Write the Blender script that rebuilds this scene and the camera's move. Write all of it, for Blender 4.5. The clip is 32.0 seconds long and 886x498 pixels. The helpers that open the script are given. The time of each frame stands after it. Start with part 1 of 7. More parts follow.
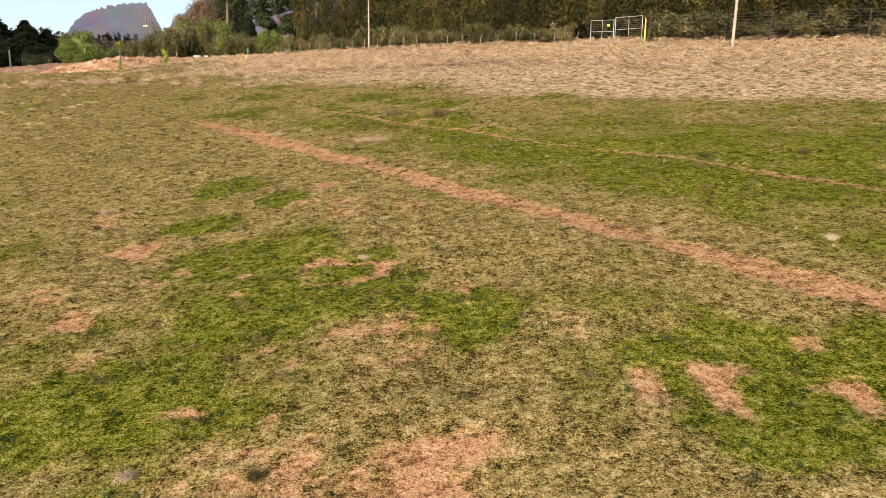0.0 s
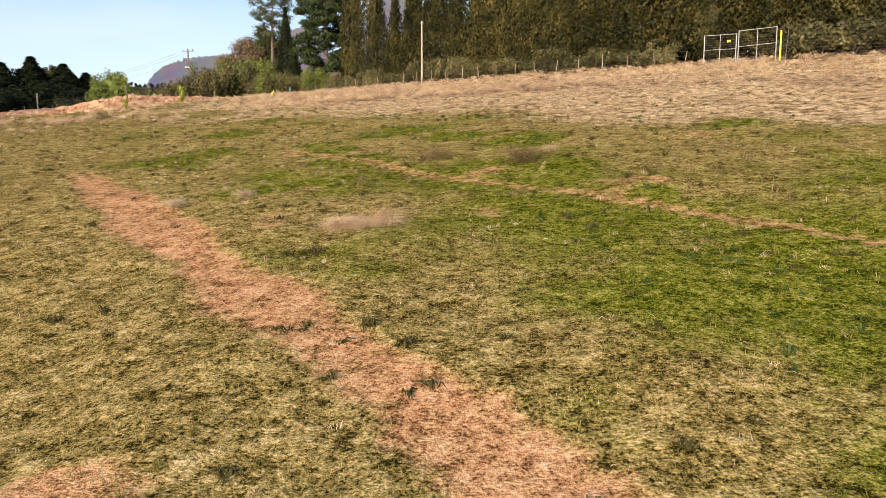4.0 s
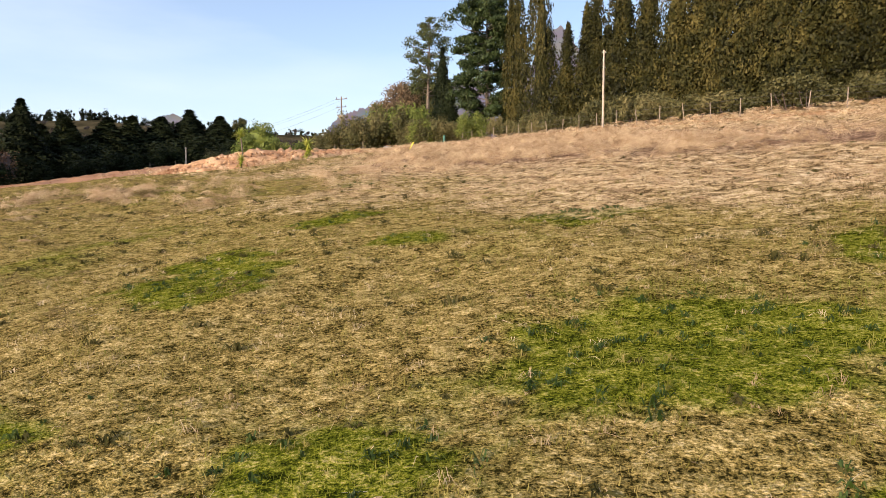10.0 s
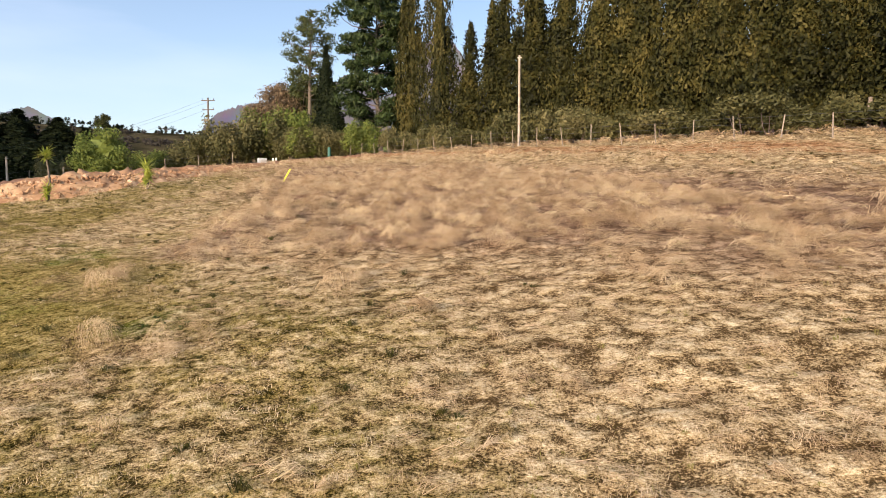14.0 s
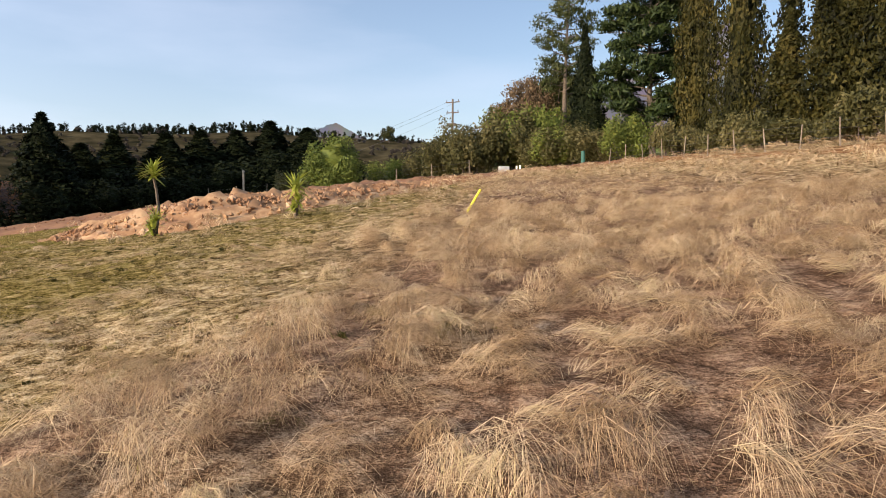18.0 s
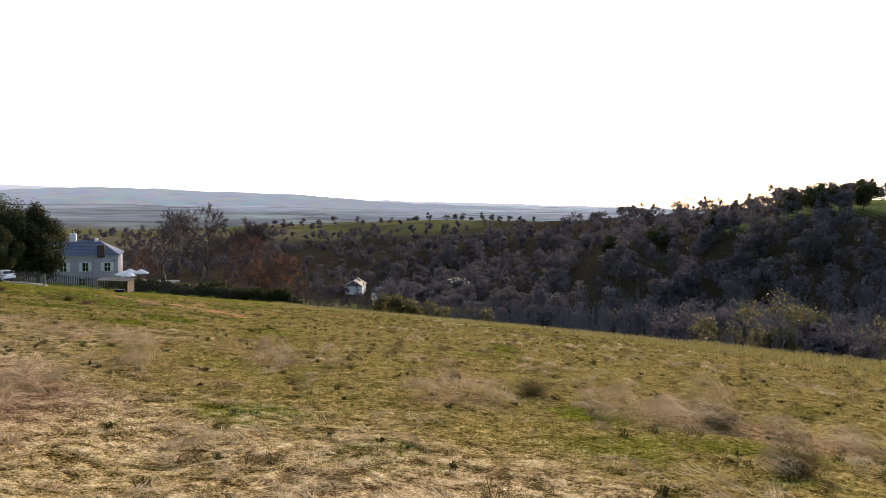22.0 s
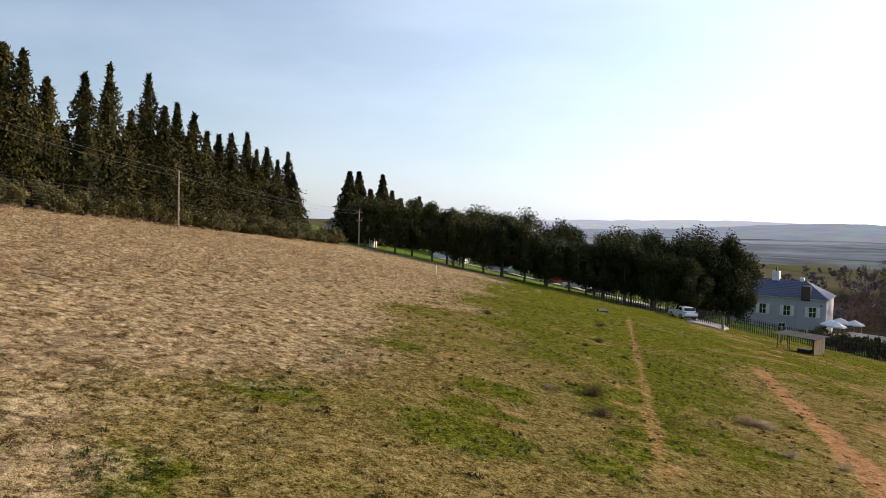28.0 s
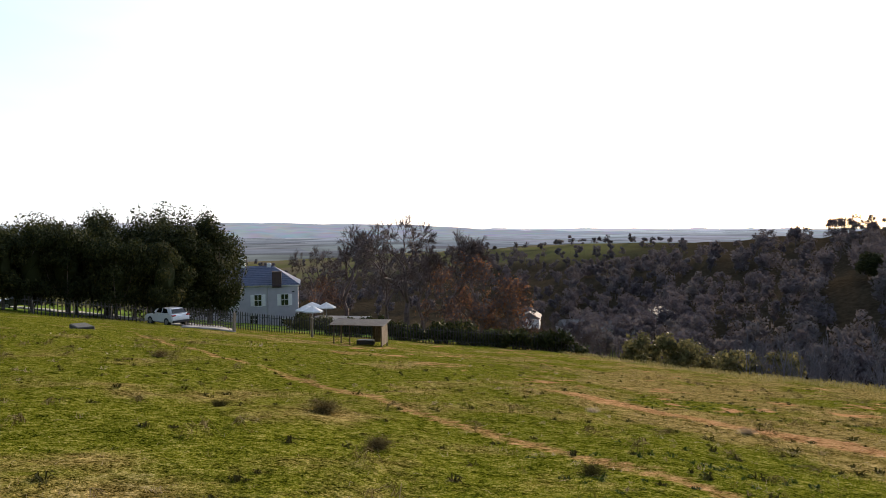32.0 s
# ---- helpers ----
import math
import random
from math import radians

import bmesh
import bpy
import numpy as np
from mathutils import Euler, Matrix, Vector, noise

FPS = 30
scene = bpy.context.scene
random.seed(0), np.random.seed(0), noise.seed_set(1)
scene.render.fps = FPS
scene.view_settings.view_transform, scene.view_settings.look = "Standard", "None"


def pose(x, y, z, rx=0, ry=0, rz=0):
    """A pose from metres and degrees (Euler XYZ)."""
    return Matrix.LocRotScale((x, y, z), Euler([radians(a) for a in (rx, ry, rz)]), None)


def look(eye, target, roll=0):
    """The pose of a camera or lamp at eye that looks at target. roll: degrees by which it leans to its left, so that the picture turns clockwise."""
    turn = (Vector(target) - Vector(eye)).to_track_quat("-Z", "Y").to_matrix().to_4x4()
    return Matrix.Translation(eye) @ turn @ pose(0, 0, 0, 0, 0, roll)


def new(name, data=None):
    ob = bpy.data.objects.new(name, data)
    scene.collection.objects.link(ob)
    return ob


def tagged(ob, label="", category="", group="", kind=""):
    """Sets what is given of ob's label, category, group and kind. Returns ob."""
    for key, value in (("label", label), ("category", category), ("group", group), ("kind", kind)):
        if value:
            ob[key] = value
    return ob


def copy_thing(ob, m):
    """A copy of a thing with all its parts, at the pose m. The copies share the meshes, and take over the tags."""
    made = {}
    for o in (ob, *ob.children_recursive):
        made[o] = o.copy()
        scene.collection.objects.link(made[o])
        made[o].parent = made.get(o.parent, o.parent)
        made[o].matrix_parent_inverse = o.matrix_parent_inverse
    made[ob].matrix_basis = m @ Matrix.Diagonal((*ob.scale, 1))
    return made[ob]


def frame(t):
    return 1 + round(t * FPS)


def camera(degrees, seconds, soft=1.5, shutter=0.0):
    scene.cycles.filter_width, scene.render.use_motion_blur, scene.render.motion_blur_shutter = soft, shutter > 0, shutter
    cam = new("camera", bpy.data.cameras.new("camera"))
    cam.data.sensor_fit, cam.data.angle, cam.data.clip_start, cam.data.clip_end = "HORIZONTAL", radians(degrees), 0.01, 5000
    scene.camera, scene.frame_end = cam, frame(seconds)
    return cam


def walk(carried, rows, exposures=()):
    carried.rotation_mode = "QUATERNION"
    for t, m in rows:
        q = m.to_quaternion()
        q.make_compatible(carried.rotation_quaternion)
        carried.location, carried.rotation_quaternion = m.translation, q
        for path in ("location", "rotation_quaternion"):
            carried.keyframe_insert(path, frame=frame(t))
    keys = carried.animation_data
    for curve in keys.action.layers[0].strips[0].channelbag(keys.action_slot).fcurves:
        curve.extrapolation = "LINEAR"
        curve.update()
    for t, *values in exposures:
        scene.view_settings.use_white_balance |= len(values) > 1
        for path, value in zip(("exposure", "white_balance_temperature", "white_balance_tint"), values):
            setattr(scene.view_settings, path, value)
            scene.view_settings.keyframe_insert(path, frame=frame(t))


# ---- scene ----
cam = camera(64.92, 32.0, 0.8)
PATH = [
    (0.0, (0.000, 0.000, 2.500), (0.063, 9.825, 0.638), 0.51),
    (0.5, (-0.025, 1.942, 2.458), (-0.156, 11.768, 0.604), 0.47),
    (1.0, (-0.053, 3.935, 2.422), (-0.481, 13.754, 0.579), 0.37),
    (1.5, (-0.041, 5.819, 2.430), (-0.684, 15.664, 0.801), 0.42),
    (2.0, (-0.100, 7.705, 2.404), (-0.779, 17.550, 0.789), 0.40),
    (2.5, (-0.130, 9.359, 2.374), (-0.824, 19.205, 0.774), 0.34),
    (3.0, (-0.215, 10.890, 2.449), (-0.913, 20.735, 0.842), 0.54),
    (3.5, (-0.321, 12.279, 2.467), (-1.079, 22.138, 0.977), 0.21),
    (5.5, (-0.788, 16.806, 3.037), (-1.837, 26.729, 2.385), 0.28),
    (6.0, (-0.908, 17.996, 3.225), (-2.486, 27.849, 2.570), 0.30),
    (6.5, (-1.059, 19.226, 3.490), (-3.244, 28.962, 2.834), 0.33),
    (7.0, (-1.262, 20.473, 3.775), (-3.951, 30.082, 3.121), 0.33),
    (7.5, (-1.496, 21.665, 4.068), (-4.323, 31.236, 3.422), 0.43),
    (8.0, (-1.777, 22.848, 4.278), (-4.703, 32.388, 3.628), 0.44),
    (8.5, (-2.100, 24.052, 4.348), (-5.125, 33.562, 3.698), 0.39),
    (9.0, (-2.468, 25.261, 4.342), (-5.531, 34.758, 3.694), 0.24),
    (9.5, (-2.884, 26.493, 4.311), (-5.944, 35.991, 3.663), 0.17),
    (10.0, (-3.321, 27.705, 4.290), (-6.380, 37.203, 3.634), 0.01),
    (10.5, (-3.788, 28.954, 4.521), (-6.838, 38.454, 3.860), 0.00),
    (11.0, (-4.235, 30.203, 4.881), (-7.267, 39.710, 4.229), -0.04),
    (11.5, (-4.642, 31.313, 5.050), (-7.587, 40.848, 4.400), -0.07),
    (12.0, (-5.069, 32.470, 5.154), (-7.920, 42.033, 4.508), -0.01),
    (12.5, (-5.467, 33.608, 5.689), (-8.259, 43.189, 5.050), 0.15),
    (13.0, (-5.842, 34.698, 5.942), (-8.130, 44.412, 5.301), 0.07),
    (13.5, (-6.204, 35.833, 6.126), (-7.655, 45.706, 5.473), 0.02),
    (15.5, (-7.473, 42.281, 7.436), (-9.251, 52.101, 6.794), 0.06),
    (16.0, (-7.832, 44.183, 7.453), (-10.586, 53.776, 6.820), 0.09),
    (16.5, (-8.233, 46.138, 7.460), (-11.591, 55.537, 6.845), 0.16),
    (17.0, (-8.694, 48.103, 7.477), (-12.377, 57.381, 6.870), 0.19),
    (17.5, (-9.232, 50.006, 7.503), (-13.403, 59.075, 6.907), 0.18),
    (18.0, (-9.840, 51.876, 7.576), (-14.872, 60.497, 6.984), 0.19),
    (18.5, (-10.577, 53.777, 7.592), (-17.194, 61.253, 7.022), 0.26),
    (19.0, (-11.321, 55.351, 7.616), (-19.458, 61.136, 7.051), 0.51),
    (19.5, (-12.028, 56.704, 7.659), (-21.666, 59.302, 7.064), 1.02),
    (20.0, (-13.073, 57.969, 7.739), (-22.979, 56.766, 7.093), 1.33),
    (20.5, (-14.392, 58.987, 7.821), (-23.095, 54.116, 7.097), 1.42),
    (21.0, (-15.979, 59.699, 7.870), (-22.174, 51.886, 7.108), 1.38),
    (21.5, (-17.724, 59.932, 7.886), (-20.691, 50.412, 7.121), 1.22),
    (22.0, (-19.491, 59.661, 7.889), (-19.169, 49.693, 7.161), 1.03),
    (22.5, (-20.921, 58.888, 7.901), (-18.203, 49.289, 7.204), 1.03),
    (23.0, (-22.039, 57.753, 7.917), (-17.374, 48.933, 7.252), 1.01),
    (23.5, (-22.786, 56.339, 7.916), (-16.552, 48.546, 7.281), 1.04),
    (24.0, (-23.257, 54.821, 7.950), (-16.051, 47.913, 7.344), 1.11),
    (24.5, (-23.372, 53.172, 8.018), (-15.920, 46.529, 7.445), 1.14),
    (25.0, (-22.997, 51.436, 8.053), (-15.382, 44.976, 7.524), 1.12),
    (25.5, (-22.347, 49.660, 8.114), (-14.445, 43.552, 7.615), 1.12),
    (27.5, (-15.692, 41.680, 7.694), (-7.257, 36.328, 7.232), 1.59),
    (28.0, (-13.534, 39.822, 7.200), (-5.095, 34.474, 6.764), 1.52),
    (28.5, (-11.224, 38.002, 6.604), (-2.800, 32.630, 6.193), 1.42),
    (29.0, (-8.779, 36.215, 6.084), (-0.366, 30.822, 5.695), 1.37),
    (29.5, (-6.306, 34.493, 5.687), (2.098, 29.085, 5.319), 1.27),
    (30.0, (-3.772, 32.831, 5.314), (4.286, 26.919, 4.973), 1.11),
    (30.5, (-1.002, 31.010, 4.979), (6.440, 24.338, 4.660), 0.87),
    (31.0, (1.691, 29.329, 4.755), (7.817, 21.431, 4.442), 0.37),
    (31.5, (4.452, 27.392, 4.499), (8.473, 18.241, 4.176), -0.24),
    (32.0, (6.968, 25.420, 4.236), (8.801, 15.595, 3.908), -0.57),
]
EXPOSURES = [(0.0, 0.88, 6500, 19), (10.0, 0.90, 6500, 20), (13.0, 0.84, 6500, 18), (18.0, 0.60, 6500, 17), (20.0, 0.42, 6500, 14), (22.0, 0.58, 6500, 14), (26.0, 0.25, 6500, 15), (30.0, 0.25, 6500, 14), (32.0, 0.40, 6500, 14)]
walk(cam, [(t, look(e, g, r)) for t, e, g, r in PATH], EXPOSURES)

# ---- world, sun ----
SUN_YAW, SUN_EL = 163.0, 14.6
world = bpy.data.worlds.new("world")
scene.world = world
world.use_nodes = True
wn, wl = world.node_tree.nodes, world.node_tree.links
wn.clear()
sky = wn.new("ShaderNodeTexSky")
sky.sky_type, sky.sun_disc = "NISHITA", False
sky.sun_elevation, sky.sun_rotation = radians(SUN_EL), radians(-SUN_YAW)
sky.air_density, sky.dust_density, sky.ozone_density, sky.altitude = 1.0, 1.0, 1.5, 200
# thin streaky high cloud over the blue
wco = wn.new("ShaderNodeTexCoord")
wmap = wn.new("ShaderNodeMapping")
wmap.inputs["Scale"].default_value = (1.2, 2.6, 9.0)
wmap.inputs["Rotation"].default_value = (0.12, 0.05, 0.4)
wnoise = wn.new("ShaderNodeTexNoise")
wnoise.inputs["Scale"].default_value, wnoise.inputs["Detail"].default_value = 1.3, 6
wramp = wn.new("ShaderNodeValToRGB")
wramp.color_ramp.elements[0].position, wramp.color_ramp.elements[1].position = 0.42, 0.78
wramp.color_ramp.elements[1].color = (0.30, 0.30, 0.30, 1)
wmix = wn.new("ShaderNodeMixRGB")
wmix.blend_type = "LIGHTEN"
wmix.inputs[2].default_value = (5.4, 6.0, 6.9, 1)
wbg = wn.new("ShaderNodeBackground")
wbg.inputs["Strength"].default_value = 0.110
wout = wn.new("ShaderNodeOutputWorld")
wl.new(wco.outputs["Generated"], wmap.inputs["Vector"])
wl.new(wmap.outputs["Vector"], wnoise.inputs["Vector"])
wl.new(wnoise.outputs["Fac"], wramp.inputs["Fac"])
wl.new(wramp.outputs["Color"], wmix.inputs[0])
wl.new(sky.outputs["Color"], wmix.inputs[1])
# bright haze low over the land
wsep, wabs, wpow, whaze = wn.new("ShaderNodeSeparateXYZ"), wn.new("ShaderNodeMath"), wn.new("ShaderNodeMath"), wn.new("ShaderNodeMixRGB")
wl.new(wco.outputs["Generated"], wsep.inputs[0])
wabs.operation, wabs.inputs[0].default_value = "SUBTRACT", 1.0
wl.new(wsep.outputs["Z"], wabs.inputs[1])
wpow.operation, wpow.inputs[1].default_value = "POWER", 5.0
wl.new(wabs.outputs[0], wpow.inputs[0])
wsc = wn.new("ShaderNodeMath")
wsc.operation, wsc.inputs[1].default_value = "MULTIPLY", 0.34
wl.new(wpow.outputs[0], wsc.inputs[0])
wl.new(wsc.outputs[0], whaze.inputs[0])
wl.new(wmix.outputs["Color"], whaze.inputs[1])
whaze.inputs[2].default_value = (3.6, 4.4, 5.6, 1)
# the bright veil of dusty air round the low sun
sy, se = radians(SUN_YAW), radians(SUN_EL)
SUN_DIR = Vector((-math.sin(sy) * math.cos(se), math.cos(sy) * math.cos(se), math.sin(se)))
wdot, wclip, wfall, wveil = wn.new("ShaderNodeVectorMath"), wn.new("ShaderNodeMath"), wn.new("ShaderNodeMath"), wn.new("ShaderNodeMixRGB")
wdot.operation, wdot.inputs[1].default_value = "DOT_PRODUCT", SUN_DIR
wl.new(wco.outputs["Generated"], wdot.inputs[0])
wclip.operation, wclip.inputs[1].default_value, wclip.inputs[2].default_value = "MULTIPLY_ADD", 0.5, 0.5
wl.new(wdot.outputs["Value"], wclip.inputs[0])
wfall.operation, wfall.inputs[1].default_value = "POWER", 2.1
wl.new(wclip.outputs[0], wfall.inputs[0])
wveil.blend_type = "ADD"
wveil.inputs[2].default_value = (5.9, 6.9, 8.2, 1)
wl.new(wfall.outputs[0], wveil.inputs[0])
wl.new(whaze.outputs["Color"], wveil.inputs[1])
wl.new(wveil.outputs["Color"], wbg.inputs["Color"])
wl.new(wbg.outputs["Background"], wout.inputs["Surface"])

sun_data = bpy.data.lights.new("sun", "SUN")
sun_data.energy, sun_data.angle, sun_data.color = 5.0, radians(0.6), (1.0, 0.80, 0.56)
sun = new("sun", sun_data)
sun.matrix_world = look(SUN_DIR * 200, (0, 0, 0))


# ---- materials ----
def base_mat(name):
    m = bpy.data.materials.new(name)
    m.use_nodes = True
    nt = m.node_tree
    nt.nodes.clear()
    return m, nt.nodes, nt.links


def ramp(n, stops):
    r = n.new("ShaderNodeValToRGB")
    e = r.color_ramp.elements
    e[0].position, e[0].color = stops[0][0], (*stops[0][1], 1)
    e[1].position, e[1].color = stops[-1][0], (*stops[-1][1], 1)
    for p, c in stops[1:-1]:
        k = e.new(p)
        k.color = (*c, 1)
    return r


def surface(name, c1, c2, scale=8.0, rough=0.85, metal=0.0, bump=0.2, detail=6, object_vary=0.0, c3=None, fine=60.0):
    """A worn opaque surface: two colours mixed by noise at two scales, with fine relief."""
    m, n, l = base_mat(name)
    co = n.new("ShaderNodeTexCoord")
    a, b = n.new("ShaderNodeTexNoise"), n.new("ShaderNodeTexNoise")
    a.inputs["Scale"].default_value, a.inputs["Detail"].default_value = scale, detail
    b.inputs["Scale"].default_value, b.inputs["Detail"].default_value = fine, 4
    l.new(co.outputs["Object"], a.inputs["Vector"])
    l.new(co.outputs["Object"], b.inputs["Vector"])
    add = n.new("ShaderNodeMath")
    add.operation, add.inputs[1].default_value = "MULTIPLY_ADD", 0.35
    l.new(b.outputs["Fac"], add.inputs[0])
    l.new(a.outputs["Fac"], add.inputs[2])
    r = ramp(n, [(0.45, c1), (0.85, c2)] if c3 is None else [(0.42, c1), (0.66, c2), (0.88, c3)])
    l.new(add.outputs[0], r.inputs["Fac"])
    col = r.outputs["Color"]
    if object_vary:
        oi, hs, mr = n.new("ShaderNodeObjectInfo"), n.new("ShaderNodeHueSaturation"), n.new("ShaderNodeMapRange")
        mr.inputs["To Min"].default_value, mr.inputs["To Max"].default_value = 1 - object_vary, 1 + object_vary
        l.new(oi.outputs["Random"], mr.inputs["Value"])
        l.new(mr.outputs[0], hs.inputs["Value"])
        l.new(col, hs.inputs["Color"])
        col = hs.outputs["Color"]
    p = n.new("ShaderNodeBsdfPrincipled")
    p.inputs["Roughness"].default_value, p.inputs["Metallic"].default_value = rough, metal
    l.new(col, p.inputs["Base Color"])
    if bump:
        bp = n.new("ShaderNodeBump")
        bp.inputs["Strength"].default_value, bp.inputs["Distance"].default_value = bump, 0.02
        l.new(add.outputs[0], bp.inputs["Height"])
        l.new(bp.outputs["Normal"], p.inputs["Normal"])
    o = n.new("ShaderNodeOutputMaterial")
    l.new(p.outputs[0], o.inputs["Surface"])
    return m


def leafy(name, stops, through_it=0.35, rough=0.6, patch=0.0, gloss=0.2):
    """Leaves or blades: colour by island and by object, with light passing through."""
    m, n, l = base_mat(name)
    g, oi = n.new("ShaderNodeNewGeometry"), n.new("ShaderNodeObjectInfo")
    mx = n.new("ShaderNodeMath")
    mx.operation, mx.inputs[1].default_value = "MULTIPLY_ADD", 0.25
    l.new(oi.outputs["Random"], mx.inputs[0])
    sc = n.new("ShaderNodeMath")
    sc.operation, sc.inputs[1].default_value = "MULTIPLY", 0.75
    l.new(g.outputs["Random Per Island"], sc.inputs[0])
    l.new(sc.outputs[0], mx.inputs[2])
    fac = mx.outputs[0]
    if patch:
        co, nz = n.new("ShaderNodeNewGeometry"), n.new("ShaderNodeTexNoise")
        nz.inputs["Scale"].default_value, nz.inputs["Detail"].default_value = patch, 3
        l.new(co.outputs["Position"], nz.inputs["Vector"])
        pm = n.new("ShaderNodeMath")
        pm.operation, pm.inputs[1].default_value = "MULTIPLY_ADD", 0.45
        l.new(fac, pm.inputs[0])
        mr = n.new("ShaderNodeMapRange")
        mr.inputs["From Min"].default_value, mr.inputs["From Max"].default_value = 0.35, 0.65
        mr.inputs["To Max"].default_value = 0.55
        l.new(nz.outputs["Fac"], mr.inputs["Value"])
        l.new(mr.outputs[0], pm.inputs[2])
        fac = pm.outputs[0]
    r = ramp(n, stops)
    l.new(fac, r.inputs["Fac"])
    p, t, mixs = n.new("ShaderNodeBsdfPrincipled"), n.new("ShaderNodeBsdfTranslucent"), n.new("ShaderNodeMixShader")
    p.inputs["Roughness"].default_value = rough
    p.inputs["Specular IOR Level"].default_value = gloss
    l.new(r.outputs["Color"], p.inputs["Base Color"])
    l.new(r.outputs["Color"], t.inputs["Color"])
    mixs.inputs[0].default_value = through_it
    l.new(p.outputs[0], mixs.inputs[1])
    l.new(t.outputs[0], mixs.inputs[2])
    o = n.new("ShaderNodeOutputMaterial")
    l.new(mixs.outputs[0], o.inputs["Surface"])
    return m


def plain(name, c, rough=0.5, metal=0.0, coat=0.0):
    m, n, l = base_mat(name)
    p, o = n.new("ShaderNodeBsdfPrincipled"), n.new("ShaderNodeOutputMaterial")
    p.inputs["Base Color"].default_value = (*c, 1)
    p.inputs["Roughness"].default_value, p.inputs["Metallic"].default_value = rough, metal
    p.inputs["Coat Weight"].default_value = coat
    l.new(p.outputs[0], o.inputs["Surface"])
    return m


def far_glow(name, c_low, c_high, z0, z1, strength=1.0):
    """Plain distance: a far hill that glows, kilometres of bright haze painted into its colour."""
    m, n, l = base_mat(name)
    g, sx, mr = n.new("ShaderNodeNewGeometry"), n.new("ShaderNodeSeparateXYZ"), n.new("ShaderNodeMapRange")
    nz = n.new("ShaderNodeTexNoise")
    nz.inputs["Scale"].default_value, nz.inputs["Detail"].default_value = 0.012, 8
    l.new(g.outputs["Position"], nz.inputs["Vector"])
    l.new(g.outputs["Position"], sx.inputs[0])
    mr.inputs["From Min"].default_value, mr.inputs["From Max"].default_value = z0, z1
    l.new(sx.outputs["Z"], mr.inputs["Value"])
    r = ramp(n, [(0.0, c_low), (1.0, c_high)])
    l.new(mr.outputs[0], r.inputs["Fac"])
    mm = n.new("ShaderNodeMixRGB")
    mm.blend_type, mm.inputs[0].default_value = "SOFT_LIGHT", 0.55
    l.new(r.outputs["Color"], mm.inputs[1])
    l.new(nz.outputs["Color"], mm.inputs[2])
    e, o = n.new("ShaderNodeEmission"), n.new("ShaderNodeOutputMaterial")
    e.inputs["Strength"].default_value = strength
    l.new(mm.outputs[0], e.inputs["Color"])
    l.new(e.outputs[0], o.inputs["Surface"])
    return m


M_CYP = leafy("cypress_leaves", [(0.0, (0.005, 0.006, 0.002)), (0.5, (0.027, 0.027, 0.006)), (1.0, (0.092, 0.076, 0.020))], 0.10, patch=0.5, gloss=0.1)
M_PINE = leafy("pine_needles", [(0.0, (0.020, 0.028, 0.009)), (0.6, (0.050, 0.064, 0.018)), (1.0, (0.110, 0.116, 0.038))], 0.22)
M_DKPINE = leafy("dark_pine_needles", [(0.0, (0.010, 0.020, 0.005)), (0.6, (0.030, 0.048, 0.012)), (1.0, (0.070, 0.084, 0.024))], 0.18)
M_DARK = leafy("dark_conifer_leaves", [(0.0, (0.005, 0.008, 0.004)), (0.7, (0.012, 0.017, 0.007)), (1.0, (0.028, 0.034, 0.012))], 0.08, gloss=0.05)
M_ROUND = leafy("evergreen_leaves", [(0.0, (0.014, 0.020, 0.007)), (0.6, (0.038, 0.044, 0.014)), (1.0, (0.100, 0.092, 0.028))], 0.22, gloss=0.1)
M_BUSH = leafy("olive_bush_leaves", [(0.0, (0.030, 0.032, 0.010)), (0.5, (0.082, 0.078, 0.026)), (1.0, (0.190, 0.160, 0.068))], 0.25, patch=0.35)
M_BRIGHT = leafy("bright_bush_leaves", [(0.0, (0.060, 0.090, 0.018)), (0.6, (0.130, 0.160, 0.030)), (1.0, (0.210, 0.220, 0.050))], 0.3)
M_RUST = leafy("autumn_leaves", [(0.0, (0.090, 0.062, 0.036)), (0.6, (0.175, 0.122, 0.070)), (1.0, (0.250, 0.185, 0.105))], 0.3)
M_OAKLEAF = leafy("oak_leaves", [(0.0, (0.110, 0.048, 0.028)), (0.6, (0.200, 0.090, 0.046)), (1.0, (0.280, 0.150, 0.070))], 0.5)
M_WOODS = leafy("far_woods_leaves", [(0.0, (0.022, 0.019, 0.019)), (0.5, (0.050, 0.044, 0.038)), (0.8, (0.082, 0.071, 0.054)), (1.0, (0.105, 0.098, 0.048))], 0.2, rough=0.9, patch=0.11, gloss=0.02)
# grey-violet leaves with the valley's haze mixed into their colour
M_WOODS_HAZY = leafy("hazed_woods_leaves", [(0.0, (0.090, 0.079, 0.088)), (0.5, (0.120, 0.105, 0.114)), (1.0, (0.155, 0.138, 0.128))], 0.25, rough=0.9, patch=0.09, gloss=0.0)
M_WOODS_PALE = leafy("pale_willow_leaves", [(0.0, (0.070, 0.066, 0.030)), (0.6, (0.130, 0.118, 0.052)), (1.0, (0.205, 0.185, 0.085))], 0.40, gloss=0.05)
M_YUCCA = leafy("yucca_leaves", [(0.0, (0.200, 0.240, 0.030)), (0.6, (0.340, 0.370, 0.060)), (1.0, (0.480, 0.460, 0.120))], 0.35, rough=0.4)
M_BARK = surface("bark", (0.060, 0.048, 0.036), (0.130, 0.105, 0.080), 6.0, 0.95, bump=0.6)
M_BARE = surface("bare_branch_bark", (0.070, 0.048, 0.046), (0.135, 0.098, 0.092), 4.0, 0.95, bump=0.4)
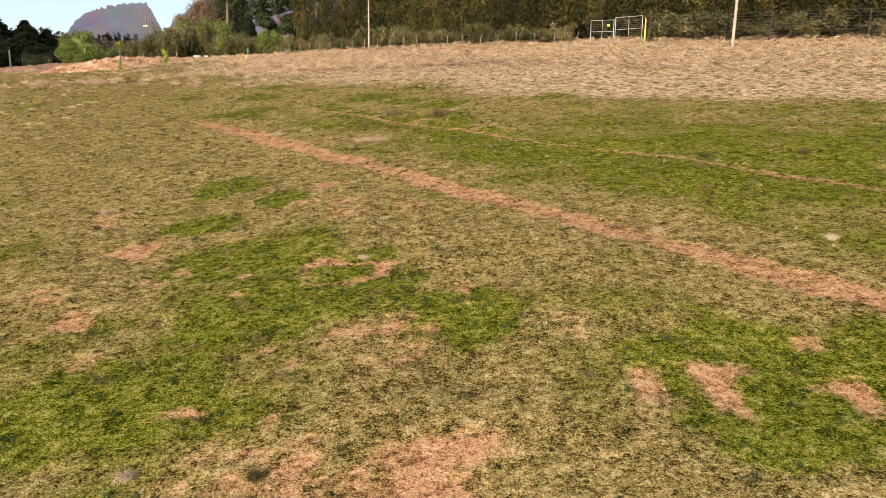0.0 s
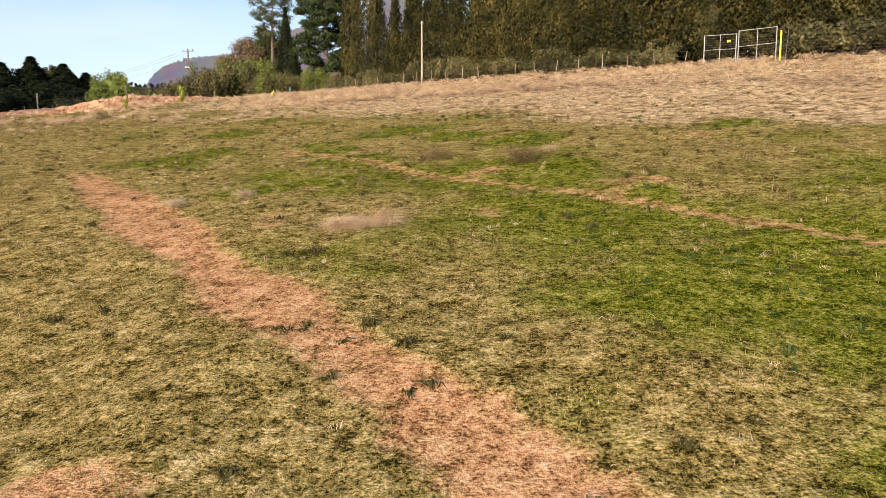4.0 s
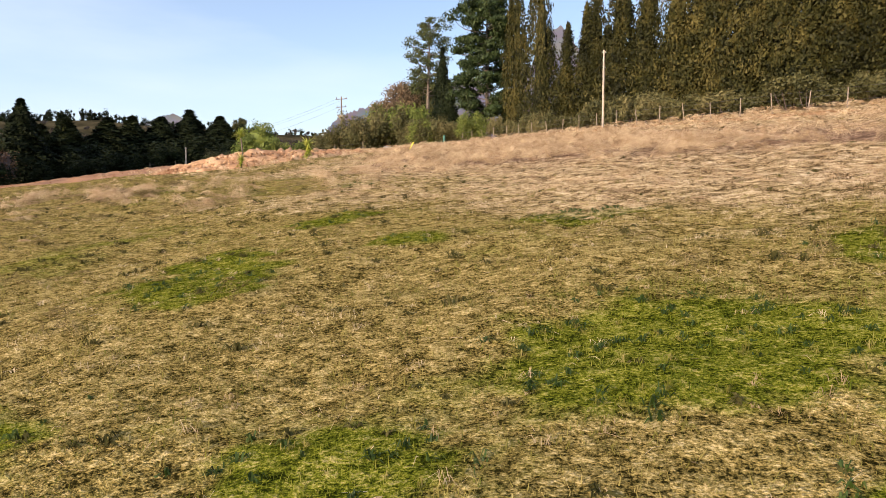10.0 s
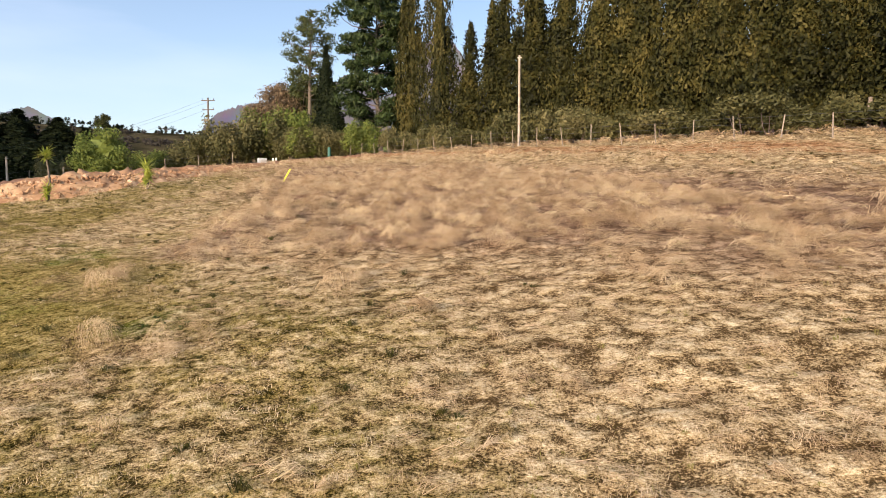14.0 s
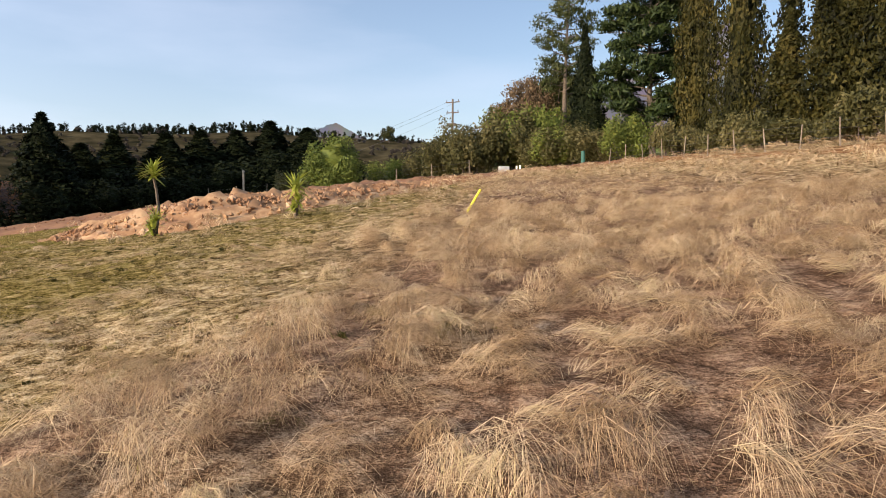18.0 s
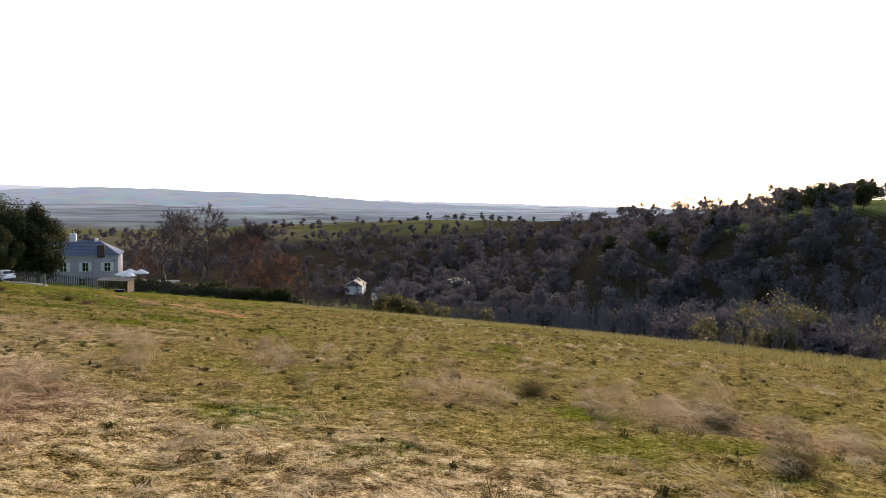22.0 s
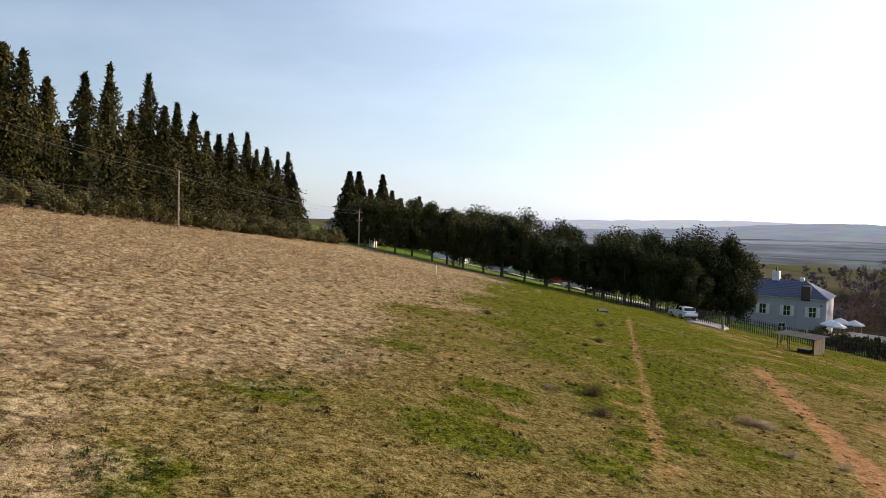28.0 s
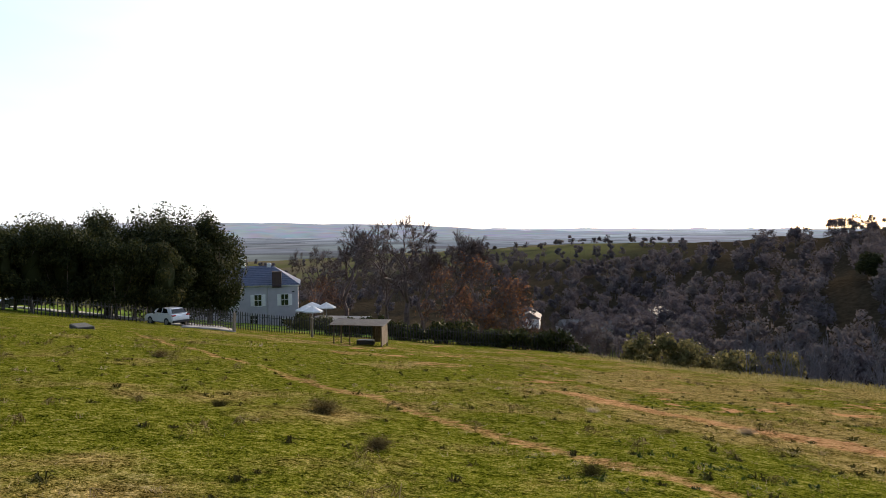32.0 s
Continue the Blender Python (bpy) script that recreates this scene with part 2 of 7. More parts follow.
M_PALEBARK = surface("pale_trunk_bark", (0.085, 0.078, 0.086), (0.16, 0.148, 0.158), 4.0, 0.9, bump=0.3)
M_POLE = surface("weathered_pole_wood", (0.20, 0.165, 0.125), (0.34, 0.29, 0.23), 5.0, 0.9, bump=0.4)
M_POSTWOOD = surface("fence_post_wood", (0.13, 0.10, 0.075), (0.27, 0.22, 0.17), 7.0, 0.9, bump=0.4, object_vary=0.25)
M_WIRE = plain("wire", (0.16, 0.16, 0.16), 0.5, 0.8)
M_STEEL = surface("galvanised_steel", (0.22, 0.22, 0.21), (0.34, 0.34, 0.32), 9.0, 0.6, 0.5, bump=0.1)
M_DARKSTEEL = surface("dark_painted_steel", (0.030, 0.026, 0.024), (0.060, 0.052, 0.046), 12.0, 0.6, 0.3, bump=0.1)
M_YELLOW = surface("yellow_plastic", (0.72, 0.66, 0.02), (0.82, 0.76, 0.06), 6.0, 0.45, bump=0.05)
M_PALESTAKE = surface("pale_stake_paint", (0.62, 0.66, 0.50), (0.75, 0.76, 0.60), 9.0, 0.6, bump=0.1)
M_SHEDWOOD = surface("shed_boards", (0.075, 0.052, 0.033), (0.16, 0.115, 0.075), 6.0, 0.9, bump=0.5, object_vary=0.3)
M_SHEDROOF = surface("corrugated_roof", (0.085, 0.080, 0.076), (0.17, 0.16, 0.155), 3.0, 0.8, 0.0, bump=0.15)
M_WALL = surface("pale_house_plaster", (0.40, 0.385, 0.42), (0.47, 0.45, 0.49), 1.2, 0.9, bump=0.1)
M_WHITE = surface("white_paint", (0.72, 0.72, 0.71), (0.82, 0.82, 0.80), 3.0, 0.6, bump=0.05)
M_SLATE = surface("blue_slate", (0.034, 0.046, 0.090), (0.070, 0.090, 0.155), 3.0, 0.65, bump=0.3, object_vary=0.2)
M_BRICK = surface("dark_chimney_brick", (0.055, 0.035, 0.030), (0.110, 0.070, 0.060), 10.0, 0.95, bump=0.4)
M_GLASS = plain("window_glass", (0.015, 0.018, 0.022), 0.08, 0.0, 0.6)
M_CARWHITE = plain("white_car_paint", (0.74, 0.76, 0.79), 0.28, 0.0, 1.0)
M_CARGREY = plain("silver_car_paint", (0.40, 0.43, 0.47), 0.3, 0.3, 1.0)
M_TYRE = surface("tyre_rubber", (0.014, 0.014, 0.014), (0.030, 0.030, 0.030), 20.0, 0.9, bump=0.2)
M_BLACK = plain("black_trim", (0.015, 0.015, 0.016), 0.5)
M_RED = plain("red_lamp_lens", (0.35, 0.015, 0.015), 0.25, 0.0, 0.5)
M_CANVAS = surface("white_canvas", (0.66, 0.65, 0.64), (0.78, 0.77, 0.76), 4.0, 0.9, bump=0.1)
M_CONCRETE = surface("drive_concrete", (0.20, 0.185, 0.17), (0.30, 0.28, 0.26), 0.9, 0.9, bump=0.2, fine=18)
M_RUBBLE = leafy("rubble_stones", [(0.0, (0.13, 0.062, 0.030)), (0.5, (0.29, 0.165, 0.090)), (0.85, (0.41, 0.265, 0.140)), (1.0, (0.53, 0.39, 0.24))], 0.0, rough=0.95, patch=0.4, gloss=0.1)
M_GRAVEL = surface("ochre_rubble", (0.150, 0.072, 0.032), (0.27, 0.150, 0.070), 0.9, 0.95, bump=1.0, c3=(0.44, 0.29, 0.155), fine=5.0)
M_STONE = surface("ochre_stone", (0.24, 0.13, 0.07), (0.46, 0.31, 0.19), 3.0, 0.95, bump=0.4, object_vary=0.3)
M_EARTH = surface("bare_red_earth", (0.105, 0.046, 0.020), (0.24, 0.118, 0.054), 0.5, 0.95, bump=1.0, fine=5.0)
M_BOXMET = surface("grey_box_metal", (0.32, 0.34, 0.35), (0.46, 0.47, 0.47), 6.0, 0.55, 0.3, bump=0.1)
M_SIGN = plain("yellow_sign", (0.75, 0.58, 0.03), 0.5)
M_INSUL = plain("dark_insulator", (0.05, 0.035, 0.03), 0.35)


# ---- mesh helpers ----
def mesh_np(name, verts, faces, material=None, smooth=False):
    """A mesh from an (n, 3) array of corners and an (m, 3 or 4) array of faces."""
    verts, faces = np.asarray(verts, np.float32), np.asarray(faces, np.int32)
    me = bpy.data.meshes.new(name)
    k = faces.shape[1]
    me.vertices.add(len(verts))
    me.vertices.foreach_set("co", verts.ravel())
    me.loops.add(faces.size)
    me.loops.foreach_set("vertex_index", faces.ravel())
    me.polygons.add(len(faces))
    me.polygons.foreach_set("loop_start", np.arange(0, faces.size, k, dtype=np.int32))
    me.polygons.foreach_set("use_smooth", np.full(len(faces), smooth))
    me.update(calc_edges=True)
    if material:
        me.materials.append(material)
    return me


def part(name, data, material=None, parent=None, label="", m=None):
    """One mesh object, from a bmesh or a mesh, under a thing or a part."""
    if isinstance(data, bmesh.types.BMesh):
        me = bpy.data.meshes.new(name)
        data.to_mesh(me)
        data.free()
        if material:
            me.materials.append(material)
    else:
        me = data
    ob = new(name, me)
    if parent:
        ob.parent = parent
    if m is not None:
        ob.matrix_local = m
    if label:
        ob["label"] = label
    return ob


def box_bm(x0, x1, y0, y1, z0, z1, bevel=0.0, bm=None):
    bm = bm or bmesh.new()
    r = bmesh.ops.create_cube(bm, size=1.0)["verts"]
    for v in r:
        v.co = Vector(((x0 + x1) / 2 + v.co.x * (x1 - x0), (y0 + y1) / 2 + v.co.y * (y1 - y0), (z0 + z1) / 2 + v.co.z * (z1 - z0)))
    if bevel:
        bmesh.ops.bevel(bm, geom=list({e for v in r for e in v.link_edges}), offset=bevel, segments=1, affect="EDGES")
    return bm


def rod_bm(a, b, r0, r1=None, sides=8, bm=None):
    """A tapered rod from a to b."""
    bm = bm or bmesh.new()
    r1 = r0 if r1 is None else r1
    a, b = Vector(a), Vector(b)
    q = (b - a).to_track_quat("Z", "Y")
    rings = []
    for p, r in ((a, r0), (b, r1)):
        rings.append([bm.verts.new(p + q @ Vector((r * math.cos(k * math.tau / sides), r * math.sin(k * math.tau / sides), 0))) for k in range(sides)])
    for k in range(sides):
        bm.faces.new((rings[0][k], rings[0][(k + 1) % sides], rings[1][(k + 1) % sides], rings[1][k]))
    bm.faces.new(rings[0][::-1])
    bm.faces.new(rings[1])
    return bm


def empty(name, m):
    ob = new(name)
    ob.matrix_basis = m
    return ob


# ---- terrain ----
FIELD = (4.639, 3.204, 7.620, 0.322, 0.587, -0.579, 0.010, -0.064, 0.050, -0.218)
CREST_AZ = np.array([-180, -170, -165, -60, 30, 60.8, 72, 94, 122, 150, 170.7, 180])
CREST_R = np.array([58, 92, 130, 150, 120, 66, 50, 42, 38, 40, 50, 58])
# heights past the crest, by azimuth: at radii of 95, 140, 230, 330, 480, 620, 1100, 2400, 4800
OUT_R = np.array([95, 140, 230, 330, 480, 620, 1100, 2400, 4800.0])
OUT_AZ = np.array([-180, -155, -130, -60, 0, 25, 45, 60, 75, 90, 110, 130, 146, 152, 162, 172, 180.0])
OUT_Z = np.array([
    (-16, -24, -28, -20, -9, -13, -44, -44, -44),
    (-12, -18, -24, -28, -26, -28, -44, -44, -44),
    (-2, -4, -8, -12, -16, -24, -44, -44, -44),
    (8, 12, 20, 30, 40, 50, 60, 60, 60),
    (12, 15, 24, 34, 46, 56, 60, 60, 60),
    (9, 10, 14, 24, 44, 60, 62, 60, 60),
    (6, 4, 4, 14, 42, 68, 66, 60, 60),
    (4, 0, 2, 14, 40, 62, 60, 50, 40),
    (-2, -8, 0, 16, 40, 44, 44, 40, 30),
    (-8, -13, -4, 18, 26, 26, 24, 10, 0),
    (-14, -16, 10, 16, 16, 14, 10, 0, -10),
    (-16, -18, 8, 11, 10, 8, 0, -10, -20),
    (-17, -20, 7, 11, 8, 2, -12, -20, -30),
    (-18, -22, 0, 6, 2, -4, -40, -44, -44),
    (-18, -24, -10, -2, -4, -10, -44, -44, -44),
    (-18, -26, -22, -12, -9, -13, -44, -44, -44),
    (-16, -24, -28, -20, -9, -13, -44, -44, -44)], float)


def wave(x, y, s, seed):
    """Smooth value noise from sines, about -1 to 1."""
    r = np.random.RandomState(seed)
    out = 0
    for k in range(5):
        a, p = r.uniform(0, math.tau), r.uniform(0, math.tau)
        f = r.uniform(0.6, 1.7) / s
        out = out + np.sin((x * math.cos(a) + y * math.sin(a)) * f * math.tau + p)
    return out / 2.6


def sstep(a, b, v):
    t = np.clip((v - a) / (b - a), 0, 1)
    return t * t * (3 - 2 * t)


def lattice(x, y, s, seed):
    """Value noise on a square lattice of step s, 0 to 1."""
    x, y = np.asarray(x, float) / s, np.asarray(y, float) / s
    i, j = np.floor(x).astype(np.int64), np.floor(y).astype(np.int64)
    u, v = x - i, y - j
    u, v = u * u * (3 - 2 * u), v * v * (3 - 2 * v)

    def h(a, b):
        k = (a * 374761393 + b * 668265263 + seed * 974711) & 0x7FFFFFFF
        k = ((k ^ (k >> 13)) * 1274126177) & 0x7FFFFFFF
        return ((k ^ (k >> 16)) & 0xFFFF) / 65535.0
    return (h(i, j) * (1 - u) + h(i + 1, j) * u) * (1 - v) + (h(i, j + 1) * (1 - u) + h(i + 1, j + 1) * u) * v


def cloddy(x, y):
    """Small humps and hollows of grazed turf, about 0 to 1."""
    c, q = 0.8, 0.6
    return 0.40 * lattice(c * x - q * y, q * x + c * y, 0.62, 1) + 0.36 * lattice(x, y, 0.29, 2) + 0.24 * lattice(q * x - c * y, c * x + q * y, 0.37, 3)


def height(x, y):
    x, y = np.asarray(x, float), np.asarray(y, float)
    u, v = x / 50, (y - 40) / 50
    r0, az0 = np.hypot(x, y - 35), np.degrees(np.arctan2(-x, y - 35))
    # the meadow's own surface, held where it leaves the meadow
    k = np.minimum(1, 150 / np.maximum(r0, 1))
    u, v = u * k, ((y - 35) * k - 5) / 50
    c = FIELD
    zf = c[0] + c[1] * u + c[2] * v + c[3] * u * u + c[4] * u * v + c[5] * v * v + c[6] * u**3 + c[7] * u * u * v + c[8] * u * v * v + c[9] * v**3
    rc = np.interp(az0, CREST_AZ, CREST_R, period=360)
    d = np.maximum(r0 - rc, 0)
    # rounded shoulder past the crest
    shoulder = zf - 0.34 * d * d / (d + 14)
    i = np.interp(az0, OUT_AZ, np.arange(len(OUT_AZ)))
    i0 = np.clip(np.floor(i).astype(int), 0, len(OUT_AZ) - 2)
    fr = i - i0
    j = np.clip(np.searchsorted(OUT_R, r0) - 1, 0, len(OUT_R) - 2)
    ft = np.clip((r0 - OUT_R[j]) / (OUT_R[j + 1] - OUT_R[j]), 0, 1)
    ft = ft * ft * (3 - 2 * ft)
    zo = (OUT_Z[i0, j] * (1 - ft) + OUT_Z[i0, j + 1] * ft) * (1 - fr) + (OUT_Z[i0 + 1, j] * (1 - ft) + OUT_Z[i0 + 1, j + 1] * ft) * fr
    zo = zo + wave(x, y, 90, 5) * np.clip((r0 - 150) / 200, 0, 1) * 1.5
    mix = sstep(0, 1, np.clip(d / 55, 0, 1))
    z = np.where(d > 0, shoulder * (1 - mix) + zo * mix, zf)
    hump = (cloddy(x, y) - 0.5) * (0.10 + 0.08 * dryness(x, y)) * (1 - 0.8 * np.clip(soil_share(x, y), 0, 1)) * sstep(75, 55, r0)
    return z + wave(x, y, 7, 3) * 0.05 + wave(x, y, 2.3, 4) * 0.025 + hump


def hz(x, y):
    return float(height(np.array([x]), np.array([y]))[0])


def dryness(x, y):
    """0 in the green turf, 1 in the dry straw of the upper slope."""
    a = sstep(31, 41, x * 0.86 + y + 3.0 * wave(x, y, 11, 11))
    b = sstep(-23, -10, x + 2.5 * wave(x, y, 9, 12) + 0.12 * (y - 55))
    return np.clip(a * (0.40 + 0.60 * b), 0, 1)


def spread_of(spots, x, y, seed):
    """1 inside ragged round patches given as x, y, radius; 0 outside."""
    out = np.zeros(np.shape(x))
    jag = 0.55 * (lattice(x, y, 0.9, seed) - 0.5) + 0.5 * (lattice(x, y, 0.33, seed + 1) - 0.5)
    for px, py, r in spots:
        d = np.hypot(np.asarray(x) - px, np.asarray(y) - py) / r
        out = np.maximum(out, sstep(1.15, 0.55, d + jag))
    return out


# patches of lush green, of bare soil: x, y, radius
LUSH = [(-4.2, 7.4, 1.7), (3.9, 7.2, 1.9), (0.3, 9.3, 1.1), (-1.3, 11.0, 1.2), (-5.2, 17.2, 1.1), (-3.6, 15.8, 0.7), (-8.2, 30.0, 1.6), (-8.8, 34.8, 1.3), (-5.1, 30.9, 0.8), (-3.1, 32.8, 1.5), (-1.6, 31.3, 1.1), (-4.5, 29.2, 0.7), (-9.2, 39.2, 1.0), (-6.8, 36.9, 0.6), (-9.2, 35.9, 0.9)]
LUSH += [(-7.7, 29.3, 0.9), (-3.5, 27.7, 1.1), (-4.5, 25.1, 0.7), (-2.3, 26.1, 0.7), (-1.3, 25.6, 0.6), (-0.8, 24.7, 0.6), (0.2, 29.5, 1.1), (0.9, 22.8, 1.4), (2.6, 19.5, 1.7), (5.5, 17.5, 1.8), (-3.3, 12.2, 1.7), (-2.3, 10.2, 1.4), (-4.7, 14.2, 1.1), (-16.8, 51.6, 0.9), (-18.9, 53.2, 0.8), (-21.5, 49.1, 1.0), (-11.9, 46.0, 0.7), (-1.2, 35.6, 1.0), (2.8, 33.0, 1.1), (4.6, 29.7, 1.2), (-4.7, 38.6, 1.0)]
BARE = [(-0.7, 8.7, 0.9), (-0.1, 6.0, 1.1), (-1.7, 6.2, 1.1), (-7.3, 15.2, 1.0), (-0.6, 14.8, 0.5), (-2.0, 15.3, 0.6), (-1.9, 14.4, 0.6), (-5.1, 29.3, 0.5), (-1.7, 30.4, 0.4), (-3.4, 22.5, 0.5), (-0.4, 23.0, 0.6), (1.4, 23.7, 0.7), (-0.7, 25.9, 0.5), (-3.5, 24.8, 0.45), (3.7, 28.4, 0.7), (12.0, -1.8, 1.8), (17.0, -6.0, 2.6), (-5.6, 13.2, 0.7), (-4.6, 11.4, 0.6), (-6.2, 10.6, 0.6), (19.5, -16.5, 3.0), (14.0, -14.0, 3.0)]
TRACKS = [(-10.0, 28.6, 8.0, 6.7, 0.42), (-6.0, 30.5, 31.0, -8.7, 0.21)]


def track_share(x, y):
    """1 on the trodden paths, fading over their ragged edges."""
    out = np.zeros(np.shape(x))
    jag = 0.55 * (lattice(x, y, 1.6, 7) - 0.5) + 0.30 * (lattice(x, y, 0.4, 8) - 0.5)
    for k, (ax, ay, bx, by, w) in enumerate(TRACKS):
        L = math.hypot(bx - ax, by - ay)
        d = np.abs(((x - ax) * (by - ay) - (y - ay) * (bx - ax)) / L)
        s = ((x - ax) * (bx - ax) + (y - ay) * (by - ay)) / L
        out = np.maximum(out, sstep(w * 1.35, w * 0.75, d + jag * w * 1.5) * sstep(-2, 2, s) * sstep(L + 2, L - 2, s) * (0.85 - 0.08 * sstep(0, 4, x), 0.64)[k])
    return out


def soil_share(x, y):
    """1 on bare red earth: paths, scrapes and the strip along the hedge."""
    c = y + 1.2 * x + 1.2 * wave(x, y, 6, 17)
    hedge = sstep(66.0, 68.5, c) * sstep(77, 72, c) * sstep(-27, -22, x) * sstep(9, 3, x) * (0.45 + 0.55 * lattice(x, y, 0.8, 9))
    specks = sstep(0.64, 0.82, lattice(x, y, 0.45, 21) * 0.55 + lattice(x, y, 1.4, 22) * 0.45) * sstep(24, 16, y) * sstep(0.5, -2.5, beside(x, y)) * 0.9
    return np.clip(np.maximum.reduce([track_share(x, y), spread_of(BARE, x, y, 31) * (0.15 + 0.75 * lattice(x, y, 0.22, 33)), hedge, specks]), 0, 1)


def beside(x, y):
    """How far a point lies above the main path; below it is negative."""
    return ((np.asarray(x) + 12.5) * 26.7 + (np.asarray(y) - 31.6) * 22.0) / 34.6


def lushness(x, y):
    """0 in tired olive turf, 1 in deep green grass."""
    open_green = 0.44 * sstep(-1, 3, beside(x, y)) * sstep(33, 25, y + 0.25 * x) + 0.30 * sstep(2, -5, beside(x, y)) * sstep(14, 8, y)
    v = 0.16 + open_green + 0.9 * (lattice(x, y, 2.6, 41) - 0.5) + 0.55 * (lattice(x, y, 0.8, 42) - 0.5) - 0.35 * dryness(x, y) + 0.40 * sstep(3, 9, x) * sstep(25, 18, y)
    return np.clip(np.maximum(v, spread_of(LUSH, x, y, 51)), 0, 1)


def tallness(x, y):
    """1 where long tussock grass lies over, in the north of the meadow."""
    a = sstep(46, 53, y + 2.0 * wave(x, y, 8, 13) + 0.35 * x + 3)
    a = a * sstep(-17.5, -13, x + 1.5 * wave(x, y, 6, 14) + 0.4 * np.maximum(y - 57, 0)) * sstep(62, 53, y + 1.2 * x)
    # a ragged band of tussocks runs on south-west of it
    q = 0.35 * (x + 16.0) + (y - 46.3) + 1.3 * wave(x, y, 5, 15)
    b = np.exp(-(q / 2.1) ** 2) * sstep(0.42, 0.60, lattice(x, y, 1.3, 16)) * sstep(-34, -28, x) * sstep(-10, -13, x) * 0.65
    return np.maximum(a, b)


def build_ground():
    def spaced(lo, hi, step, far):
        out = [0.0]
        while out[-1] < far:
            out.append(out[-1] + min(max(step, 0.055 * out[-1]), 160))
        out = np.array(out[1:])
        return np.concatenate([lo - out[::-1], np.arange(lo, hi, step), hi + out])

    gx, gy = spaced(-28, 26, 0.20, 4650), spaced(-14, 66, 0.20, 4650)
    X, Y = np.meshgrid(gx, gy)
    verts = np.stack([X, Y, height(X, Y)], -1).reshape(-1, 3)
    n = len(gx)
    i, j = np.meshgrid(np.arange(len(gy) - 1), np.arange(n - 1), indexing="ij")
    quads = np.stack([i * n + j, i * n + j + 1, (i + 1) * n + j + 1, (i + 1) * n + j], -1).reshape(-1, 4)
    me = mesh_np("ground", verts, quads, M_GROUND, True)
    at = me.attributes.new("dry", "FLOAT", "POINT")
    at.data.foreach_set("value", dryness(verts[:, 0], verts[:, 1]).astype(np.float32))
    r0 = np.hypot(verts[:, 0], verts[:, 1] - 35)
    az0 = np.degrees(np.arctan2(-verts[:, 0], verts[:, 1] - 35))
    past = r0 - np.interp(az0, CREST_AZ, CREST_R, period=360)
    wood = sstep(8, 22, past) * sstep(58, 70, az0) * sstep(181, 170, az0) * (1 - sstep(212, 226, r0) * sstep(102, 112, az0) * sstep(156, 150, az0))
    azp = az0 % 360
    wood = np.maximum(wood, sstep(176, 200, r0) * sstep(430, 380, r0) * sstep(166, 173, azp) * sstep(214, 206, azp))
    hea = sstep(110, 190, r0) * sstep(14, 22, az0) * sstep(96, 84, az0)
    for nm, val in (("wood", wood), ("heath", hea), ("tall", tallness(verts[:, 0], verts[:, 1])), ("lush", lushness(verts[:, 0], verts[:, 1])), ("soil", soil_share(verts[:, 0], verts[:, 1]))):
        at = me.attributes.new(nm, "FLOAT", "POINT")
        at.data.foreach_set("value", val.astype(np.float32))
    return tagged(new("ground", me), "sloping meadow of patchy green turf, straw and red soil", "ground", kind="structure")


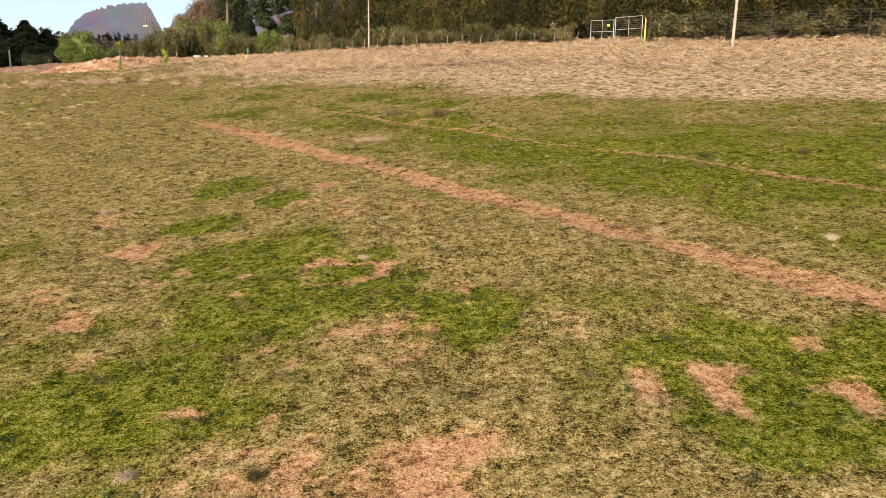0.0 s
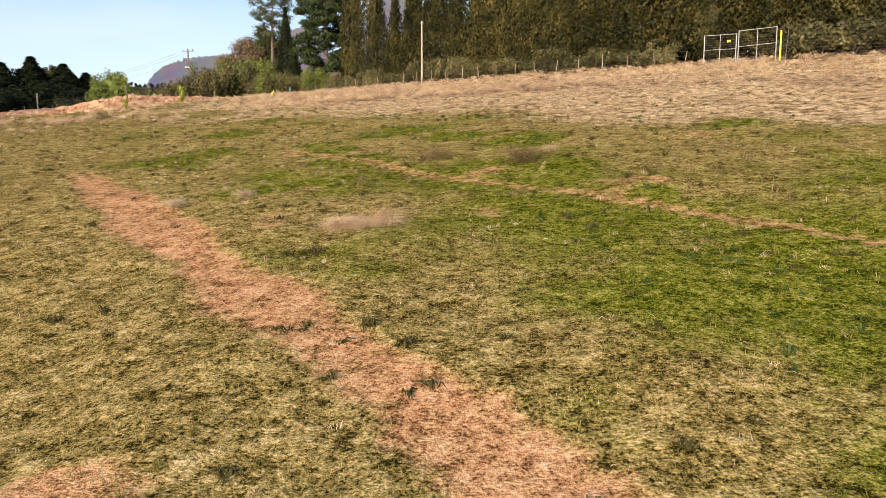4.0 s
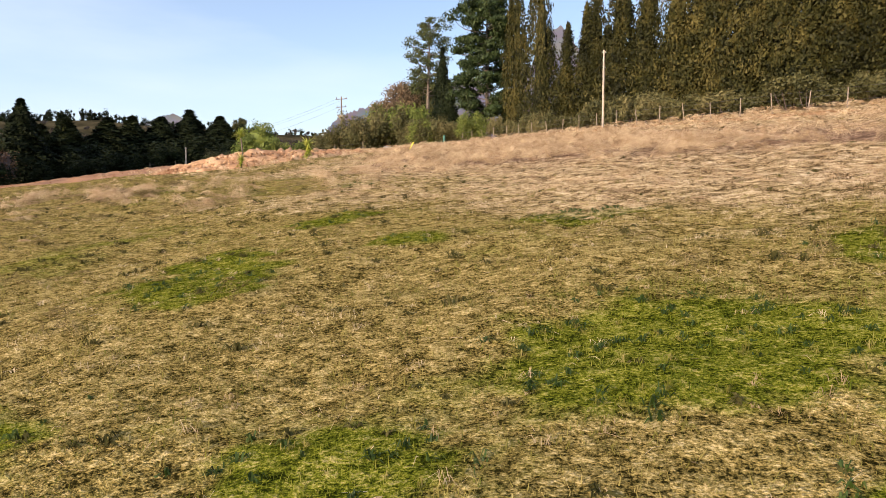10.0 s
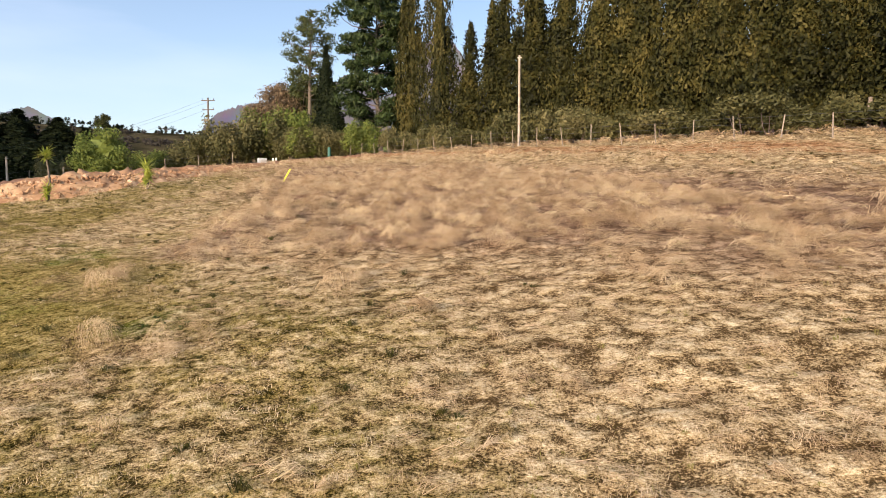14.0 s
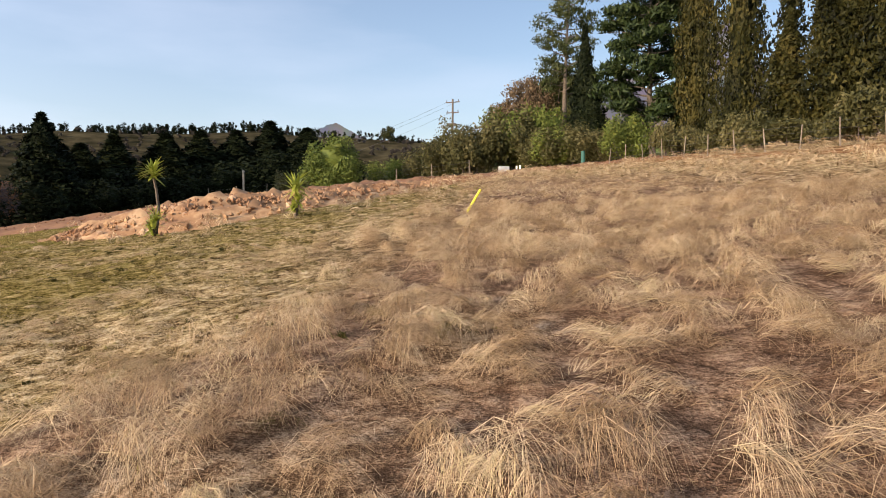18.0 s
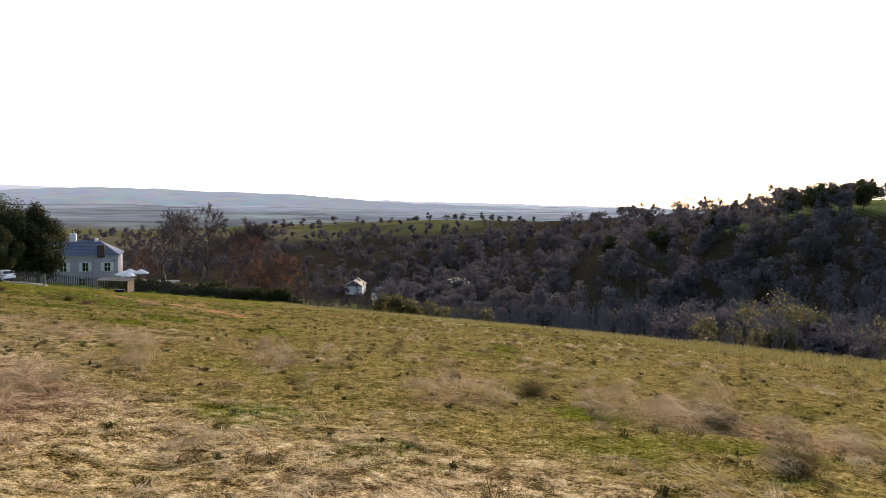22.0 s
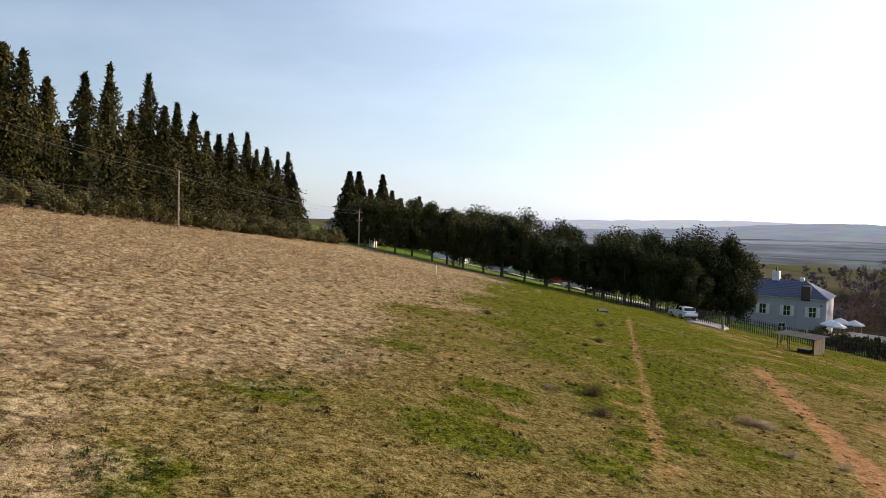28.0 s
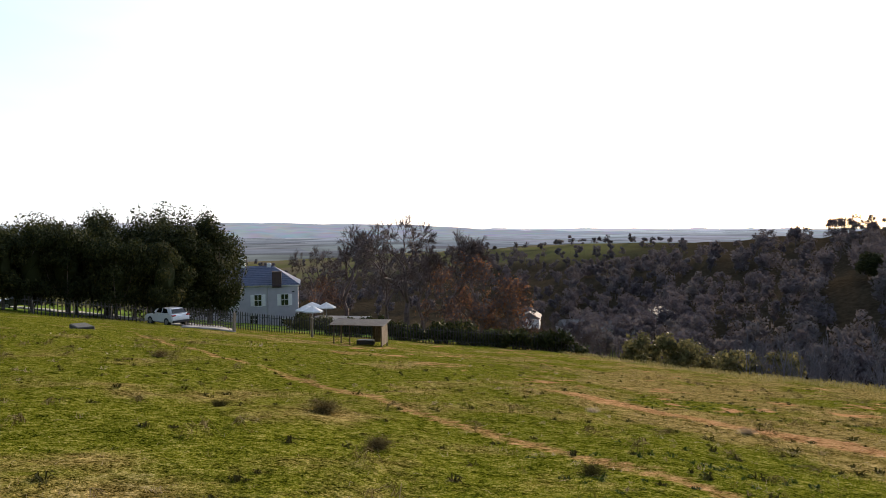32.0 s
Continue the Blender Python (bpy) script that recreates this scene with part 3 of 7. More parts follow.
def ground_material():
    m, n, l = base_mat("meadow_ground")
    g = n.new("ShaderNodeNewGeometry")
    sx = n.new("ShaderNodeSeparateXYZ")
    l.new(g.outputs["Position"], sx.inputs[0])

    def noise_node(scale, detail=6, rough=0.6):
        k = n.new("ShaderNodeTexNoise")
        k.inputs["Scale"].default_value, k.inputs["Detail"].default_value, k.inputs["Roughness"].default_value = scale, detail, rough
        l.new(g.outputs["Position"], k.inputs["Vector"])
        return k.outputs["Fac"]

    def op(kind, a, b=0.0, c=0.0):
        k = n.new("ShaderNodeMath")
        k.operation = kind
        for s, v in zip(k.inputs, (a, b, c)):
            if isinstance(v, (int, float)):
                s.default_value = v
            else:
                l.new(v, s)
        return k.outputs[0]

    def span(v, a, b):
        k = n.new("ShaderNodeMapRange")
        k.interpolation_type = "SMOOTHSTEP"
        k.inputs["From Min"].default_value, k.inputs["From Max"].default_value = a, b
        l.new(v, k.inputs["Value"])
        return k.outputs[0]

    def blend(f, a, b):
        k = n.new("ShaderNodeMixRGB")
        l.new(f, k.inputs[0])
        l.new(a, k.inputs[1])
        l.new(b, k.inputs[2])
        return k.outputs[0]

    def tint(f, stops):
        r = ramp(n, stops)
        l.new(f, r.inputs["Fac"])
        return r.outputs["Color"]

    mid, small, tiny = noise_node(0.75, 6), noise_node(5.0, 6, 0.7), noise_node(42, 2, 0.8)
    tufty = n.new("ShaderNodeTexVoronoi")
    tufty.inputs["Scale"].default_value, tufty.inputs["Randomness"].default_value = 3.4, 1.0
    wv = n.new("ShaderNodeVectorMath")
    wv.operation = "ADD"
    wn3 = n.new("ShaderNodeTexNoise")
    wn3.inputs["Scale"].default_value = 2.2
    l.new(g.outputs["Position"], wn3.inputs["Vector"])
    wsc3 = n.new("ShaderNodeVectorMath")
    wsc3.operation, wsc3.inputs[3].default_value = "SCALE", 0.45
    l.new(wn3.outputs["Color"], wsc3.inputs[0])
    l.new(g.outputs["Position"], wv.inputs[0])
    l.new(wsc3.outputs[0], wv.inputs[1])
    l.new(wv.outputs[0], tufty.inputs["Vector"])
    clump = op("SUBTRACT", 1.0, op("MULTIPLY", tufty.outputs["Distance"], 1.6))
    fluff = n.new("ShaderNodeAttribute")
    fluff.attribute_name = "dry"
    speck = noise_node(13, 3, 0.7)
    # fine grain, plus clump: its dark end paints shade in gaps between tufts
    grain_shade = op("ADD", op("ADD", op("MULTIPLY", tiny, 0.42), op("MULTIPLY_ADD", speck, 0.33, op("MULTIPLY", small, 0.25))), op("MULTIPLY", op("SUBTRACT", clump, 0.42), op("MULTIPLY_ADD", fluff.outputs["Fac"], 0.07, 0.04)))
    green = tint(grain_shade, [(0.41, (0.012, 0.016, 0.002)), (0.475, (0.066, 0.078, 0.006)), (0.53, (0.145, 0.146, 0.016)), (0.61, (0.310, 0.258, 0.085))])
    olive = tint(grain_shade, [(0.41, (0.016, 0.013, 0.003)), (0.475, (0.140, 0.104, 0.028)), (0.53, (0.268, 0.200, 0.068)), (0.60, (0.455, 0.350, 0.158))])
    straw = tint(grain_shade, [(0.41, (0.066, 0.040, 0.016)), (0.475, (0.305, 0.213, 0.104)), (0.53, (0.470, 0.350, 0.195)), (0.60, (0.630, 0.515, 0.325))])
    soil = tint(grain_shade, [(0.40, (0.080, 0.034, 0.013)), (0.475, (0.290, 0.146, 0.064)), (0.53, (0.400, 0.228, 0.110)), (0.62, (0.530, 0.345, 0.195))])

    def share(nm):
        k = n.new("ShaderNodeAttribute")
        k.attribute_name = nm
        return k.outputs["Fac"]

    at = fluff
    # straw among the turf and turf among the straw
    mottle = op("ADD", op("MULTIPLY", op("SUBTRACT", mid, 0.5), 1.5), op("MULTIPLY", op("SUBTRACT", small, 0.5), 1.6))
    wet = span(op("ADD", share("lush"), op("MULTIPLY", mottle, 0.55)), 0.34, 0.92)
    dry = span(op("ADD", at.outputs["Fac"], op("MULTIPLY", mottle, 0.8)), 0.20, 0.85)
    col = blend(dry, blend(wet, olive, green), straw)
    # matted thatch under long grass, darkened to paint shade between tussocks
    thatch_shade = tint(grain_shade, [(0.41, (0.085, 0.050, 0.030)), (0.50, (0.205, 0.128, 0.080)), (0.60, (0.370, 0.255, 0.166))])
    col = blend(share("tall"), col, thatch_shade)
    # trodden paths and bare patches
    dirt = span(op("ADD", share("soil"), op("MULTIPLY", op("SUBTRACT", small, 0.5), 1.3)), 0.28, 0.95)
    col = blend(dirt, col, soil)
    # lush lawn past the lower fence, vineyards and farmland beyond
    rr = n.new("ShaderNodeVectorMath")
    rr.operation = "DISTANCE"
    rr.inputs[1].default_value = (0, 35, 0)
    l.new(g.outputs["Position"], rr.inputs[0])
    lawn = tint(small, [(0.3, (0.080, 0.130, 0.020)), (0.7, (0.150, 0.210, 0.035))])
    past = span(rr.outputs["Value"], 84, 92)
    col = blend(past, col, lawn)
    garden = tint(noise_node(0.08, 6), [(0.36, (0.045, 0.050, 0.018)), (0.5, (0.095, 0.105, 0.032)), (0.64, (0.150, 0.150, 0.055))])
    col = blend(op("MULTIPLY", span(rr.outputs["Value"], 106, 118), op("SUBTRACT", 1.0, span(sx.outputs["X"], 55, 75))), col, garden)
    rows = n.new("ShaderNodeTexWave")
    rows.inputs["Scale"].default_value, rows.inputs["Distortion"].default_value = 0.14, 1.0
    l.new(g.outputs["Position"], rows.inputs["Vector"])
    farm_n = noise_node(0.006, 5)
    farm = tint(farm_n, [(0.36, (0.045, 0.045, 0.026)), (0.48, (0.100, 0.100, 0.040)), (0.56, (0.120, 0.100, 0.062)), (0.68, (0.050, 0.052, 0.030))])
    vine = tint(rows.outputs["Fac"], [(0.25, (0.070, 0.100, 0.030)), (0.75, (0.160, 0.185, 0.060))])
    farm = blend(op("MULTIPLY", span(farm_n, 0.46, 0.50), op("SUBTRACT", 1.0, span(sx.outputs["X"], -110, -80))), farm, vine)
    col = blend(span(rr.outputs["Value"], 130, 200), col, farm)
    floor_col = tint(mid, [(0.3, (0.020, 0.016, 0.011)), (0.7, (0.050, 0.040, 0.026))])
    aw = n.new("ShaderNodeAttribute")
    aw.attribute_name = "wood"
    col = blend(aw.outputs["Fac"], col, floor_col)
    heath = tint(noise_node(0.05, 8), [(0.36, (0.018, 0.017, 0.009)), (0.52, (0.048, 0.040, 0.022)), (0.66, (0.080, 0.066, 0.036))])
    ah = n.new("ShaderNodeAttribute")
    ah.attribute_name = "heath"
    col = blend(ah.outputs["Fac"], col, heath)
    p, o, bp = n.new("ShaderNodeBsdfPrincipled"), n.new("ShaderNodeOutputMaterial"), n.new("ShaderNodeBump")
    p.inputs["Roughness"].default_value = 0.95
    p.inputs["Specular IOR Level"].default_value = 0.0
    bp.inputs["Strength"].default_value, bp.inputs["Distance"].default_value = 1.0, 0.09
    l.new(op("ADD", op("ADD", op("MULTIPLY", tiny, 0.25), op("MULTIPLY", clump, op("MULTIPLY_ADD", at.outputs["Fac"], 0.40, 0.12))), op("MULTIPLY", small, op("SUBTRACT", 1.0, op("MULTIPLY", dirt, 0.7)))), bp.inputs["Height"])
    l.new(bp.outputs["Normal"], p.inputs["Normal"])
    l.new(col, p.inputs["Base Color"])
    l.new(p.outputs[0], o.inputs["Surface"])
    return m


M_GROUND = ground_material()
build_ground()


# ---- far mountains and hills, kilometres off ----
def far_hill(name, label, keys, dist, depth, material, seed, rocky=0.0):
    """A range that follows (azimuth, elevation) of its skyline as seen from the meadow."""
    az = np.linspace(keys[0][0], keys[-1][0], 90)
    el = np.interp(az, [k[0] for k in keys], [k[1] for k in keys])
    rs = np.random.RandomState(seed)
    rough = np.cumsum(rs.normal(0, 1, 90))
    rough -= np.linspace(rough[0], rough[-1], 90)
    el = el + rough / (np.abs(rough).max() + 1e-6) * rocky
    rows = []
    for f, lower in ((0.0, -1.2), (0.35, 0.30), (0.75, 0.80), (1.0, 1.0), (1.35, 0.4), (1.8, -0.8)):
        d = dist + depth * (f - 1)
        e = -1.0 + (el + 1.0) * lower if lower < 1 else el
        jag = rs.normal(0, 0.02 + rocky * 0.25, 90) * (1 if 0 < f < 1.2 else 0)
        a = np.radians(az)
        rows.append(np.stack([-12 - np.sin(a) * d, 48 + np.cos(a) * d, 8 + d * np.tan(np.radians(e + jag))], -1))
    v = np.concatenate(rows)
    i, j = np.meshgrid(np.arange(5), np.arange(89), indexing="ij")
    q = np.stack([i * 90 + j, i * 90 + j + 1, (i + 1) * 90 + j + 1, (i + 1) * 90 + j], -1).reshape(-1, 4)
    return tagged(new(name, mesh_np(name, v, q, material, True)), label, "mountain", kind="structure")


# glowing ranges: the bluish and pale tones are painted haze
M_MTN = far_glow("blue_rock_haze_glow", (0.120, 0.118, 0.136), (0.165, 0.155, 0.162), 200, 600)
M_HILLS = far_glow("pale_hill_haze_glow", (0.21, 0.24, 0.285), (0.29, 0.32, 0.375), -60, 70)
M_HILLS2 = far_glow("paler_hill_haze_glow", (0.36, 0.39, 0.45), (0.48, 0.51, 0.57), -60, 60)
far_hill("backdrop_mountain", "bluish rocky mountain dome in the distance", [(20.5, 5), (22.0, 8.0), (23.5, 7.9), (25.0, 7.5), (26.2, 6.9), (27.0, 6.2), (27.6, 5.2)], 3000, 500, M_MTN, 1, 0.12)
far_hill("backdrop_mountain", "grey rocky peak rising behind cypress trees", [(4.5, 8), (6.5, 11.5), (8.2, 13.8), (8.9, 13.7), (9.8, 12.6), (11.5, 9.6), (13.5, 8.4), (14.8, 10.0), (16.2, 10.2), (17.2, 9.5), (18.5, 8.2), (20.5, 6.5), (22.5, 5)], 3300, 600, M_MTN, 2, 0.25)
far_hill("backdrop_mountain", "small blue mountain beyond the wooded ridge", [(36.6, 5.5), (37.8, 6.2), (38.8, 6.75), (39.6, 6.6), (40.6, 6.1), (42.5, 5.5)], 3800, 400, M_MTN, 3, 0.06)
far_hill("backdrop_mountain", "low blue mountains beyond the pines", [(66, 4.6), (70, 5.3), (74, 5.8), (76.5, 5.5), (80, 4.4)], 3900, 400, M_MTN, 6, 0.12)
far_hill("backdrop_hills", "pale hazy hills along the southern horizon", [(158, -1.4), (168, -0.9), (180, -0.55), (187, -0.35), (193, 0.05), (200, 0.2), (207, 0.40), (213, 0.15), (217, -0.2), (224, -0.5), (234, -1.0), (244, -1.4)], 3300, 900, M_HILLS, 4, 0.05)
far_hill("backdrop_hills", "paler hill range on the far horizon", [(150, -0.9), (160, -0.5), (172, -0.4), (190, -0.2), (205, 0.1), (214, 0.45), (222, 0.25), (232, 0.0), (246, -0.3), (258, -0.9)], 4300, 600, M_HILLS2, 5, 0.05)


def lowland():
    """The hazy plain, from under a kilometre out to the far hills, as a glowing sheet."""
    az = np.radians(np.linspace(150, 262, 90))
    rr = np.array([700, 850, 1050, 1300, 1600, 2000, 2500, 3200, 4300.0])
    zz = np.array([-52, -40, -38, -37, -36, -35, -34, -33, -32.0])
    R, A = np.meshgrid(rr, az, indexing="ij")
    Z = zz[:, None] + 3.5 * wave(-R * np.sin(A), R * np.cos(A), 420, 61) * np.minimum(1, 1200 / R)
    v = np.stack([-12 - R * np.sin(A), 48 + R * np.cos(A), Z], -1).reshape(-1, 3)
    i, j = np.meshgrid(np.arange(8), np.arange(89), indexing="ij")
    q = np.stack([i * 90 + j, i * 90 + j + 1, (i + 1) * 90 + j + 1, (i + 1) * 90 + j], -1).reshape(-1, 4)
    m, n, l = base_mat("hazy_plain_glow")
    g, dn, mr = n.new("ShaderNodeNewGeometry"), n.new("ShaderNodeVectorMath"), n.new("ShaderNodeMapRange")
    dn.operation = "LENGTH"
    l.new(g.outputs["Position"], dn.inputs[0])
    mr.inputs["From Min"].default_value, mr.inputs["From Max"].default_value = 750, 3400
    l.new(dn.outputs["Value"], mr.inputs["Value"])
    # haze painted as glow, paler and bluer the farther out
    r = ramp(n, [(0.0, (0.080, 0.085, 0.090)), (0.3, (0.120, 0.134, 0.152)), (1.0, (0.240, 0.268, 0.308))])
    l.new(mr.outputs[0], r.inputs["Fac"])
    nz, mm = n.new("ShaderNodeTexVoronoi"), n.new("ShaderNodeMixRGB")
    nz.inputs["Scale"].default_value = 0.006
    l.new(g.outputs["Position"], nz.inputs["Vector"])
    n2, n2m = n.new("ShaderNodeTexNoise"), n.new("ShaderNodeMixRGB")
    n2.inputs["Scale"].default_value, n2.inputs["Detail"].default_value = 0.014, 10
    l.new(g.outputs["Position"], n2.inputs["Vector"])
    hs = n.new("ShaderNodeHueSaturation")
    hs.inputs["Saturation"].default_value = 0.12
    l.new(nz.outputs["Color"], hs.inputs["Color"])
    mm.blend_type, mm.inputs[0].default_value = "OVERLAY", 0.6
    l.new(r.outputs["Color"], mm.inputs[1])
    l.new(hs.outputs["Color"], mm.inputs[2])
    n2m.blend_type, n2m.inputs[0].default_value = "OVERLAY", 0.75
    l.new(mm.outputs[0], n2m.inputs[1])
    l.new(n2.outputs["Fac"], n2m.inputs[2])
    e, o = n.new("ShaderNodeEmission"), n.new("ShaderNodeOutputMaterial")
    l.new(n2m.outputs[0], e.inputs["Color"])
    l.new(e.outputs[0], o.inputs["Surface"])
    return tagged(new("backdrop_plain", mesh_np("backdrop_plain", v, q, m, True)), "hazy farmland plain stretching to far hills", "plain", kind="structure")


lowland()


# ---- trees ----
def leaves_at(pts, normals, size, rs, long=1.0, spread=0.6, up=0.0, simple=False):
    """One small leaf spray (a bent quad) at each point, turned mostly along its normal."""
    n = len(pts)
    nrm = normals + rs.normal(0, spread, (n, 3))
    nrm /= np.linalg.norm(nrm, axis=1)[:, None] + 1e-9
    t = rs.normal(0, 1, (n, 3))
    t[:, 2] += up
    t -= (t * nrm).sum(1)[:, None] * nrm
    t /= np.linalg.norm(t, axis=1)[:, None] + 1e-9
    b = np.cross(nrm, t)
    s = size * rs.uniform(0.6, 1.4, (n, 1))
    if simple:
        v = np.stack([pts - b * s * 0.6, pts + b * s * 0.6 + nrm * s * 0.2, pts + t * s * long], 1).reshape(-1, 3)
        return v, np.arange(n * 3).reshape(-1, 3)
    v = np.stack([pts - b * s * 0.5, pts + nrm * s * 0.2 - t * s * 0.15 * long, pts + b * s * 0.5, pts + t * s * long], 1).reshape(-1, 3)
    f = np.arange(n * 4).reshape(-1, 4)
    return v, f


def merge(chunks):
    vs, fs, o = [], [], 0
    for v, f in chunks:
        vs.append(v)
        fs.append(f + o)
        o += len(v)
    return np.concatenate(vs), np.concatenate(fs)


def blob_leaves(centres, radii, per, size, rs, long=1.0, up=0.0, shell=0.45, simple=False):
    """Leaf sprays in a cloud of ellipsoids: centres (k, 3), radii (k, 3)."""
    k = len(centres)
    d = rs.normal(0, 1, (k * per, 3))
    d /= np.linalg.norm(d, axis=1)[:, None]
    rr = rs.uniform(0, 1, (k * per, 1)) ** shell
    i = np.repeat(np.arange(k), per)
    p = centres[i] + d * rr * radii[i]
    return leaves_at(p, d, size, rs, long, 0.55, up, simple)


def tube(path, r0, r1, sides=6):
    """A tapered tube along an (n, 3) path as quads."""
    path = np.asarray(path, float)
    n = len(path)
    tan = np.gradient(path, axis=0)
    tan /= np.linalg.norm(tan, axis=1)[:, None] + 1e-9
    ref = np.array([0.31, 0.95, 0.07])
    a = np.cross(tan, ref)
    a /= np.linalg.norm(a, axis=1)[:, None] + 1e-9
    b = np.cross(tan, a)
    rad = np.linspace(r0, r1, n)[:, None, None]
    ang = np.arange(sides) * math.tau / sides
    ring = path[:, None] + rad * (a[:, None] * np.cos(ang)[None, :, None] + b[:, None] * np.sin(ang)[None, :, None])
    i, j = np.meshgrid(np.arange(n - 1), np.arange(sides), indexing="ij")
    jn = (j + 1) % sides
    return ring.reshape(-1, 3), np.stack([i * sides + j, i * sides + jn, (i + 1) * sides + jn, (i + 1) * sides + j], -1).reshape(-1, 4)


def bent(a, b, rs, bend=0.1, n=6):
    a, b = np.asarray(a, float), np.asarray(b, float)
    t = np.linspace(0, 1, n)[:, None]
    w = rs.normal(0, bend * np.linalg.norm(b - a), 3)
    return a + (b - a) * t + w * np.sin(t * math.pi) + rs.normal(0, bend * 0.15, (n, 3)) * (t > 0)


def make_tree(name, label, trunk_mesh, crown_mesh, group="", category="tree"):
    e = empty(name, Matrix())
    part("trunk", trunk_mesh, parent=e)
    if crown_mesh:
        part("crown", crown_mesh, parent=e)
    return tagged(e, label, category, group)


def cypress_meshes(seed, h, r, point=0.72):
    rs = np.random.RandomState(seed)
    n = int(9000 * h / 10)
    z = rs.uniform(0.02, 1, n) ** 0.9
    prof = np.clip(1 - z, 0, 1) ** point * np.clip(z * 5 + 0.45, 0, 1)
    ang = rs.uniform(0, math.tau, n)
    # upright flutes and hollows in the outline
    fl = 1 + 0.18 * np.sin(ang * 5 + z * 9 + seed) + 0.22 * z * np.sin(z * 27 + ang * 2 + seed * 3) + 0.13 * np.sin(ang * 3 - z * 17 + seed * 2) + 0.12 * np.sin(z * 43 + ang * 2)
    rad = r * prof * fl * rs.uniform(0.45, 1.15, n) ** 0.7
    p = np.stack([rad * np.cos(ang), rad * np.sin(ang), z * h], -1)
    d = np.stack([np.cos(ang), np.sin(ang), np.full(n, 0.25)], -1)
    # side leaders break the single spire
    lead = rs.randint(0, 4, n)
    la, lr, lh = rs.uniform(0, math.tau, 4), rs.uniform(0.25, 0.5, 4) * r, rs.uniform(0.62 if point < 1 else 0.50, 0.93, 4)
    k = (lead > 0) & (z < 0.97)
    off = np.stack([np.cos(la[lead]) * lr[lead], np.sin(la[lead]) * lr[lead], 0 * z], -1) * np.clip(z * 2.2, 0, 1)[:, None]
    p = np.where(k[:, None], p * np.stack([0.82 + 0 * z, 0.82 + 0 * z, lh[lead]], -1) + off, p * np.stack([1.05 + 0 * z, 1.05 + 0 * z, 1 + 0 * z], -1))
    v1, f1 = leaves_at(p, d, 0.135, rs, 1.5, 0.7, 1.4)
    # stray tips that break the outline
    m = 420
    z2, a2 = rs.uniform(0.15, 1, m), rs.uniform(0, math.tau, m)
    r2 = r * np.clip(1 - z2, 0, 1) ** point * rs.uniform(0.95, 1.2, m)
    p2 = np.stack([r2 * np.cos(a2), r2 * np.sin(a2), z2 * h + 0.2], -1)
    v2, f2 = leaves_at(p2 * (0.9, 0.9, 1), np.stack([np.cos(a2), np.sin(a2), 0 * a2], -1), 0.15, rs, 2.4, 0.6, 1.5)
    # dense inside
    zc = np.linspace(0.03, 0.95, 14)
    pr = np.clip(1 - zc, 0, 1) ** (point + 0.1) * np.clip(zc * 5 + 0.45, 0, 1) * r * 0.42
    ac = np.arange(10) * math.tau / 10
    ring = np.stack([pr[:, None] * np.cos(ac), pr[:, None] * np.sin(ac), np.repeat(zc[:, None] * h, 10, 1)], -1)
    ring += rs.normal(0, 0.09, ring.shape)
    i, j = np.meshgrid(np.arange(13), np.arange(10), indexing="ij")
    q = np.stack([i * 10 + j, i * 10 + (j + 1) % 10, (i + 1) * 10 + (j + 1) % 10, (i + 1) * 10 + j], -1).reshape(-1, 4)
    crown = mesh_np("crown", *merge([(v1, f1), (v2, f2), (ring.reshape(-1, 3), q)]), M_CYP)
    trunk = mesh_np("trunk", *tube([(0, 0, -0.6), (0, 0, h * 0.4), (0.03, 0, h * 0.9)], 0.16 + h * 0.006, 0.04, 7), M_BARK)
    return trunk, crown


def place(src, spots, scale_of=None, rs=None):
    """Copies of a built tree at (x, y, scale, z-scale) spots."""
    out = []
    for k, (x, y, s, sz) in enumerate(spots):
        o = src if k == 0 and not src.get("used") else copy_thing(src, Matrix())
        src["used"] = 1
        o.scale = (s, s, sz)
        o.rotation_mode = "XYZ"
        o.location, o.rotation_euler = (x, y, hz(x, y) - 0.05), (0, 0, random.Random(round(x * 31 + y * 7)).uniform(0, 6.28))
        out.append(o)
    return out


def drop_marks():
    for o in bpy.data.objects:
        if "used" in o:
            del o["used"]


# the cypress windbreak along the upper fence
CYP = [make_tree("cypress_tree", "tall dense dark green cypress in the windbreak row", *cypress_meshes(20 + k, 12.0, (2.0, 2.4, 1.7, 2.7)[k]), group="cypress windbreak") for k in range(4)]
CYPS = [make_tree("cypress_tree", "pointed dark cypress in the lower windbreak row", *cypress_meshes(30 + k, 12.0, (2.3, 2.8, 2.0, 3.0)[k], 1.1), group="cypress windbreak") for k in range(4)]
rc = random.Random(5)
row = []
# named tops: x, y, height
for x, y, h in ((-20.3, 108.6, 19.3), (-16.8, 104.6, 17.8), (-13.4, 100.8, 11.0), (-11.3, 98.9, 12.4), (-10.2, 97.2, 13.4), (-8.0, 94.7, 14.4), (-5.3, 91.6, 15.0), (-2.8, 88.8, 14.2), (-1.3, 87.1, 13.0), (0.1, 85.6, 14.2), (1.9, 83.5, 14.4), (3.7, 81.5, 13.0)):
    row.append((x, y, h))
s = 0.0
while s < 58:
    x, y = 5.4 + s * 0.66, 79.5 - s * 0.75
    row.append((x + rc.uniform(-0.5, 0.5), y + rc.uniform(-0.5, 0.5), rc.uniform(11.6, 14.5) - s * 0.045))
    s += rc.uniform(1.7, 2.5)
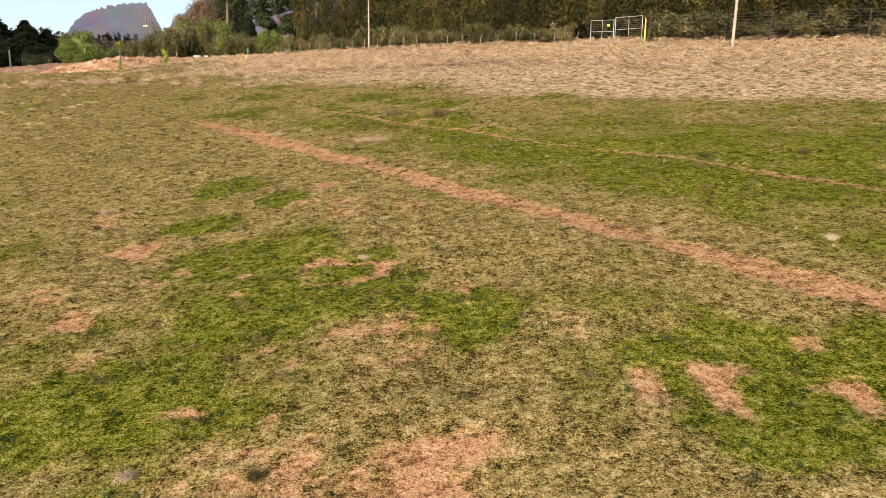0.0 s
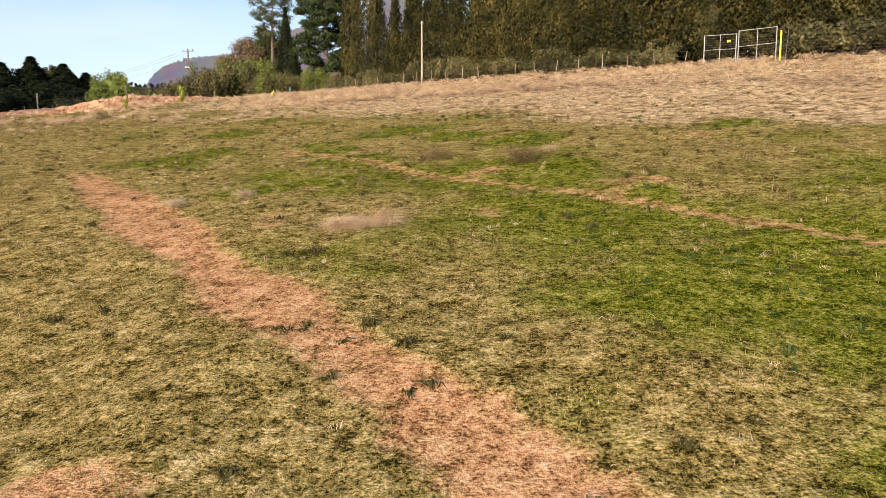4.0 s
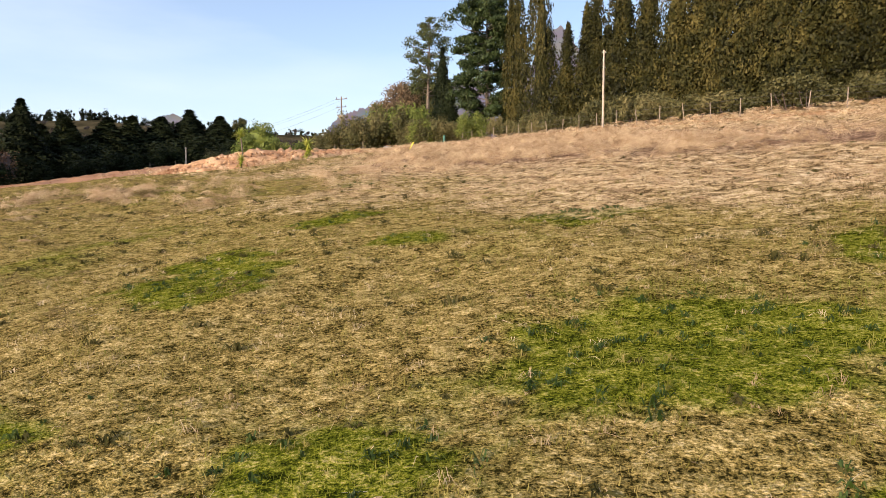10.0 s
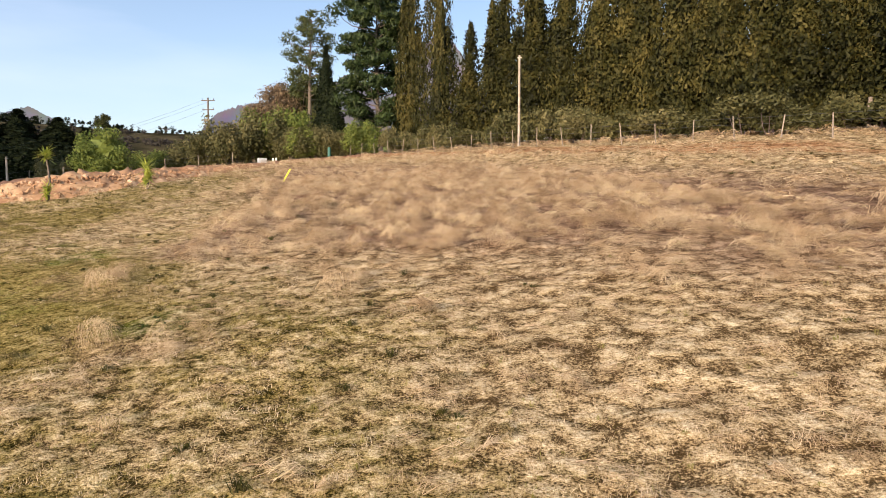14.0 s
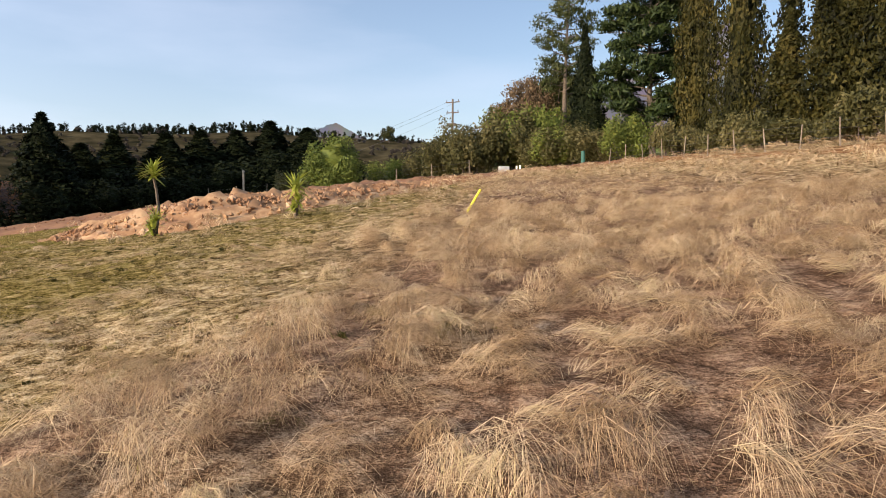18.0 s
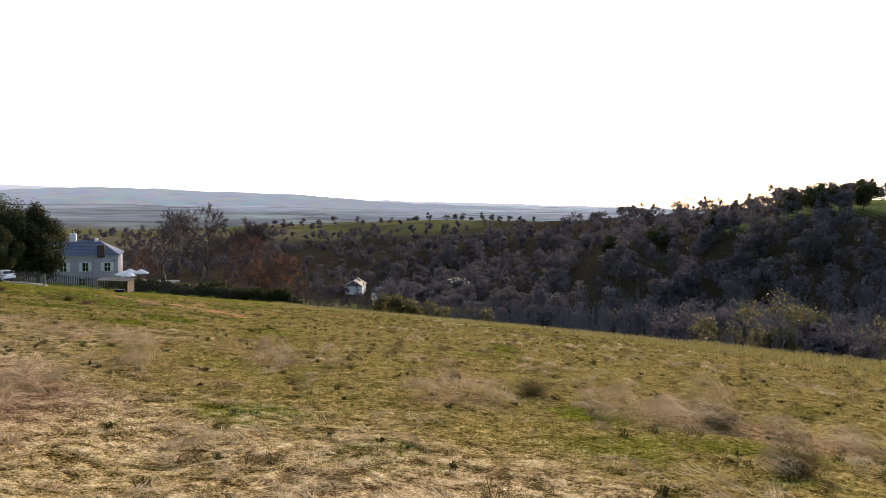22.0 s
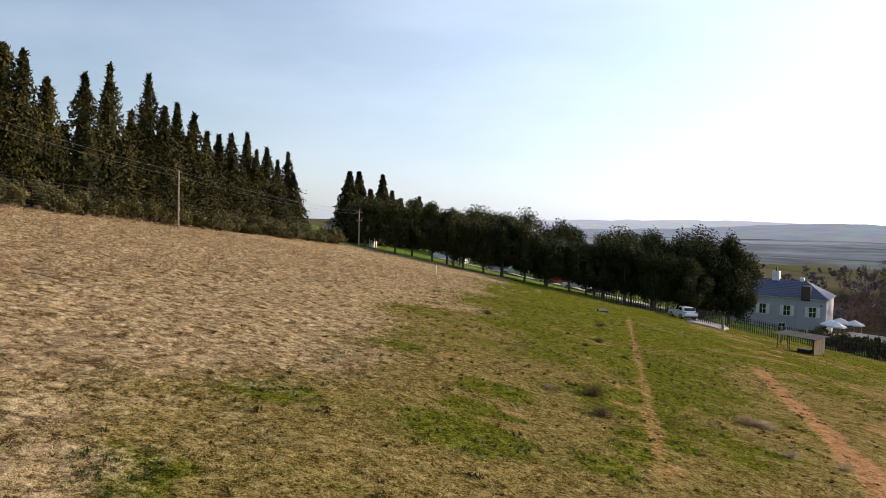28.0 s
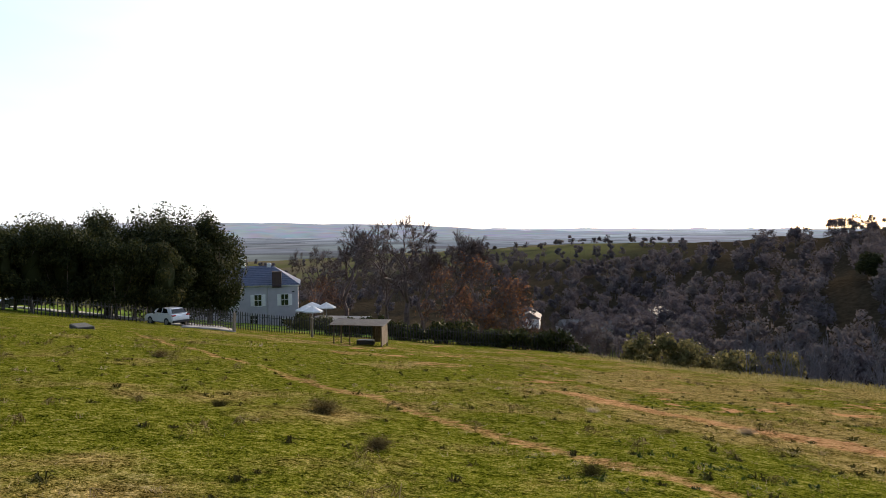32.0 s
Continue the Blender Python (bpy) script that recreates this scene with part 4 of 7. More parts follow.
for x, y, h in ((44.1, 34.7, 9.8), (46.1, 32.8, 11.1), (47.9, 31.0, 8.3), (49.7, 29.4, 11.5), (51.2, 28.0, 8.6), (52.8, 26.5, 10.2), (54.7, 24.6, 9.9), (56.4, 23.0, 8.8), (58.2, 21.4, 8.9), (60.2, 19.6, 9.4), (62.7, 17.2, 10.2), (64.4, 15.6, 8.7), (66.3, 13.8, 9.4), (68.4, 11.8, 8.4), (70.6, 9.7, 9.7)):
    row.append((x, y, h))
for k, (x, y, h) in enumerate(row):
    w = 0.88 + 0.25 * rc.random() if h < 15 else 0.95
    place((CYPS if x > 43 else CYP)[(k * 7 + k // 3) % 4], [(x, y, w * (1.30 if x > 43 else 1.0), h / 12.0 * (1.04 if x > 43 else 1.0))])
# a second rank closes the gaps behind the row
for s in np.arange(0, 100, 4.2):
    x, y = -6.0 + s * 0.68 + rc.uniform(-1, 1), 100.5 - s * 0.76
    if x < 36:
        place(CYP[int(s) % 4], [(x, y, 1.35, rc.uniform(0.72, 0.9))])


def conifer_meshes(seed, h, r, mat_leaf, n=6000, size=0.20):
    """A broad spire with ragged tiers."""
    rs = np.random.RandomState(seed)
    z = rs.uniform(0.03, 1, n) ** 0.85
    ang = rs.uniform(0, math.tau, n)
    tier = 0.70 + 0.38 * np.abs(np.sin(z * 21 + np.sin(ang * 2 + seed) * 1.4))
    rad = r * (1 - z) ** 1.0 * tier * (1 + 0.22 * np.sin(ang * 4 + z * 13 + seed)) * rs.uniform(0.4, 1, n) ** 0.5
    p = np.stack([rad * np.cos(ang), rad * np.sin(ang), z * h - 0.12 * rad], -1)
    d = np.stack([np.cos(ang), np.sin(ang), np.full(n, 0.1)], -1)
    v1, f1 = leaves_at(p, d, size, rs, 1.6, 0.5, 0.6)
    zc = np.linspace(0.05, 0.93, 10)
    ac = np.arange(9) * math.tau / 9
    pr = r * (1 - zc) * 0.5
    ring = np.stack([pr[:, None] * np.cos(ac), pr[:, None] * np.sin(ac), np.repeat(zc[:, None] * h, 9, 1)], -1) + rs.normal(0, 0.1, (10, 9, 3))
    i, j = np.meshgrid(np.arange(9), np.arange(9), indexing="ij")
    q = np.stack([i * 9 + j, i * 9 + (j + 1) % 9, (i + 1) * 9 + (j + 1) % 9, (i + 1) * 9 + j], -1).reshape(-1, 4)
    return (mesh_np("trunk", *tube([(0, 0, -0.6), (0, 0, h * 0.5), (0, 0, h * 0.92)], 0.24, 0.04, 7), M_BARK),
            mesh_np("crown", *merge([(v1, f1), (ring.reshape(-1, 3), q)]), mat_leaf))


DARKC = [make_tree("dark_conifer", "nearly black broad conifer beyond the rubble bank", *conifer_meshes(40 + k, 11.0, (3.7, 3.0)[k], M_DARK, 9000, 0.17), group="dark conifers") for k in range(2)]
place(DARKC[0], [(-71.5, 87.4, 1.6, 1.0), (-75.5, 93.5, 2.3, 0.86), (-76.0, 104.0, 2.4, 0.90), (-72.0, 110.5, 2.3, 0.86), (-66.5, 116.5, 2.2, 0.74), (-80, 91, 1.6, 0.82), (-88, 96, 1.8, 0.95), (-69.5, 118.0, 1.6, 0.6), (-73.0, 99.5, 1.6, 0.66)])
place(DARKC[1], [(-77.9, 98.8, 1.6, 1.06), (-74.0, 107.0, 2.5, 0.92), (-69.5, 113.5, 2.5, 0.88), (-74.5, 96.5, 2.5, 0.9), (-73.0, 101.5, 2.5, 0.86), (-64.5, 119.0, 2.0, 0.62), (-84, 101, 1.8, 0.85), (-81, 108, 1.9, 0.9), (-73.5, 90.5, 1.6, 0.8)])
EASTC = [make_tree("cypress_tree", "ragged dark cypress near the white garden wall", *conifer_meshes(50 + k, 11.0, (3.0, 2.1)[k], M_CYP, 8000, 0.19), group="garden cypresses") for k in range(2)]
place(EASTC[0], [(86.5, -6.0, 1.38, 0.99), (89.4, -9.0, 1.38, 1.04), (96.2, -16.8, 1.32, 1.13)])
place(EASTC[1], [(92.3, -12.5, 1.38, 0.84), (99.0, -20.2, 1.26, 0.92), (102.5, -24.0, 1.26, 0.85), (109.7, -32.2, 1.38, 0.98), (105.5, -28.0, 1.26, 0.84)])


def pine_meshes(seed, h, crown_from, spread, pads, size=0.34, flat=0.55, per=46, mat_leaf=None):
    """A tall pine: bare bole, limbs and flat needle pads with gaps between."""
    rs = np.random.RandomState(seed)
    bole = bent((0, 0, -0.6), (rs.uniform(-0.4, 0.4), rs.uniform(-0.4, 0.4), h * 0.97), rs, 0.02, 9)
    wood = [tube(bole, 0.03 * h * 0.62, 0.05, 8)]
    cs, rads = [], []
    for k in range(pads):
        f = crown_from + (0.97 - crown_from) * ((k + rs.uniform(0, 1)) / pads)
        base = np.array([np.interp(f * h, bole[:, 2], bole[:, 0]), np.interp(f * h, bole[:, 2], bole[:, 1]), f * h])
        a = k * 2.399 + rs.uniform(-0.4, 0.4)
        env = math.sin(min(1.0, (1.03 - f) / (1.03 - crown_from) * 1.25 + 0.22) * math.pi * 0.62)
        reach = spread * env * rs.uniform(0.55, 1.05)
        tip = base + np.array([math.cos(a) * reach, math.sin(a) * reach, reach * rs.uniform(0.1, 0.38)])
        wood.append(tube(bent(base, tip, rs, 0.07, 5), 0.035 + 0.012 * reach, 0.02, 5))
        for g, fr in ((1.0, 1.0), (0.75, 0.68)):
            c = base + (tip - base) * fr + rs.normal(0, 0.25, 3)
            w = (0.42 + 0.20 * spread * rs.uniform(0.5, 1.2)) * g
            cs.append(c + (0, 0, 0.15))
            rads.append((w, w, w * flat))
    cs, rads = np.array(cs), np.array(rads)
    v, f = blob_leaves(cs, rads, per, size, rs, 2.4, 0.7, 0.5)
    return mesh_np("trunk", *merge(wood), M_BARK), mesh_np("crown", v, f, mat_leaf or M_PINE)


lone = make_tree("pine_tree", "tall thin pine with a bare trunk behind the hedge", *pine_meshes(61, 16.9, 0.42, 2.9, 44, 0.115, 0.55, 110), group="pines")
place(lone, [(-34.0, 116.4, 1, 1)])
darkp = make_tree("pine_tree", "dense dark pine beside the cypress row", *pine_meshes(62, 17.6, 0.10, 4.4, 84, 0.17, 0.5, 190, M_DKPINE), group="pines")
place(darkp, [(-24.4, 112.0, 1, 1)])
BIGP = [make_tree("pine_tree", "tall old pine with open layered crown", *pine_meshes(63 + k, 17.2, 0.20, 2.4, 42, 0.16, 0.5, 120, M_DKPINE), group="old pines") for k in range(3)]
place(BIGP[0], [(-69.6, 66.2, 1.1, 1.08), (-66.0, 77.2, 0.85, 0.62)])
place(BIGP[1], [(-68.9, 69.6, 1.08, 1.13)])
place(BIGP[2], [(-67.8, 74.0, 1.1, 1.11)])
spruce = make_tree("spruce_tree", "small dark spruce beside the lone pine", *conifer_meshes(66, 11.5, 2.4, M_DARK, 6000, 0.17), group="pines")
place(spruce, [(-31.0, 113.5, 1.0, 1.1), (-29.4, 111.0, 1.0, 0.72)])


def round_meshes(seed, h, r, mat_leaf, clear=0.22, lobes=30, per=300, size=0.16, limbs=6, dense=True, plume=1.0):
    """A rounded broadleaf crown of lobes over a short trunk."""
    rs = np.random.RandomState(seed)
    wood = [tube(bent((0, 0, -0.5), (0, 0, h * 0.6), rs, 0.03, 6), 0.05 + h * 0.022, 0.06, 7)]
    cs, rads = [], []
    for k in range(lobes):
        u = rs.uniform(-0.95, 1)
        a = k * 2.399 + rs.uniform(-0.5, 0.5)
        q = math.sqrt(max(0.0, 1 - u * u)) * rs.uniform(0.55, 0.95)
        ch = h * (1 - clear) / 2
        c = np.array([r * q * math.cos(a), r * q * math.sin(a), h * clear + ch + u * ch * rs.uniform(0.75, 0.95)])
        cs.append(c)
        w = r * rs.uniform(0.28, 0.46) / plume ** 0.5
        rads.append((w, w, w * rs.uniform(0.8, 1.15) * plume))
        if k < limbs:
            wood.append(tube(bent((0, 0, h * clear * rs.uniform(0.6, 1.2)), c, rs, 0.08, 5), 0.05 + 0.006 * h, 0.02, 5))
    cs, rads = np.array(cs), np.array(rads)
    chunks = [blob_leaves(cs, rads, per, size, rs, 1.2, 0.3, 0.42)]
    if dense:
        u = np.linspace(-0.9, 0.9, 7)
        ac = np.arange(9) * math.tau / 9
        ch = h * (1 - clear) / 2
        pr = r * 0.40 * np.sqrt(1 - u * u)
        ring = np.stack([pr[:, None] * np.cos(ac), pr[:, None] * np.sin(ac), np.repeat((h * clear + ch + u * ch * 0.8)[:, None], 9, 1)], -1) + rs.normal(0, 0.06 * r, (7, 9, 3))
        i, j = np.meshgrid(np.arange(6), np.arange(9), indexing="ij")
        chunks.append((ring.reshape(-1, 3), np.stack([i * 9 + j, i * 9 + (j + 1) % 9, (i + 1) * 9 + (j + 1) % 9, (i + 1) * 9 + j], -1).reshape(-1, 4)))
    return mesh_np("trunk", *merge(wood), M_BARK), mesh_np("crown", *merge(chunks), mat_leaf)


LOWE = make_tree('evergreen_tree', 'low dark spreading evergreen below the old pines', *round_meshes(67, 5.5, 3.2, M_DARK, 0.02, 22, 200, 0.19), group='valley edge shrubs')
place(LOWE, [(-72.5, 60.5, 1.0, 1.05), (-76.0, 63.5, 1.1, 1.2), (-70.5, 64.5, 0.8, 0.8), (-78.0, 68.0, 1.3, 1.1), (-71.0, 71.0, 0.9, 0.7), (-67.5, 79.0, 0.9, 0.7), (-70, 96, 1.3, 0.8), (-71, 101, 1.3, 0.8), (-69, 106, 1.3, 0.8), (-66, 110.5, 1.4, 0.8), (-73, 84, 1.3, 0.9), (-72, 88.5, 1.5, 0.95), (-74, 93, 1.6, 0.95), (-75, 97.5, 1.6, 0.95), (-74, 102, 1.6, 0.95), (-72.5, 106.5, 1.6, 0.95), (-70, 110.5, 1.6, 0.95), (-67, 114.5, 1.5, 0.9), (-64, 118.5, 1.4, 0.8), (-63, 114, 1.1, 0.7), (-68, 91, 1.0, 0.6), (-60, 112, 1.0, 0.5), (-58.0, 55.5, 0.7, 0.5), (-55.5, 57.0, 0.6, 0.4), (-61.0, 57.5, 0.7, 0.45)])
# evergreen row between meadow and car park
ROUND = [make_tree("evergreen_tree", "dark round-headed evergreen in the row along the lower fence", *round_meshes(70 + k, 7.0, (2.6, 3.0, 2.3)[k], M_ROUND, (0.2, 0.16, 0.24)[k]), group="evergreen row") for k in range(3)]
for k, (x, y, h) in enumerate(((72.4, -12.7, 8.2), (69.5, -16.2, 7.4), (65.8, -20.6, 8.3), (63.8, -23.0, 7.9), (61.8, -25.5, 7.4), (59.7, -27.9, 6.7), (56.8, -31.5, 7.7), (54.8, -33.8, 9.0), (52.4, -36.7, 8.2), (76.0, -8.6, 7.6), (79.5, -5.5, 7.0), (74.0, -17.5, 8.2), (79.5, -13.5, 8.4), (84.0, -9.5, 8.0), (77.5, -21.0, 8.2), (68.0, -22.0, 7.6), (58.0, -33.0, 7.6), (50.0, -37.0, 7.8), (70.5, -24.0, 7.4), (66.0, -29.0, 7.0), (61.0, -34.0, 7.2), (47.0, -37.5, 7.6), (50.6, -35.2, 8.0), (55.6, -36.0, 8.0), (58.4, -29.8, 7.0), (67.6, -18.6, 7.6), (71.0, -14.4, 7.6))):
    place(ROUND[k % 3], [(x, y, 0.92 + 0.03 * (k % 4), h / 7.0)])
BIGR = [make_tree("evergreen_tree", "large dark evergreen with lobed upright crown beside the house", *round_meshes(74 + k, 12.0, 4.3, M_ROUND, 0.06, 60, 380, 0.19, plume=1.7), group="house evergreens") for k in range(2)]
place(BIGR[0], [(48.8, -42.8, 0.97, 0.93), (53.5, -46.5, 1.05, 1.0)])
place(BIGR[1], [(46.8, -46.0, 0.88, 0.93), (56.5, -41.5, 0.95, 0.85)])
FARR = [make_tree("gum_tree", "broad dark tree with open rounded crown behind the car park", *round_meshes(78, 11.0, 4.6, M_ROUND, 0.35, 26, 200, 0.24, 8, False), group="car park trees")]
place(FARR[0], [(100, -52, 1.1, 1.12), (93, -56, 1.1, 1.05), (112, -50, 1.2, 1.05), (118, -62, 1.2, 1.15), (104, -66, 1.1, 1.15), (88, -66, 1.1, 1.1), (126, -48, 1.2, 1.0), (106, -44, 1.1, 1.0), (82, -62, 1.0, 1.1), (96, -44, 1.0, 0.95)])


# ---- bushes and hedges ----
def bush_mesh(seed, w, h, mat_leaf, lobes=14, per=170, size=0.13, long=1.4):
    rs = np.random.RandomState(seed)
    cs = np.stack([rs.uniform(-0.75, 0.75, lobes) * w, rs.uniform(-0.75, 0.75, lobes) * w, rs.uniform(0.25, 0.8, lobes) * h], -1)
    rad = np.stack([rs.uniform(0.28, 0.45, lobes) * w, rs.uniform(0.28, 0.45, lobes) * w, rs.uniform(0.22, 0.36, lobes) * h], -1)
    cs[0] = (0, 0, h * 0.45)
    rad[0] = (w * 0.7, w * 0.7, h * 0.42)
    stems = [tube(bent((rs.uniform(-0.2, 0.2) * w, rs.uniform(-0.2, 0.2) * w, -0.2), c, rs, 0.06, 4), 0.03, 0.008, 4) for c in cs[:7]]
    sm = mesh_np("stem", *merge(stems), M_BARE)
    return sm, mesh_np("foliage", *blob_leaves(cs, rad, per, size, rs, long, 0.5, 0.5), mat_leaf)


def make_bush(label, seed, w, h, mat_leaf, group, **kw):
    e = empty("bush", Matrix())
    sm, fm = bush_mesh(seed, w, h, mat_leaf, **kw)
    part("stem", sm, parent=e)
    part("foliage", fm, parent=e)
    return tagged(e, label, "bush", group)


HEDGE = [make_bush("grey-green bush in the hedge under the cypresses", 80 + k, 1.5, 2.2, M_BUSH, "fence hedge", lobes=12, per=170) for k in range(4)]
rc = random.Random(9)
s = 0.0
while s < 140:
    x, y = -21.5 + s * 0.678, 103.6 - s * 0.735
    gap = 50 < s < 57
    if not gap:
        place(HEDGE[int(s * 3) % 4], [(x + rc.uniform(-0.5, 0.5), y + rc.uniform(-0.5, 0.5), rc.uniform(0.7, 1.25), rc.uniform(0.55, 1.25) * (0.75 if s > 70 else 1.0))])
    s += rc.uniform(1.2, 2.0)
NW = [make_bush("large dense green shrub beyond the earth bank", 86 + k, 2.6, 4.6, (M_BUSH, M_BRIGHT)[k], "bank shrubs", lobes=22, per=260, size=0.16) for k in range(2)]
place(NW[0], [(-46.3, 110.8, 1.0, 0.74), (-43.0, 110.0, 1.1, 0.95), (-40.3, 108.8, 1.1, 1.15), (-37.5, 112, 1.3, 1.35), (-33.1, 108.5, 1.0, 0.85), (-29.8, 106.6, 1.0, 0.8), (-26.5, 105.5, 0.9, 0.6), (-54.0, 106.5, 0.9, 0.7), (-58.5, 105.0, 0.8, 0.55), (-47.5, 116, 1.2, 0.9)])
place(NW[1], [(-35.2, 113.5, 1.2, 1.3), (-24.5, 103.9, 0.8, 0.75), (-50.5, 111.5, 0.9, 0.62), (-39.0, 115.5, 1.2, 1.45), (-31.4, 107.0, 0.8, 0.7)])
rust = make_tree("autumn_tree", "round tree with rusty brown winter leaves behind shrubs", *round_meshes(89, 8.5, 3.4, M_RUST, 0.1, 26, 200, 0.18, 8), group="bank trees")
place(rust, [(-38.6, 118.0, 1.0, 1.12), (-42.8, 121.0, 0.9, 0.90)])
oakg = make_tree("evergreen_tree", "dark green broad tree behind the rusty one", *round_meshes(90, 9.5, 3.6, M_ROUND, 0.15, 26, 220, 0.20), group="bank trees")
place(oakg, [(-34.6, 121.0, 1.05, 1.12), (-38.5, 124.0, 1.0, 1.15)])
rb = make_tree("round_bush_tree", "bright green rounded shrub tree standing on the earth bank", *round_meshes(91, 5.0, 3.0, M_BRIGHT, 0.04, 30, 260, 0.16, 8), group="bank shrubs")
place(rb, [(-50.8, 102.2, 1.0, 1.0)])


# ---- bare winter oaks below the garden fence ----
def bare_meshes(seed, h, levels=6, leafy_tips=0.0, thick=1.0):
    rs = np.random.RandomState(seed)
    wood, tips = [], []

    def grow(p, d, length, r, lev):
        q = p + d * length
        path = bent(p, q, rs, 0.09, 4)
        wood.append(tube(path, r, r * 0.62, 6 if lev > 3 else (4 if lev > 1 else 3)))
        if lev == 0:
            tips.append(q)
            for k in range(7):
                e = d + rs.normal(0, 0.55, 3)
                e /= np.linalg.norm(e)
                wood.append(tube(np.array([p + (q - p) * rs.uniform(0.2, 1), q + e * length * 0.9]), max(r * 0.55, 0.018), 0.008, 3))
            return
        kids = 2 if lev > 4 else (3 if rs.rand() < 0.75 else 2)
        for k in range(kids):
            n = rs.normal(0, 1, 3)
            n -= (n @ d) * d
            n /= np.linalg.norm(n)
            a = rs.uniform(0.35, 1.0)
            e = d * math.cos(a) + n * math.sin(a)
            e[2] += 0.03
            e /= np.linalg.norm(e)
            start = path[-1] if k < 2 else path[2]
            grow(start, e, length * rs.uniform(0.66, 0.86), r * (0.66 if kids == 2 else 0.56), lev - 1)

    grow(np.array([0, 0, -0.5]), np.array([0.03, 0.0, 1.0]), h * 0.20, h * 0.021 * thick, levels)
    v, f = merge(wood)
    tall_by = h / v[:, 2].max()
    v[:, 2] *= tall_by
    crown = None
    if leafy_tips:
        t = np.array(tips)
        t[:, 2] *= tall_by
        t = t[rs.rand(len(t)) < leafy_tips]
        crown = mesh_np("crown", *leaves_at(np.repeat(t, 9, 0) + rs.normal(0, 0.55, (len(t) * 9, 3)), rs.normal(0, 1, (len(t) * 9, 3)), 0.17, rs, 1.2), M_OAKLEAF)
    return mesh_np("trunk", v, f, M_BARE), crown


OAK = [make_tree("bare_oak", "large leafless oak with fine branching crown", *bare_meshes(100 + k, 15.0, 7, 0.0, 1.15), group="garden oaks") for k in range(2)]
OAKL = make_tree("rusty_oak", "bare oak still holding rusty brown leaves", *bare_meshes(105, 13.0, 7, 0.30, 1.15), group="garden oaks")
place(OAK[0], [(43.5, -82.5, 1.35, 1.16), (24.5, -75.5, 1.4, 1.10), (33.0, -92.0, 1.2, 1.05)])
place(OAK[1], [(31.5, -77.0, 1.5, 1.24), (38.0, -88.0, 1.1, 1.0), (52.0, -92.0, 1.1, 1.0), (11.0, -80.0, 0.8, 0.6), (3.0, -88.0, 0.8, 0.6)])
place(OAKL, [(18.6, -71.5, 1.35, 1.22), (13.6, -70.5, 1.2, 1.06), (47.0, -79.0, 0.7, 0.65), (27.0, -83.0, 1.0, 0.95), (-70.0, 79.5, 0.8, 0.62), (-74.0, 83.0, 0.8, 0.7)])
drop_marks()


# ---- valley woods and the far ridge ----
def polar(az, r):
    a = np.radians(az)
    return -np.sin(a) * r, 35 + np.cos(a) * r


def crest_r(az):
    return np.interp(az, CREST_AZ, CREST_R, period=360)


def woods(name, label, seed, count, az0, az1, f0, f1, h0, h1, material, leaf, per=26, lobes=6, far=230, upright=1.0, trunks=True, sink=0.0):
    """Many tree crowns joined: az range, and the share of the way from the crest to the ridge."""
    rs = np.random.RandomState(seed)
    az = rs.uniform(az0, az1, count)
    r0 = crest_r(az) + 26
    fr = rs.uniform(f0, f1, count)
    r = r0 + (far - r0) * fr
    x, y = polar(az, r)
    z = height(x, y) - sink
    h = rs.uniform(h0, h1, count)
    chunks = []
    w = h * rs.uniform(0.26, 0.42, count) / upright
    cs = np.repeat(np.stack([x, y, z], -1), lobes, 0)
    hh, ww = np.repeat(h, lobes), np.repeat(w, lobes)
    a, u = rs.uniform(0, math.tau, count * lobes), rs.uniform(0.25, 0.92, count * lobes)
    q = ww * np.sqrt(np.clip(1 - (2 * u - 1.1) ** 2, 0.05, 1)) * rs.uniform(0.2, 0.8, count * lobes)
    cs = cs + np.stack([np.cos(a) * q, np.sin(a) * q, u * hh], -1)
    rad = np.stack([ww * 0.5, ww * 0.5, hh * 0.16], -1) * rs.uniform(0.7, 1.3, (count * lobes, 1))
    chunks.append(blob_leaves(cs, rad, per, leaf, rs, 1.2, 0.3, 0.4, True))
    if trunks:
        for k in range(0, count, 2):
            v, f = tube([(x[k], y[k], z[k] - 0.5), (x[k], y[k], z[k] + h[k] * 0.6)], 0.16, 0.07, 4)
            chunks.append((v, np.concatenate([f[:, [0, 1, 2]], f[:, [0, 2, 3]]])))
    return tagged(new(name, mesh_np(name, *merge(chunks), material)), label, "woodland", kind="stuff")


def bare_woods(name, label, seed, count, az0, az1, f0, f1, h0, h1, material, far=230, rods=22):
    rs = np.random.RandomState(seed)
    az = rs.uniform(az0, az1, count)
    r0 = crest_r(az) + 26
    r = r0 + (far - r0) * rs.uniform(f0, f1, count)
    x, y = polar(az, r)
    z = height(x, y)
    chunks = []
    for k in range(count):
        h = rs.uniform(h0, h1)
        b = np.array([x[k], y[k], z[k] - 0.3])
        top = b + (rs.uniform(-2.0, 2.0), rs.uniform(-2.0, 2.0), h)
        path = bent(b, top, rs, 0.03, 5)
        chunks.append(tube(path, 0.11, 0.02, 4))
        for j in range(rods):
            f = rs.uniform(0.25, 0.95)
            p = b + (top - b) * f
            a = rs.uniform(0, math.tau)
            ln = h * (1.05 - f) * rs.uniform(0.25, 0.55)
            q = p + (math.cos(a) * ln * 0.6, math.sin(a) * ln * 0.6, ln)
            chunks.append(tube(np.array([p, (p + q) / 2 + rs.normal(0, 0.12, 3), q]), 0.035, 0.012, 3))
    return tagged(new(name, mesh_np(name, *merge(chunks), material)), label, "woodland", kind="stuff")


